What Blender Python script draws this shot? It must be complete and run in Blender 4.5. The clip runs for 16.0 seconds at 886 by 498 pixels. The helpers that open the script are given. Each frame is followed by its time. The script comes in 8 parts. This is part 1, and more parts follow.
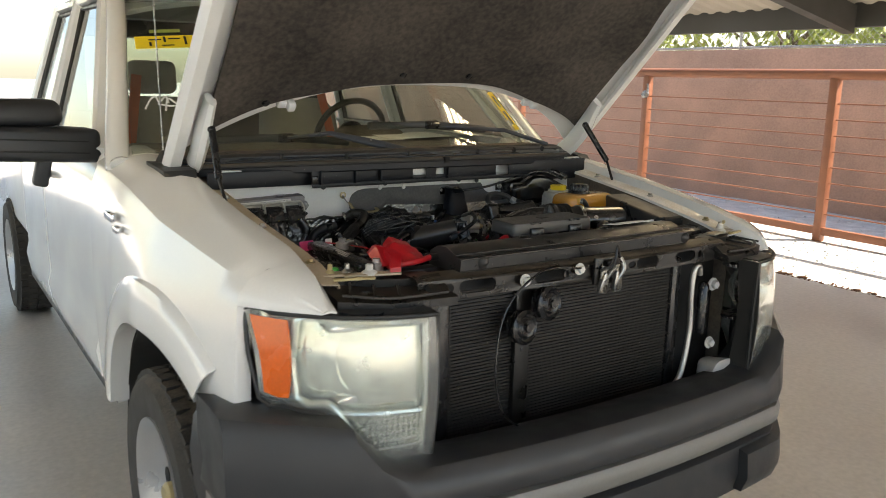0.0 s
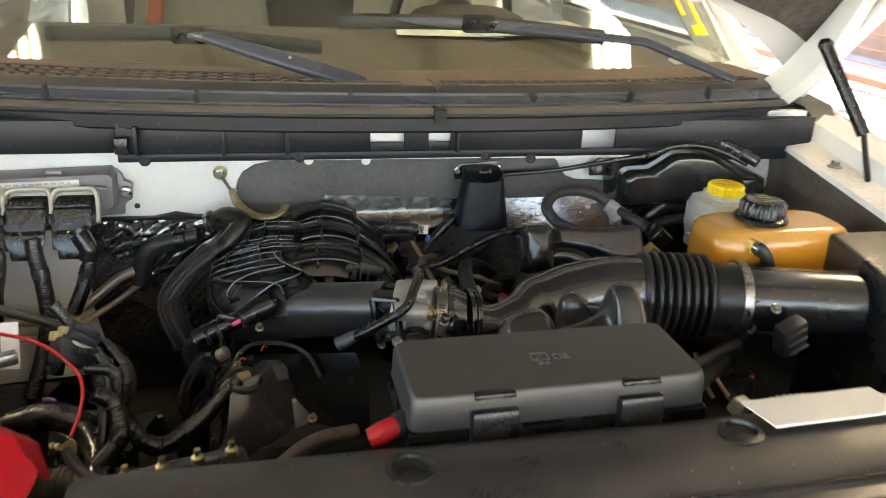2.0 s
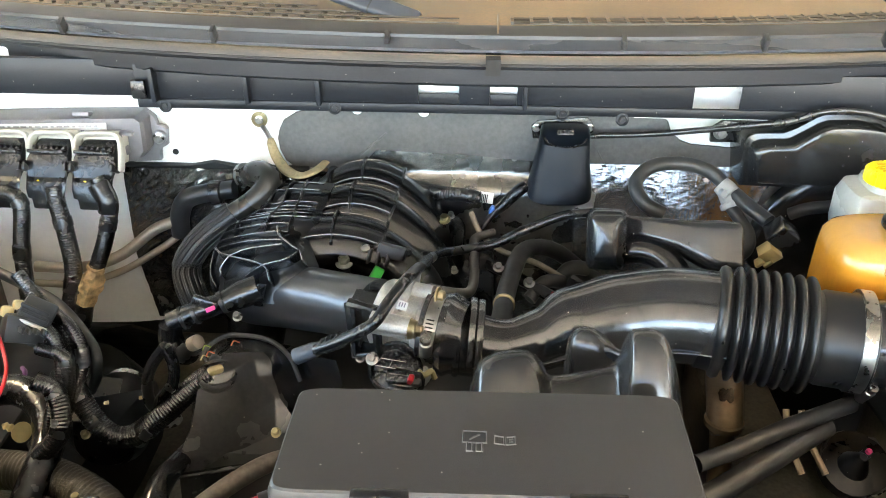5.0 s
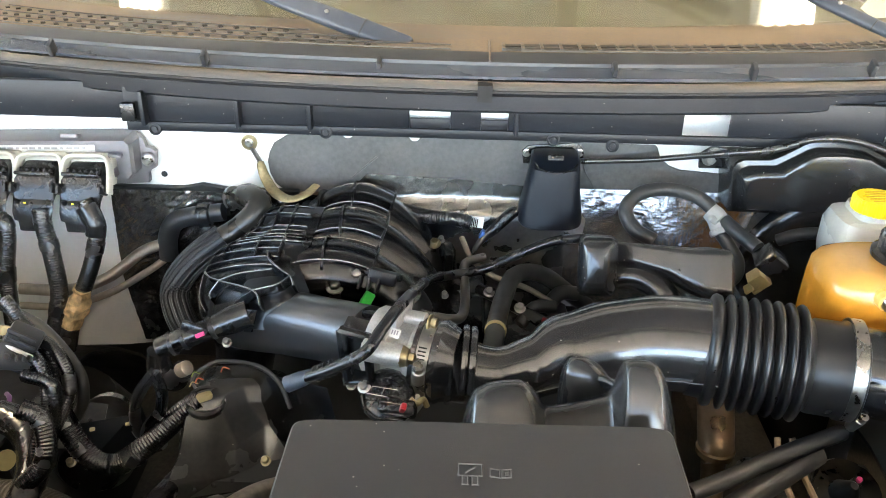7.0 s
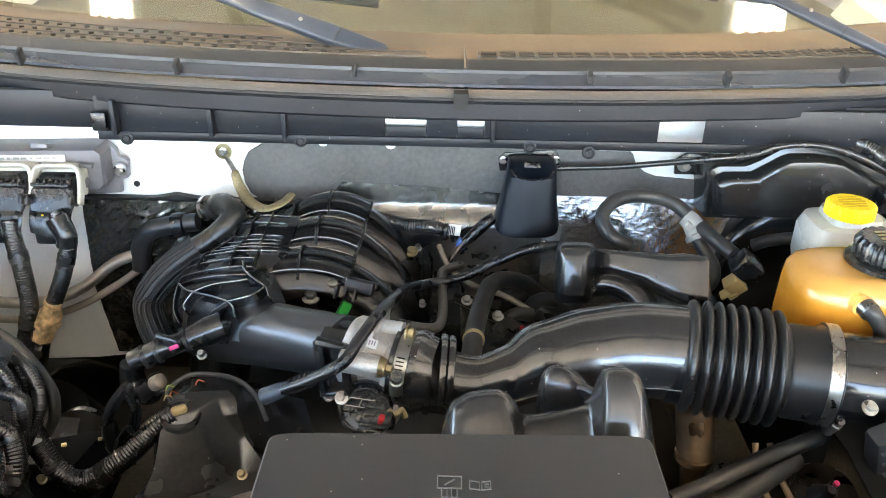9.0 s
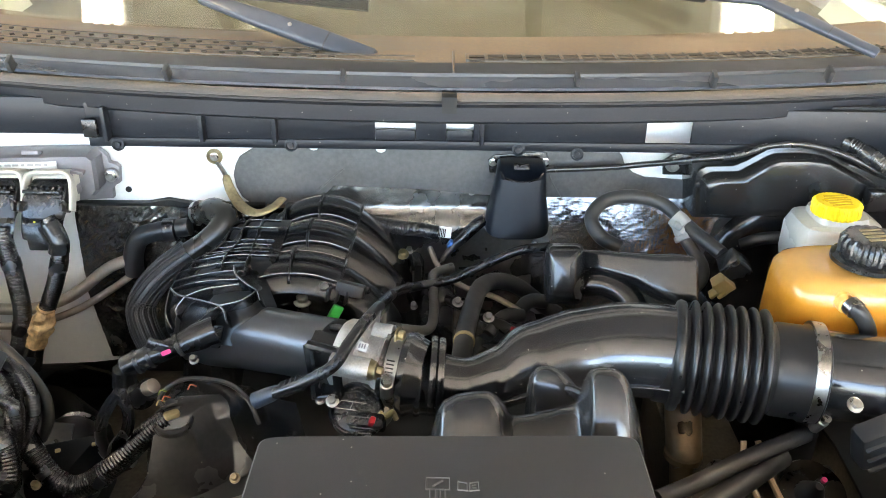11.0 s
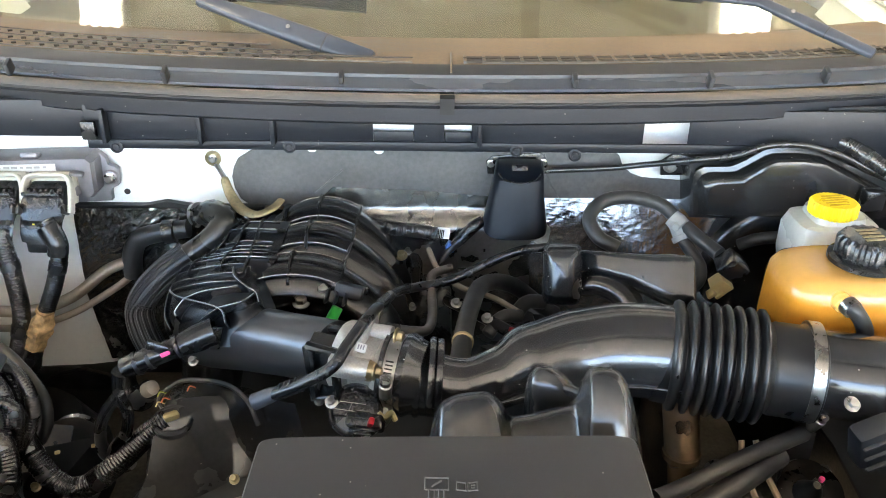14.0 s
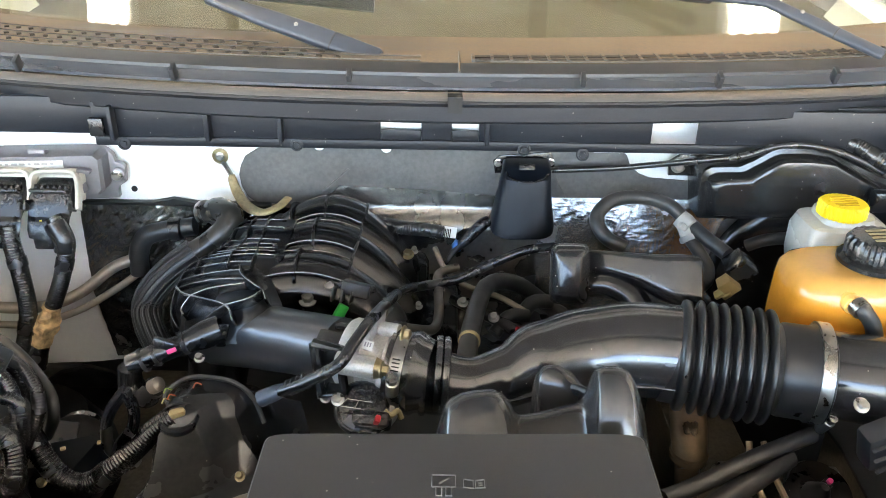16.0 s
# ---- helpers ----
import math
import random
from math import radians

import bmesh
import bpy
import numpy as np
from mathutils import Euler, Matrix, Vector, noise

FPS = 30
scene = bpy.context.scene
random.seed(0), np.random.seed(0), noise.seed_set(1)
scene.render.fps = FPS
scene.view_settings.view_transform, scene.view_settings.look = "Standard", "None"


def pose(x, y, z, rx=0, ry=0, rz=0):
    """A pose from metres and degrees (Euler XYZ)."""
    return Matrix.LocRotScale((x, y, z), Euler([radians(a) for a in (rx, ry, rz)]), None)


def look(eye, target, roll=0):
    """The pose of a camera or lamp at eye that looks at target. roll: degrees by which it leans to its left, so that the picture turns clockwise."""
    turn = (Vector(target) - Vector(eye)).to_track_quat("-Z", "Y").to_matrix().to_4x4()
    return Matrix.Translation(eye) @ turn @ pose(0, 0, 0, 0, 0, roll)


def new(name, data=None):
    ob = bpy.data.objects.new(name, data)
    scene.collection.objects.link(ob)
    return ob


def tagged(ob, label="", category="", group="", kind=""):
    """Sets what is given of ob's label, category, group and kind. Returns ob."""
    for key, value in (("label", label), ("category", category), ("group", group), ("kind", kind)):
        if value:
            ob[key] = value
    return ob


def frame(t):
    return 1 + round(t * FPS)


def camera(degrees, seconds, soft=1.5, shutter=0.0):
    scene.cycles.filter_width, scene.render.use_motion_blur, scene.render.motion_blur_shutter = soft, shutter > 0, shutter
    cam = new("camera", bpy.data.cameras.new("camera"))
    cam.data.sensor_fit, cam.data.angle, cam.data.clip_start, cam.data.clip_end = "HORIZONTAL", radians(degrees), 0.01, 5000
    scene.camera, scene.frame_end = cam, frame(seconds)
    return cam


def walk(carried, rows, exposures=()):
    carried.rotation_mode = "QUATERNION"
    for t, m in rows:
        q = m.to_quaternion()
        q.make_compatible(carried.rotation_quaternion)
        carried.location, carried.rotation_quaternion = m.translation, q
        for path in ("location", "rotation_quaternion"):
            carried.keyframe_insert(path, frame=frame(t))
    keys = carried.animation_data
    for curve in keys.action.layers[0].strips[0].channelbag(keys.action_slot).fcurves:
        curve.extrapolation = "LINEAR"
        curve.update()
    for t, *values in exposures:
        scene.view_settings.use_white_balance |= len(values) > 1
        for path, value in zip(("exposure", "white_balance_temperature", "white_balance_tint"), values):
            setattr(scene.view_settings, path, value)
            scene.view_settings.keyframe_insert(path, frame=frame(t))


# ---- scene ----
cam = camera(56.8, 16.0, soft=0.5, shutter=0.25)
PATH = [
    (0, (-1.492, -0.039, 1.557), (-0.416, 1.597, 1.151), 1.4),
    (0.5, (-1.095, 0.24, 1.574), (-0.108, 1.92, 1.123), 1.6),
    (0.7, (-0.977, 0.407, 1.563), (0.001, 2.083, 1.079), 1.9),
    (1, (-0.768, 0.566, 1.58), (0.108, 2.29, 1.068), 2.5),
    (1.1, (-0.683, 0.608, 1.568), (0.135, 2.355, 1.039), 2.4),
    (1.5, (-0.425, 0.815, 1.588), (0.231, 2.6, 0.97), 2.9),
    (1.6, (-0.38, 0.876, 1.6), (0.248, 2.655, 0.938), 3.8),
    (2, (-0.212, 1.126, 1.564), (0.228, 2.927, 0.815), 2.9),
    (2.5, (-0.007, 1.298, 1.568), (0.137, 3.085, 0.681), 1.6),
    (3, (0.107, 1.363, 1.564), (0.091, 3.117, 0.603), 0.4),
    (3.5, (0.085, 1.36, 1.571), (-0.005, 3.095, 0.579), -0.2),
    (4, (0.066, 1.353, 1.571), (-0.038, 3.089, 0.582), -0.1),
    (6.5, (0.056, 1.344, 1.576), (-0.023, 3.109, 0.639), 0.7),
    (7, (0.051, 1.352, 1.58), (-0.011, 3.12, 0.647), 0.9),
    (7.5, (0.049, 1.353, 1.584), (0.005, 3.124, 0.657), 1.2),
    (8, (0.046, 1.355, 1.579), (0.015, 3.129, 0.658), 1.3),
    (8.5, (0.048, 1.359, 1.579), (0.03, 3.134, 0.657), 1.3),
    (9, (0.051, 1.358, 1.58), (0.044, 3.135, 0.661), 1.2),
    (11.5, (0.059, 1.353, 1.586), (0.064, 3.13, 0.668), 0.6),
    (12, (0.056, 1.353, 1.585), (0.065, 3.13, 0.668), 0.5),
    (12.5, (0.058, 1.348, 1.582), (0.062, 3.127, 0.667), 0.5),
    (13, (0.056, 1.346, 1.581), (0.063, 3.124, 0.666), 0.5),
    (13.5, (0.058, 1.348, 1.584), (0.063, 3.127, 0.669), 0.5),
    (14, (0.059, 1.351, 1.587), (0.064, 3.129, 0.671), 0.6),
    (14.5, (0.062, 1.356, 1.585), (0.061, 3.134, 0.669), 0.5),
    (15, (0.059, 1.356, 1.584), (0.055, 3.134, 0.668), 0.7),
    (15.5, (0.057, 1.352, 1.582), (0.054, 3.132, 0.67), 0.8),
    (16, (0.056, 1.351, 1.582), (0.05, 3.131, 0.671), 0.8),
]
walk(cam, [(t, look(eye, target, roll)) for t, eye, target, roll in PATH], ((0, 1.49, 7550, 11), (0.5, 1.54, 7650, 11), (1, 1.72, 7750, 11), (1.5, 2.56, 7650, 11), (2, 3.12, 7450, 11), (2.5, 3.79, 7200, 11), (3, 4.20, 7200, 11), (3.5, 4.41, 7200, 9), (4, 4.40, 7150, 8), (6.5, 4.31, 6750, 10), (16, 4.16, 6550, 11)))

# ---- light ----
world = bpy.data.worlds.new("world")
scene.world = world
world.use_nodes = True
wn = world.node_tree
sky = wn.nodes.new("ShaderNodeTexSky")
sky.sky_type, sky.sun_disc = "NISHITA", False
sky.dust_density, sky.air_density = 1.2, 1.0
sky.sun_elevation, sky.sun_rotation = radians(53), radians(122)
wn.links.new(sky.outputs[0], wn.nodes["Background"].inputs[0])
wn.nodes["Background"].inputs[1].default_value = 0.15

sun = new("sun", bpy.data.lights.new("sun", "SUN"))
sun.data.energy, sun.data.angle, sun.data.color = 5.0, radians(0.5), (1.0, 0.95, 0.88)
sun.matrix_basis = look((7.9, -5, 12.5), (0, 0, 0))

LAMPS = ((-2.6, 3.0), (2.16, 2.95))


# ---- materials ----
def surf(name, base, rough=0.5, metal=0.0, var=0.12, scale=18.0, bump=0.0, fine=160.0, dust=None, dust_amount=0.0,
         coat=0.0, spec=0.5, stretch=(1, 1, 1), rvar=0.12, speck=0.0):
    """A surface with grain at two scales, uneven gloss, fine relief and dust that lies on upward faces."""
    m = bpy.data.materials.new(name)
    m.use_nodes = True
    t = m.node_tree
    b = t.nodes["Principled BSDF"]
    co = t.nodes.new("ShaderNodeTexCoord")
    mp = t.nodes.new("ShaderNodeMapping")
    mp.inputs["Scale"].default_value = stretch
    t.links.new(co.outputs["Object"], mp.inputs[0])
    big, small = t.nodes.new("ShaderNodeTexNoise"), t.nodes.new("ShaderNodeTexNoise")
    big.inputs["Scale"].default_value, big.inputs["Detail"].default_value = scale, 5
    small.inputs["Scale"].default_value, small.inputs["Detail"].default_value = fine, 3
    for n in (big, small):
        t.links.new(mp.outputs[0], n.inputs["Vector"])
    mix = t.nodes.new("ShaderNodeMix")
    mix.data_type = "FLOAT"
    mix.inputs[0].default_value = 0.4
    t.links.new(big.outputs[0], mix.inputs[2])
    t.links.new(small.outputs[0], mix.inputs[3])
    ramp = t.nodes.new("ShaderNodeValToRGB")
    ramp.color_ramp.elements[0].position, ramp.color_ramp.elements[1].position = 0.3, 0.7
    ramp.color_ramp.elements[0].color = (*[c * (1 - var) for c in base], 1)
    ramp.color_ramp.elements[1].color = (*[min(1, c * (1 + var)) for c in base], 1)
    t.links.new(mix.outputs[0], ramp.inputs[0])
    colour = ramp.outputs[0]
    mr = t.nodes.new("ShaderNodeMapRange")
    mr.inputs[1].default_value, mr.inputs[2].default_value = 0.3, 0.7
    mr.inputs[3].default_value, mr.inputs[4].default_value = max(0.02, rough - rvar), min(1, rough + rvar)
    t.links.new(big.outputs[0], mr.inputs[0])
    gloss = mr.outputs[0]
    if dust:
        geo, sep = t.nodes.new("ShaderNodeNewGeometry"), t.nodes.new("ShaderNodeSeparateXYZ")
        t.links.new(geo.outputs["Normal"], sep.inputs[0])
        up = t.nodes.new("ShaderNodeMapRange")
        up.inputs[1].default_value, up.inputs[2].default_value = 0.35, 0.95
        t.links.new(sep.outputs[2], up.inputs[0])
        patch = t.nodes.new("ShaderNodeMapRange")
        patch.inputs[1].default_value, patch.inputs[2].default_value = 0.35, 0.62
        patch.inputs[4].default_value = dust_amount
        t.links.new(mix.outputs[0], patch.inputs[0])
        mul = t.nodes.new("ShaderNodeMath")
        mul.operation = "MULTIPLY"
        t.links.new(up.outputs[0], mul.inputs[0])
        t.links.new(patch.outputs[0], mul.inputs[1])
        dm = t.nodes.new("ShaderNodeMix")
        dm.data_type = "RGBA"
        dm.inputs[7].default_value = (*dust, 1)
        t.links.new(mul.outputs[0], dm.inputs[0])
        t.links.new(colour, dm.inputs[6])
        colour = dm.outputs[2]
        rm = t.nodes.new("ShaderNodeMix")
        rm.data_type = "FLOAT"
        rm.inputs[3].default_value = 0.9
        t.links.new(mul.outputs[0], rm.inputs[0])
        t.links.new(gloss, rm.inputs[2])
        gloss = rm.outputs[0]
    if speck:
        cell = t.nodes.new("ShaderNodeTexVoronoi")
        cell.inputs["Scale"].default_value = 70.0
        t.links.new(co.outputs["Object"], cell.inputs["Vector"])
        dot = t.nodes.new("ShaderNodeMath")
        dot.operation = "LESS_THAN"
        dot.inputs[1].default_value = speck
        t.links.new(cell.outputs["Distance"], dot.inputs[0])
        sm = t.nodes.new("ShaderNodeMix")
        sm.data_type = "RGBA"
        sm.inputs[7].default_value = (0.32, 0.30, 0.26, 1)
        t.links.new(dot.outputs[0], sm.inputs[0])
        t.links.new(colour, sm.inputs[6])
        colour = sm.outputs[2]
    t.links.new(colour, b.inputs["Base Color"])
    t.links.new(gloss, b.inputs["Roughness"])
    b.inputs["Metallic"].default_value = metal
    b.inputs["Specular IOR Level"].default_value = spec
    b.inputs["Coat Weight"].default_value = coat
    b.inputs["Coat Roughness"].default_value = 0.14
    if bump:
        bp = t.nodes.new("ShaderNodeBump")
        bp.inputs["Strength"].default_value, bp.inputs["Distance"].default_value = bump, 0.002
        t.links.new(mix.outputs[0], bp.inputs["Height"])
        t.links.new(bp.outputs[0], b.inputs["Normal"])
    return m


def glass(name, tint, rough=0.0, ior=1.45):
    m = bpy.data.materials.new(name)
    m.use_nodes = True
    b = m.node_tree.nodes["Principled BSDF"]
    b.inputs["Base Color"].default_value = (*tint, 1)
    b.inputs["Roughness"].default_value = rough
    b.inputs["IOR"].default_value = ior
    b.inputs["Transmission Weight"].default_value = 1.0
    return m


def glow(name, colour, strength):
    m = bpy.data.materials.new(name)
    m.use_nodes = True
    b = m.node_tree.nodes["Principled BSDF"]
    b.inputs["Base Color"].default_value = (0.9, 0.9, 0.9, 1)
    b.inputs["Emission Color"].default_value = (*colour, 1)
    b.inputs["Emission Strength"].default_value = strength
    return m


DUST = (0.22, 0.15, 0.09)
WHITE = surf("white_paint", (0.80, 0.80, 0.78), 0.22, var=0.03, scale=3, rvar=0.05, coat=0.8)
WHITE_BAY = surf("white_bay_paint", (0.80, 0.80, 0.78), 0.35, var=0.05, scale=9, coat=0.2, dust=(0.45, 0.36, 0.26), dust_amount=0.6)
APRON = surf("dusty_apron_paint", (0.44, 0.37, 0.28), 0.5, var=0.1, scale=9, dust=(0.42, 0.33, 0.22), dust_amount=0.9)
BLACK = surf("black_moulded_plastic", (0.014, 0.014, 0.0145), 0.24, spec=0.5, var=0.25, scale=25, bump=0.05, fine=500)
GLOSSY = surf("glossy_black_plastic", (0.009, 0.009, 0.0095), 0.24, var=0.2, scale=14, fine=300, rvar=0.05, coat=0.25, spec=0.5)
SHEEN = surf("polished_rib_plastic", (0.02, 0.02, 0.021), 0.14, var=0.2, scale=14, rvar=0.03, coat=1.0, spec=1.0)
SHEEN.node_tree.nodes["Principled BSDF"].inputs["Coat IOR"].default_value = 2.0
MATTE = surf("matte_black_plastic", (0.027, 0.026, 0.0245), 0.42, var=0.2, scale=22, bump=0.15, fine=900)
LID = surf("grained_lid_plastic", (0.036, 0.035, 0.034), 0.34, spec=0.65, var=0.12, scale=12, bump=0.25, fine=1500, rvar=0.06, speck=0.05)
DUSTY = surf("dusty_black_plastic", (0.022, 0.022, 0.0222), 0.34, var=0.25, scale=14, bump=0.1, fine=600, dust=(0.13, 0.105, 0.08), dust_amount=0.2, speck=0.05)
SKIN = surf("satin_skin_plastic", (0.008, 0.0085, 0.0095), 0.27, spec=0.4, var=0.2, scale=14, rvar=0.05)
THROAT = surf("satin_throat_plastic", (0.022, 0.022, 0.0225), 0.3, var=0.18, scale=8, rvar=0.05, coat=0.5, spec=0.6)
COWL = surf("cowl_plastic", (0.045, 0.043, 0.04), 0.6, var=0.2, scale=9, bump=0.06, fine=600, dust=(0.155, 0.112, 0.07), dust_amount=1.0, stretch=(0.35, 1, 1))
COWL_DARK = surf("cowl_edge_plastic", (0.018, 0.0195, 0.022), 0.45, var=0.2, scale=12, bump=0.06, fine=600, stretch=(0.3, 1, 1))
BELLOWS = surf("bellows_rubber", (0.016, 0.0155, 0.015), 0.33, var=0.2, scale=20, rvar=0.06, spec=0.55)
TIE = surf("dusty_tie_bar_paint", (0.018, 0.0165, 0.015), 0.3, var=0.5, scale=10, dust=(0.20, 0.145, 0.09), dust_amount=0.4, bump=0.1)
GREASY = surf("greasy_steel", (0.20, 0.19, 0.17), 0.3, 0.85, var=0.6, scale=40, bump=0.2)
WIPER = surf("blue_black_wiper_paint", (0.036, 0.043, 0.056), 0.36, var=0.1, scale=6)
# cowl band plastic with the blue of its sky reflection put into the colour
COWL_BAND = surf("sky_tinted_cowl_band", (0.036, 0.044, 0.056), 0.24, var=0.15, scale=9, bump=0.04, fine=600, stretch=(0.3, 1, 1))
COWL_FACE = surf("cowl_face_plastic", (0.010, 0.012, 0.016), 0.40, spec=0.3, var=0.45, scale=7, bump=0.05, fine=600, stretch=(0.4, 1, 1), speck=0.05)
RUBBER = surf("rubber", (0.025, 0.025, 0.0245), 0.45, var=0.2, scale=30, bump=0.1)
LOOM = surf("loom_plastic", (0.019, 0.019, 0.0195), 0.25, var=0.25, scale=30, spec=0.9, rvar=0.06)
TAPED = surf("glossy_wrapped_tape", (0.02, 0.02, 0.0205), 0.2, var=0.35, scale=60, bump=0.5, fine=120)
TYRE = surf("tyre_rubber", (0.045, 0.042, 0.038), 0.85, var=0.2, scale=20, bump=0.2, dust=(0.2, 0.17, 0.13), dust_amount=0.4)
ALLOY = surf("cast_aluminium", (0.50, 0.485, 0.46), 0.5, 0.7, var=0.25, scale=60, bump=0.3, fine=500)
STEEL = surf("zinc_steel", (0.36, 0.355, 0.34), 0.32, 1.0, var=0.25, scale=60)
YSTEEL = surf("yellow_zinc_steel", (0.36, 0.30, 0.18), 0.35, 1.0, var=0.25, scale=80)
BRONZE = surf("brown_oxide_pipe", (0.30, 0.205, 0.125), 0.36, 0.85, var=0.2, scale=30)
DARK_STEEL = surf("black_painted_steel", (0.008, 0.0078, 0.0075), 0.32, 0.0, var=0.3, scale=14, dust=DUST, dust_amount=0.1, bump=0.08, speck=0.05)
ECU_METAL = surf("grey_cast_housing", (0.23, 0.22, 0.235), 0.45, 0.5, var=0.1, scale=18, bump=0.15)
PAD = surf("grey_sound_pad", (0.088, 0.086, 0.084), 0.7, var=0.36, scale=9, bump=0.15, dust=DUST, dust_amount=0.3)
BROWN_FOAM = surf("brown_foam", (0.16, 0.11, 0.07), 0.9, var=0.3, scale=40)
INSUL = surf("hood_insulation_felt", (0.052, 0.044, 0.037), 0.9, var=0.97, scale=3.2, bump=0.4, fine=60)
MILKY = surf("milky_plastic", (0.43, 0.44, 0.42), 0.3, var=0.08, scale=10)
CREAM = surf("stained_milky_plastic", (0.78, 0.47, 0.12), 0.3, var=0.08, scale=8)
YELLOW = surf("yellow_cap_plastic", (0.82, 0.62, 0.01), 0.35, var=0.06, scale=30)
RED = surf("red_plastic", (0.42, 0.006, 0.014), 0.4, var=0.15, scale=20)
PINK = surf("pink_tag_plastic", (0.75, 0.05, 0.22), 0.5, var=0.05)
GREEN = surf("green_plastic", (0.05, 0.55, 0.09), 0.4, var=0.06)
BLUE = surf("blue_plastic", (0.04, 0.16, 0.5), 0.4, var=0.06)
TAN = surf("tan_plastic", (0.42, 0.34, 0.17), 0.5, var=0.1)
GREYPL = surf("pale_grey_plastic", (0.6, 0.59, 0.56), 0.5, var=0.08)
JOINT = surf("dull_grey_nylon", (0.27, 0.27, 0.26), 0.5, var=0.1)
SLEEVE = surf("woven_hose_sleeve", (0.05, 0.042, 0.030), 0.42, var=0.5, scale=260, bump=0.9, fine=420, stretch=(1, 2.5, 1))
ELBOW = surf("oily_moulded_rubber", (0.021, 0.0195, 0.0165), 0.3, var=0.3, scale=30, spec=0.45)
SLEEVED = surf("braided_black_sleeve", (0.013, 0.013, 0.0135), 0.4, var=0.35, scale=300, spec=0.5, bump=0.3)
PAPER = surf("white_paper", (0.8, 0.8, 0.78), 0.8, var=0.03)
# print, and flat black painted for the shade in holes, slots and grooves
INK_SHADE = surf("black_print_and_shade", (0.006, 0.006, 0.006), 0.7, var=0.05)
TAPE = surf("torn_brown_tape", (0.62, 0.40, 0.20), 0.8, var=0.75, scale=70, bump=0.9, fine=120)
TAN_PIPE = surf("dull_tan_pipe", (0.36, 0.31, 0.25), 0.42, 0.6, var=0.15, scale=20)
MOULD = surf("charcoal_moulded_plastic", (0.017, 0.017, 0.0175), 0.23, var=0.25, scale=10, rvar=0.06, coat=0.45, speck=0.05)
DUCT = surf("satin_duct_plastic", (0.018, 0.018, 0.0185), 0.22, var=0.25, scale=30, rvar=0.08, coat=0.9, spec=0.8, stretch=(0.2, 1, 1), speck=0.05)
SATIN = surf("satin_charcoal_plastic", (0.024, 0.0237, 0.024), 0.24, var=0.1, scale=30, rvar=0.0, coat=0.45)
# dusty castings, base raised to make up for light missing low in the bay
OILY = surf("brightened_dusty_casting", (0.15, 0.13, 0.107), 0.55, 0.2, var=0.45, scale=20, bump=0.3)
VALVE = surf("oily_charcoal_plastic", (0.045, 0.044, 0.043), 0.24, spec=0.6, var=0.3, scale=16, bump=0.06, coat=0.5, speck=0.05)
BRAID = surf("braided_strap", (0.3, 0.24, 0.13), 0.6, 0.3, var=0.35, scale=300, bump=0.5)
CONCRETE = surf("concrete", (0.565, 0.535, 0.490), 0.5, var=0.2, scale=0.9, bump=0.25, fine=40, rvar=0.15)
GRAVEL = surf("pale_gravel", (0.53, 0.525, 0.505), 0.95, var=0.35, scale=6, bump=1.0, fine=60)
RUST = surf("rust_brown_rail", (0.26, 0.10, 0.052), 0.5, var=0.2, scale=8, bump=0.1)
SCREEN = surf("brown_screen_fabric", (0.38, 0.225, 0.16), 0.7, var=0.3, scale=1.6, bump=0.4, fine=45)
ROOF = surf("roof_sheet", (0.44, 0.40, 0.335), 0.6, var=0.1, scale=1.5)
STUCCO = surf("pale_render", (0.58, 0.575, 0.555), 0.9, var=0.1, scale=1.5, bump=0.3)
BEAM = surf("dark_beam_paint", (0.05, 0.048, 0.042), 0.6, var=0.1, scale=3)
LEAF = surf("yellow_green_leaves", (0.22, 0.27, 0.05), 0.7, var=0.4, scale=4)
BARK = surf("bark", (0.12, 0.09, 0.06), 0.9, var=0.3, scale=12, bump=0.5)
CLOTH = surf("grey_seat_cloth", (0.32, 0.31, 0.27), 0.9, var=0.15, scale=30)
LINER = surf("pale_headliner_cloth", (0.5, 0.48, 0.42), 0.9, var=0.08, scale=30)
DASH = surf("dash_plastic", (0.09, 0.075, 0.055), 0.7, var=0.1, scale=10)
BELT = surf("orange_red_cloth", (0.5, 0.12, 0.05), 0.8, var=0.1)
SILVER_RIM = surf("silver_wheel_paint", (0.45, 0.455, 0.46), 0.35, 0.5, var=0.06, scale=8)
BUMPER = surf("grey_bumper_plastic", (0.032, 0.033, 0.035), 0.42, var=0.12, scale=10, bump=0.15, fine=900)
BUMPER_FACE = surf("bumper_bar_paint", (0.2, 0.19, 0.175), 0.4, var=0.1, scale=6)
CHROME = surf("chrome", (0.75, 0.75, 0.76), 0.1, 1.0, var=0.05, scale=20, rvar=0.04)
REFLECTOR = surf("hazy_reflector", (0.86, 0.89, 0.83), 0.2, 0.75, var=0.12, scale=14, bump=0.9, fine=30, rvar=0.1)
AMBER = surf("amber_lens", (0.80, 0.14, 0.015), 0.25, var=0.12, scale=18, coat=0.5)
FIN = surf("condenser_fins", (0.014, 0.0133, 0.0125), 0.5, 0.0, spec=0.3, var=0.5, scale=9, bump=0.5, fine=500, speck=0.05)
PIPE_AL = surf("dull_aluminium_pipe", (0.5, 0.49, 0.46), 0.38, 0.9, var=0.15, scale=30)
NAVY = surf("black_sensor_plastic", (0.004, 0.006, 0.010), 0.42, var=0.2, scale=20, spec=0.22)
MULCH = surf("brown_mulch", (0.18, 0.09, 0.05), 0.95, var=0.4, scale=20, bump=0.8)


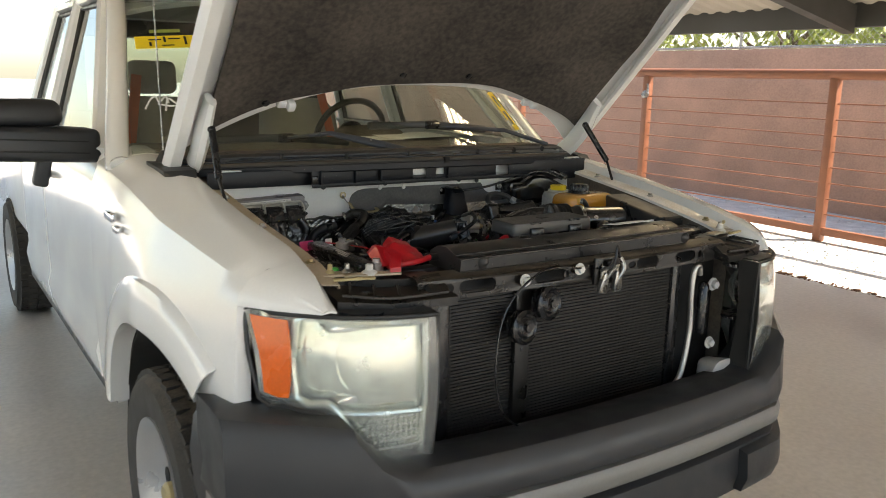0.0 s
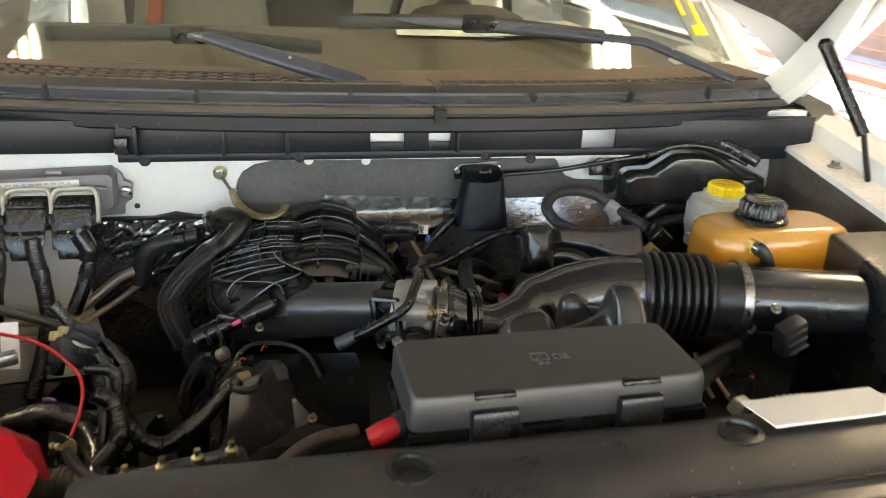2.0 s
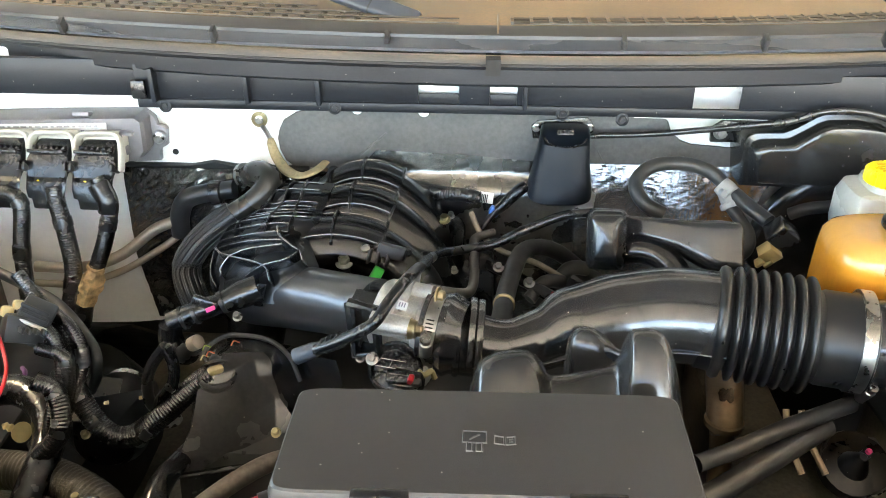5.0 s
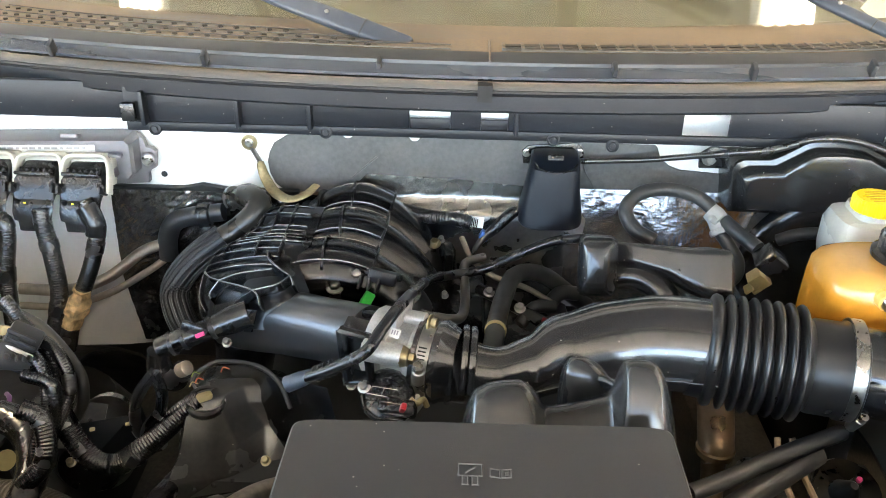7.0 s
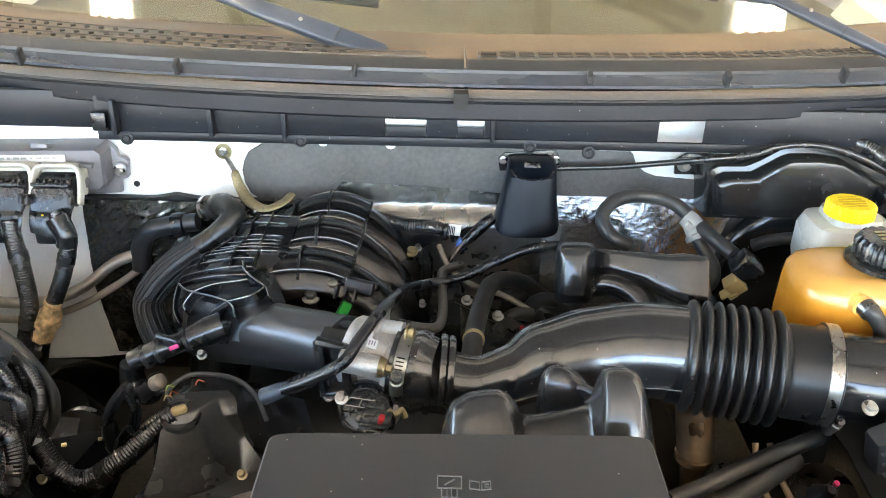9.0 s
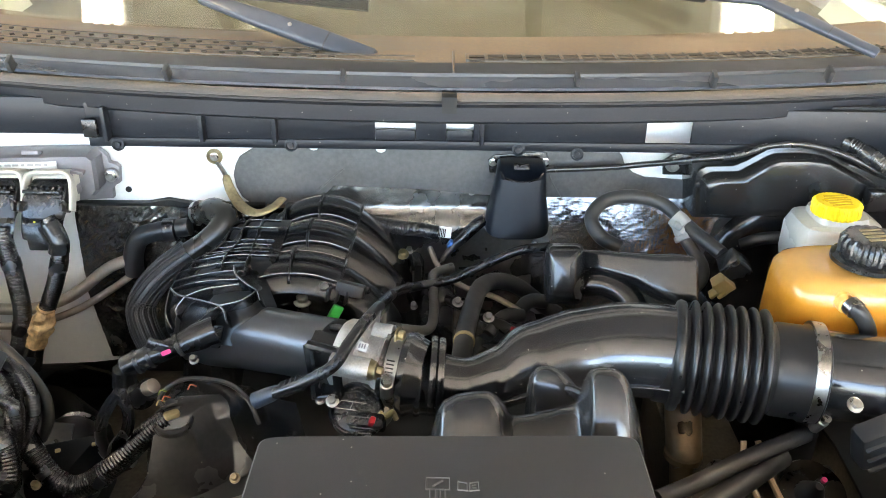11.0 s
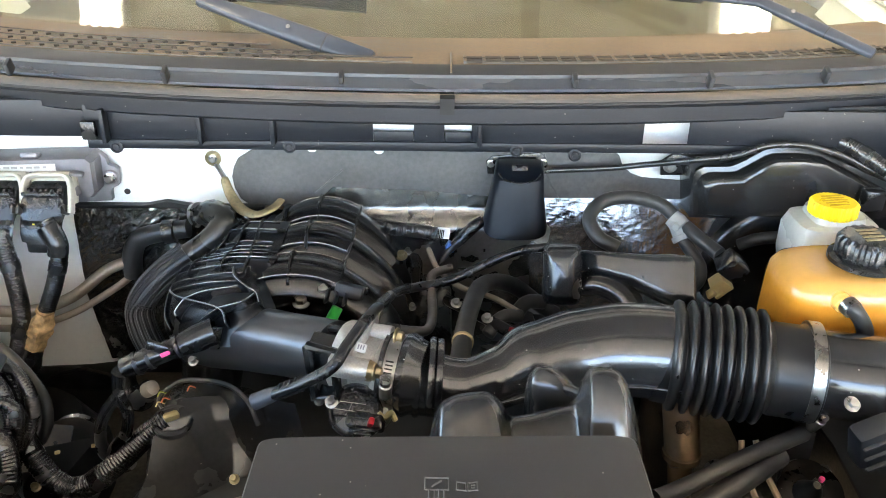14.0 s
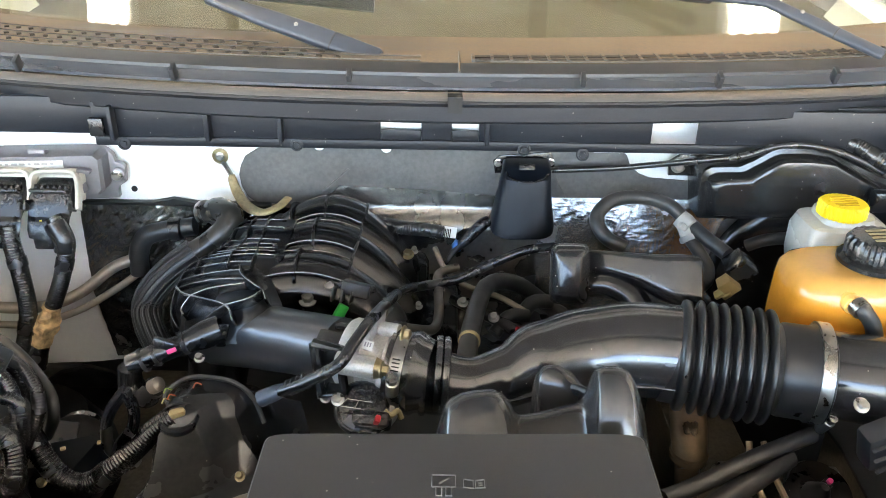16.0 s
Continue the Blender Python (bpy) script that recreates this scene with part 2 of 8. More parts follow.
def foil(name, base, rough, size, depth, weave=0.0, turn=0.0):
    """Thin metal foil with sharp creases in two directions and, where wanted, a fine woven net."""
    m = surf(name, base, rough, 0.9, var=0.22, scale=14, rvar=0.1)
    t = m.node_tree
    co, total = t.nodes.new("ShaderNodeTexCoord"), None
    for k, (stretch, angle, gain) in enumerate((((1, 1, 3.2), 0.5 + turn, 1.0), ((2.4, 1, 0.7), -0.3 + turn, 0.7), ((0.35, 1, 0.35), 0.2, 0.6))):
        mp, n, g = t.nodes.new("ShaderNodeMapping"), t.nodes.new("ShaderNodeTexNoise"), t.nodes.new("ShaderNodeMath")
        mp.inputs["Scale"].default_value, mp.inputs["Rotation"].default_value = stretch, (0, angle, 0)
        n.noise_type = "RIDGED_MULTIFRACTAL"
        n.inputs["Scale"].default_value, n.inputs["Detail"].default_value = size * (1 + 0.4 * k), 2.5
        g.operation = "MULTIPLY"
        g.inputs[1].default_value = gain
        t.links.new(co.outputs["Object"], mp.inputs[0])
        t.links.new(mp.outputs[0], n.inputs["Vector"])
        t.links.new(n.outputs[0], g.inputs[0])
        if total is not None:
            a = t.nodes.new("ShaderNodeMath")
            t.links.new(total, a.inputs[0])
            t.links.new(g.outputs[0], a.inputs[1])
            total = a.outputs[0]
        else:
            total = g.outputs[0]
    if weave:
        for direction in ("X", "Z"):
            w, g, a = t.nodes.new("ShaderNodeTexWave"), t.nodes.new("ShaderNodeMath"), t.nodes.new("ShaderNodeMath")
            w.bands_direction = direction
            w.inputs["Scale"].default_value, w.inputs["Distortion"].default_value = 230.0, 0.6
            g.operation = "MULTIPLY"
            g.inputs[1].default_value = weave
            t.links.new(co.outputs["Object"], w.inputs["Vector"])
            t.links.new(w.outputs["Fac"], g.inputs[0])
            t.links.new(total, a.inputs[0])
            t.links.new(g.outputs[0], a.inputs[1])
            total = a.outputs[0]
    bp = t.nodes.new("ShaderNodeBump")
    bp.inputs["Strength"].default_value, bp.inputs["Distance"].default_value = 1.0, depth
    t.links.new(total, bp.inputs["Height"])
    t.links.new(bp.outputs[0], t.nodes["Principled BSDF"].inputs["Normal"])
    return m


FOIL = foil("crinkled_foil", (0.30, 0.305, 0.31), 0.24, 62.0, 0.0005, 0.0, 0.3)
FOIL_NET = foil("netted_foil", (0.25, 0.245, 0.23), 0.27, 22.0, 0.0006, 0.05)
DARK_FOIL = foil("dark_foil", (0.23, 0.22, 0.20), 0.2, 24.0, 0.0015, 0.0, 0.5)
SLOT_SHADE = surf("painted_slot_shade", (0.026, 0.021, 0.016), 0.8, var=0.2, scale=20)
WINDSHIELD = glass("windshield_glass", (0.86, 0.93, 0.86))
SIDE_GLASS = glass("side_glass", (0.42, 0.46, 0.42))
LENS = glass("hazed_lamp_lens", (0.97, 0.98, 0.94), 0.05)
LENS.node_tree.nodes["Principled BSDF"].inputs["Transmission Weight"].default_value = 0.92
TUBE_GLOW = glow("lamp_tube", (1.0, 0.82, 0.55), 6.0)


# ---- shape helpers ----
def finish(bm, angle=38):
    bmesh.ops.recalc_face_normals(bm, faces=bm.faces)
    for f in bm.faces:
        f.smooth = True
    for e in bm.edges:
        if len(e.link_faces) == 2 and e.calc_face_angle(0) > radians(angle):
            e.smooth = False
    return bm


WHERE = {}


def thing(name, at, label, category, group="", kind=""):
    ob = new(name)
    ob.location = at
    ob.empty_display_size = 0.05
    WHERE[ob] = Vector(at)
    return tagged(ob, label, category, group, kind)


def part(name, bm, material, parent=None, label="", angle=38, raw=False):
    """Links a bmesh, drawn in world metres, as one mesh object with its origin in its middle."""
    if not raw:
        finish(bm, angle)
    lo = Vector([min(v.co[i] for v in bm.verts) for i in range(3)])
    hi = Vector([max(v.co[i] for v in bm.verts) for i in range(3)])
    c = (lo + hi) / 2
    for v in bm.verts:
        v.co -= c
    me = bpy.data.meshes.new(name)
    bm.to_mesh(me)
    bm.free()
    for m in (material if isinstance(material, (list, tuple)) else (material,)):
        me.materials.append(m)
    ob = new(name, me)
    WHERE[ob] = c
    if parent:
        ob.parent = parent
        ob.location = c - WHERE[parent]
    else:
        ob.location = c
    if label:
        ob["label"] = label
    return ob


def solo(name, bm, material, label, category, group="", kind="", angle=38):
    return tagged(part(name, bm, material, angle=angle), label, category, group, kind)


def box(size, at=(0, 0, 0), rot=(0, 0, 0), bevel=0.0, seg=2, taper=1.0, bm=None):
    bm2 = bmesh.new()
    bmesh.ops.create_cube(bm2, size=1)
    for v in bm2.verts:
        k = taper if v.co.z > 0 else 1.0
        v.co = Vector((v.co.x * size[0] * k, v.co.y * size[1] * k, v.co.z * size[2]))
    if bevel:
        bmesh.ops.bevel(bm2, geom=bm2.edges[:], offset=bevel, segments=seg, profile=0.5, affect="EDGES", clamp_overlap=True)
    bmesh.ops.transform(bm2, matrix=pose(*at, *rot), verts=bm2.verts)
    return join(bm, bm2)


def join(bm, bm2):
    if bm is None:
        return bm2
    me = bpy.data.meshes.new("tmp")
    bm2.to_mesh(me)
    bm2.free()
    bm.from_mesh(me)
    bpy.data.meshes.remove(me)
    return bm


def span(lo, hi, bevel=0.0, seg=2, bm=None):
    return box([hi[i] - lo[i] for i in range(3)], [(hi[i] + lo[i]) / 2 for i in range(3)], bevel=bevel, seg=seg, bm=bm)


def smooth_line(pts, n=8):
    pts = [Vector(p) for p in pts]
    if len(pts) < 3:
        return [pts[0].lerp(pts[-1], i / n) for i in range(n + 1)]
    out = []
    for i in range(len(pts) - 1):
        a, b = pts[i], pts[i + 1]
        p = pts[i - 1] if i else 2 * a - b
        q = pts[i + 2] if i + 2 < len(pts) else 2 * b - a
        for k in range(n):
            t = k / n
            out.append(0.5 * (2 * a + (b - p) * t + (2 * p - 5 * a + 4 * b - q) * t * t + (3 * a - p - 3 * b + q) * t ** 3))
    out.append(pts[-1])
    return out


def tube(pts, radius, sides=12, n=8, flat=1.0, bm=None, ribs=0.0, pitch=0.006, cap=True, up=(0, 0, 1)):
    """A hose swept along a smoothed line; radius: one or a list along the points; ribs: depth of corrugation."""
    line = smooth_line(pts, n)
    if ribs:
        fine, total = [], 0.0
        for a, b in zip(line, line[1:]):
            steps = max(1, int((b - a).length / (pitch / 4)))
            fine += [a.lerp(b, i / steps) for i in range(steps)]
        line = fine + [line[-1]]
    m = len(line)
    if not isinstance(radius, (int, float)):
        radii = []
        for i in range(m):
            s = i / (m - 1) * (len(radius) - 1)
            k = min(int(s), len(radius) - 2)
            f = s - k
            f = f * f * (3 - 2 * f)
            radii.append(radius[k] * (1 - f) + radius[k + 1] * f)
    else:
        radii = [radius] * m
    bm2 = bmesh.new()
    rings = []
    ref = None
    dist = 0.0
    for i, p in enumerate(line):
        d = (line[min(i + 1, m - 1)] - line[max(i - 1, 0)]).normalized()
        if ref is None:
            ref = Vector(up) if abs(d.dot(Vector(up))) < 0.95 else Vector((0, 1, 0))
        u = (ref - d * ref.dot(d)).normalized()
        ref = u
        w = d.cross(u)
        r = radii[i]
        if ribs:
            if i:
                dist += (p - line[i - 1]).length
            r += ribs * (0.5 + 0.5 * math.cos(2 * math.pi * dist / pitch)) - ribs * 0.5
        rings.append([bm2.verts.new(p + (u * math.cos(a) * flat + w * math.sin(a)) * r)
                      for a in (2 * math.pi * k / sides for k in range(sides))])
    for a, b in zip(rings, rings[1:]):
        for k in range(sides):
            bm2.faces.new((a[k], a[(k + 1) % sides], b[(k + 1) % sides], b[k]))
    if cap:
        bm2.faces.new(rings[0][::-1])
        bm2.faces.new(rings[-1])
    return join(bm, bm2)


def lathe(profile, at, axis=(0, 0, 1), sides=24, bm=None):
    """profile: (radius, height) pairs turned about axis through at."""
    q = Vector((0, 0, 1)).rotation_difference(Vector(axis).normalized()).to_matrix()
    bm2 = bmesh.new()
    rings = []
    for r, h in profile:
        rings.append([bm2.verts.new(Vector(at) + q @ Vector((max(r, 1e-4) * math.cos(2 * math.pi * k / sides),
                                                            max(r, 1e-4) * math.sin(2 * math.pi * k / sides), h))) for k in range(sides)])
    for a, b in zip(rings, rings[1:]):
        for k in range(sides):
            bm2.faces.new((a[k], a[(k + 1) % sides], b[(k + 1) % sides], b[k]))
    bm2.faces.new(rings[0][::-1])
    bm2.faces.new(rings[-1])
    return join(bm, bm2)


def plate(outline, thick, m, bevel=0.0, bm=None, holes=()):
    """A flat outline (u, v) of some thickness, stood at the pose m; its face is local +z."""
    bm2 = bmesh.new()
    lo = [bm2.verts.new((u, v, 0)) for u, v in outline]
    f = bm2.faces.new(lo)
    r = bmesh.ops.extrude_face_region(bm2, geom=[f])
    for v in r["geom"]:
        if isinstance(v, bmesh.types.BMVert):
            v.co.z += thick
    if bevel:
        top = [e for e in bm2.edges if all(abs(v.co.z - thick) < 1e-6 for v in e.verts)]
        bmesh.ops.bevel(bm2, geom=top, offset=bevel, segments=2, profile=0.5, affect="EDGES", clamp_overlap=True)
    bmesh.ops.transform(bm2, matrix=m, verts=bm2.verts)
    return join(bm, bm2)


def loft(sections, closed=True, cap=True, bm=None):
    bm2 = bmesh.new()
    rings = [[bm2.verts.new(p) for p in s] for s in sections]
    n = len(rings[0])
    for a, b in zip(rings, rings[1:]):
        for k in range(n if closed else n - 1):
            bm2.faces.new((a[k], a[(k + 1) % n], b[(k + 1) % n], b[k]))
    if cap and closed:
        bm2.faces.new(rings[0][::-1])
        bm2.faces.new(rings[-1])
    return join(bm, bm2)


def thicken(bm, t):
    finish(bm)
    bmesh.ops.solidify(bm, geom=bm.faces[:], thickness=t)
    return bm


def superring(c, u, w, a, b, n=24, power=3.0):
    """A rounded-rectangle ring round c in the plane of u and w."""
    out = []
    for k in range(n):
        t = 2 * math.pi * k / n
        x, y = math.cos(t), math.sin(t)
        out.append(Vector(c) + Vector(u) * a * math.copysign(abs(x) ** (2 / power), x) + Vector(w) * b * math.copysign(abs(y) ** (2 / power), y))
    return out


def strip(pts, out, height, thick, n=6, bm=None):
    """A thin upright flange along a smoothed line; out: one outward direction, or one for each point."""
    line = smooth_line(pts, n)
    outs = [Vector(o).normalized() for o in out] if isinstance(out[0], (list, tuple, Vector)) else [Vector(out).normalized()] * len(pts)
    secs = []
    for i, p in enumerate(line):
        f = i / (len(line) - 1) * (len(outs) - 1)
        k = min(int(f), len(outs) - 2) if len(outs) > 1 else 0
        o = outs[k].lerp(outs[min(k + 1, len(outs) - 1)], f - k).normalized()
        d = (line[min(i + 1, len(line) - 1)] - line[max(i - 1, 0)]).normalized()
        w = d.cross(o).normalized() * thick / 2
        r = thick / 2
        secs.append([p - w] + [p + o * (height - r) + w * -math.cos(a) + o * r * math.sin(a) for a in (0, 0.5, 1.05, 1.57, 2.09, 2.64, 3.14)] + [p + w])
    return loft(secs, bm=bm)


def bolt(at, axis, parent, r=0.007, mat=None, name="bolt"):
    bm = lathe([(r * 1.5, 0), (r * 1.5, r * 0.3), (r * 1.05, r * 0.45)], at, axis, 16)
    q = Vector(at) + Vector(axis).normalized() * r * 0.4
    lathe([(r, 0), (r, r * 0.8), (r * 0.85, r * 0.95)], q, axis, 6, bm=bm)
    return part(name, bm, mat or STEEL, parent, angle=25)


def more(ob, places):
    """Further objects on the same mesh, moved to the given places."""
    for p in places:
        o = new(ob.name.split(".")[0], ob.data)
        WHERE[o] = Vector(p)
        o.parent = ob.parent
        o.location = Vector(p) - (WHERE[ob.parent] if ob.parent else Vector())


def fluted(profile, at, n, depth, sides=6):
    """A turned cap whose outer wall is grooved n times."""
    secs = []
    m = n * sides
    rmax = max(r for r, z in profile)
    for r, z in profile:
        k = depth if r > rmax * 0.8 else 0.0
        secs.append([Vector(at) + Vector((math.cos(2 * math.pi * i / m), math.sin(2 * math.pi * i / m), 0)) * (r + (k if i % sides < sides // 2 else 0)) + Vector((0, 0, z)) for i in range(m)])
    return loft(secs)


# ---- setting ----
def interp(table, v):
    for (a, fa), (b, fb) in zip(table, table[1:]):
        if v <= b:
            f = max(0, (v - a) / (b - a))
            return fa + (fb - fa) * f
    return table[-1][1]


solo("ground", span((-150, -150, -0.16), (150, 150, -0.04)), GRAVEL, "pale sunlit gravel ground round the concrete slab", "ground", kind="structure")
solo("floor", span((-9, -14, -0.035), (4.66, 12, 0.0), 0.01), CONCRETE, "smooth grey concrete slab floor under the canopy", "floor", kind="structure")

bm = bmesh.new()
rng = random.Random(4)
for i in range(1500):
    y = -2 + 11 * rng.random()
    s = 0.008 + 0.028 * rng.random() ** 2
    box((s * 1.6, s, s * 0.5), (4.70 + 0.16 * rng.random() ** 1.6, y, -0.032), (rng.random() * 40, rng.random() * 40, rng.random() * 180), bm=bm)
solo("mulch", bm, MULCH, "brown bark mulch along the slab edge", "mulch", kind="stuff")
bm = bmesh.new()
for i in range(900):
    s = 0.008 + 0.02 * rng.random()
    box((s, s * 0.8, s * 0.6), (4.85 + 3.4 * rng.random(), 0 + 9 * rng.random(), -0.035), (rng.random() * 90, rng.random() * 90, rng.random() * 180), bm=bm, taper=0.6)
solo("gravel", bm, GRAVEL, "loose pale gravel stones in the sun", "gravel", kind="stuff")

ROOF_Y = -3.8
# canopy: sheet roof that falls towards its right edge, with purlins and beams
def roof_z(x):
    return 3.55 - max(0.0, x) * 0.2 if x > 0 else 3.55


secs = []
ys = list(np.arange(ROOF_Y, 12.01, 0.05))
for k, y in enumerate(ys):
    d = (0.0, 0.0, 0.022, 0.022)[k % 4]
    secs.append([(x, y, roof_z(x) + d) for x in (-8.0, 0.0, 6.2)] + [(x, y, roof_z(x) + d + 0.03) for x in (6.2, 0.0, -8.0)])
solo("ceiling", loft(secs), ROOF, "tan ribbed metal sheet roof of an open canopy", "ceiling", kind="structure", angle=20)
for x in (-4.6, 0.62, 4.4):
    solo("roof_purlin", span((x - 0.05, ROOF_Y, roof_z(x) - 0.13), (x + 0.05, 12, roof_z(x) - 0.03), 0.004), BEAM, "dark steel purlin under the roof sheet", "beam", "roof purlins", "structure")
for i, y in enumerate((-3.6, 0.9, 4.6, 8.2, 11.4)):
    bm = loft([[(x, y - 0.06, roof_z(x) - 0.26), (x, y + 0.06, roof_z(x) - 0.26), (x, y + 0.06, roof_z(x) - 0.005), (x, y - 0.06, roof_z(x) - 0.005)] for x in (-8.0, 0, 6.1)])
    solo("roof_beam", bm, BEAM, "dark painted steel beam under the roof", "beam", "roof beams", "structure")
solo("eave_beam", span((6.1, ROOF_Y, roof_z(6.1) - 0.2), (6.22, 12, roof_z(6.1) + 0.12), 0.01), BEAM, "dark fascia along the roof edge", "beam", kind="structure")
solo("wall_left", span((-12.2, -8, -0.03), (-12.0, 16.5, 1.0)), ROOF, "low plain tan wall far from the truck", "wall", kind="structure")

# added wall, never in view: closes the yard and shapes light from the front
solo("wall_front", span((-40, -30.3, -0.03), (30, -30, 1.4)), STUCCO, "plain pale rendered wall across the yard", "wall", kind="structure")
for x, y in LAMPS:
    lamp = thing("ceiling_lamp", (x, y, 3.5), "lit ceiling lamp with four warm tubes, hung under the roof", "lamp", "ceiling lamps")
    zz = roof_z(x) - 0.1
    part("housing", span((x - 0.3, y - 0.42, zz), (x + 0.3, y + 0.42, zz + 0.09), 0.01), WHITE_BAY, lamp)
    for k in range(4):
        xx = x - 0.21 + 0.14 * k
        part("lamp_tube", tube([(xx, y - 0.39, zz - 0.02), (xx, y + 0.39, zz - 0.02)], 0.03, 10, 1), TUBE_GLOW, lamp, "glowing warm lamp tube")

# rail along the slab: posts, a round top rail and thin bars
RX = 6.6
rail = thing("railing", (RX, 5, 0), "rust-brown steel railing with round top rail and thin bars", "railing")
for y in (-0.19, 2.39, 4.97, 7.55, 10.13):
    part("post", span((RX - 0.045, y - 0.045, -0.05), (RX + 0.045, y + 0.045, 1.66), 0.006), RUST, rail)
part("top_rail", tube([(RX, -1, 1.70), (RX, 13, 1.70)], 0.055, 16, 2), RUST, rail)
part("bottom_rail", span((RX - 0.035, -1, 0.03), (RX + 0.035, 13, 0.11), 0.006), RUST, rail)
for k in range(8):
    z = 0.25 + k * 0.165
    part("bar", tube([(RX, -1, z), (RX, 13, z)], 0.008, 8, 2), RUST, rail)
bm = lathe([(0.03, 0), (0.045, 0.01), (0.05, 0.05), (0.03, 0.07)], (RX - 0.06, 7.5, 1.42), (-1, 0, 0.2))
tube([(RX - 0.06, 7.5, 1.56), (RX - 0.07, 7.48, 1.48), (RX - 0.07, 7.5, 1.42)], 0.014, bm=bm)
solo("hose_tap", bm, STEEL, "shiny metal tap fixed to a railing post", "tap")

# screened fence behind the railing
fence = thing("screen_fence", (8.6, 6, 0), "brown fabric screen on a wire fence", "fence")
secs = []
for y in np.arange(-6, 22, 0.15):
    w = 0.02 * math.sin(y * 2.1) + 0.012 * math.sin(y * 5.3)
    secs.append([(8.6 + w, y, -0.05), (8.6 + w * 0.6, y, 1.1), (8.6, y, 2.07), (8.63, y, 2.07), (8.63 + w, y, -0.05)])
part("screen", loft(secs), SCREEN, fence)
for y in np.arange(-6, 22, 2.3):
    part("fence_post", tube([(8.7, y, -0.05), (8.7, y, 2.5)], 0.025, 10, 1), STEEL, fence)
part("fence_rail", tube([(8.7, -6, 2.1), (8.7, 22, 2.1)], 0.02, 10, 1), STEEL, fence)
bm = bmesh.new()
for i in range(-60, 230):
    y = i * 0.1
    for s in (-1, 1):
        tube([(8.68, y, 2.05), (8.68, y + s * 0.45, 2.5)], 0.0025, 4, 1, bm=bm)
tagged(part("wire_mesh", bm, STEEL, fence), kind="stuff")


def tree(at, height, seed):
    r = random.Random(seed)
    t = thing("tree", at, "yellow-green leafy tree behind the fence", "tree", "trees behind the fence")
    x, y, z = at
    bm = tube([(x, y, z), (x + 0.1, y, z + height * 0.3), (x, y + 0.1, z + height * 0.6)], [0.16, 0.12, 0.06], 10)
    for k in range(6):
        a = k * 1.05 + r.random()
        h = z + height * (0.25 + 0.06 * k)
        tube([(x, y, h), (x + math.cos(a) * 0.6, y + math.sin(a) * 0.6, h + 0.4), (x + math.cos(a) * 1.3, y + math.sin(a) * 1.3, h + 0.8)], [0.06, 0.04, 0.015], 8, bm=bm)
    part("trunk", bm, BARK, t)
    bm = bmesh.new()
    for k in range(2600):
        a, rr, hh = r.random() * 6.283, r.random() ** 0.6, r.random()
        rad = (1.9 * math.sin(math.pi * (0.12 + 0.8 * hh)) + 0.3 * math.sin(3 * a + seed)) * rr
        p = Vector((x + math.cos(a) * rad, y + math.sin(a) * rad, z + height * (0.22 + 0.75 * hh)))
        s = 0.06 + 0.08 * r.random()
        q = Euler((r.random() * 6, r.random() * 6, r.random() * 6)).to_matrix()
        bm.faces.new([bm.verts.new(p + q @ Vector(c) * s) for c in ((-1, 0, 0), (0, -0.45, 0.1), (1, 0, 0), (0, 0.45, 0.1))])
    part("crown", bm, LEAF, t, raw=True)


for i, (x, y) in enumerate(((11.5, 6.0), (12.5, 9.6), (11.8, 13.0), (12.6, 16.8), (11.6, 2.2), (13.5, 21))):
    tree((x, y, -0.05), 4.3 + 0.5 * (i % 3), i)

# ---- pickup truck ----
CX = 0.02
truck = thing("pickup_truck", (CX, 3.6, 0), "white pickup truck with its hood open and grille removed", "truck")

# fenders
INNER = ((1.545, 0.765), (1.57, 0.761), (1.63, 0.756), (1.77, 0.753), (2.06, 0.774), (2.64, 0.775), (3.0, 0.79))
TOPZ = ((1.545, 1.052), (1.57, 1.078), (1.60, 1.097), (1.63, 1.112), (1.77, 1.15), (2.06, 1.195), (2.56, 1.265), (3.02, 1.30))
OUTER = ((1.545, 0.782), (1.60, 0.834), (1.65, 0.872), (1.712, 0.912), (1.80, 0.932), (1.95, 0.955), (2.2, 0.99), (2.6, 0.992), (3.02, 0.985))
AXLE = (2.18, 0.38)


def fender(side):
    secs = []
    for y in (1.545, 1.555, 1.575, 1.60, 1.63, 1.66, 1.69, 1.706, 1.713, 1.74, 1.78, *np.arange(1.82, 2.74, 0.04), 2.745, 2.8, 2.9, 3.0):
        i, zt, o = interp(INNER, y), interp(TOPZ, y), interp(OUTER, y)
        dy = abs(y - AXLE[0])
        low = AXLE[1] + math.sqrt(max(0.0, 0.50 ** 2 - dy * dy)) if dy < 0.50 else (0.47 if y > 2.2 else 0.78)
        if y < 1.71:
            low = 1.044
        h, w = zt - low, o - i
        bulge = 0.022 * max(0, 1 - dy / 0.60) ** 0.6
        prof = [(i - 0.02, zt - min(0.035, 0.8 * h)), (i - 0.004, zt - min(0.012, 0.3 * h)), (i + 0.004, zt), (i + 0.22 * w, zt + 0.002), (i + w * 0.55, zt - min(0.014, 0.12 * h)),
                (i + w * 0.85, zt - min(0.05, 0.3 * h)), (o - 0.006, zt - min(0.12, 0.55 * h))]
        z0 = zt - min(0.12, 0.55 * h)
        for f in (0.25, 0.5, 0.75, 0.92, 1.0):
            z = z0 + (low - z0) * f
            prof.append((o + (0.012 * math.sin(math.pi * min(1, f)) if h > 0.3 else 0.0) + bulge * min(1, f * 1.6), z))
        prof.append((o + bulge - 0.03, low + 0.004))
        secs.append([(CX + side * x, y, z) for x, z in prof])
    bm = loft(secs, closed=False)
    return thicken(bm, 0.004)


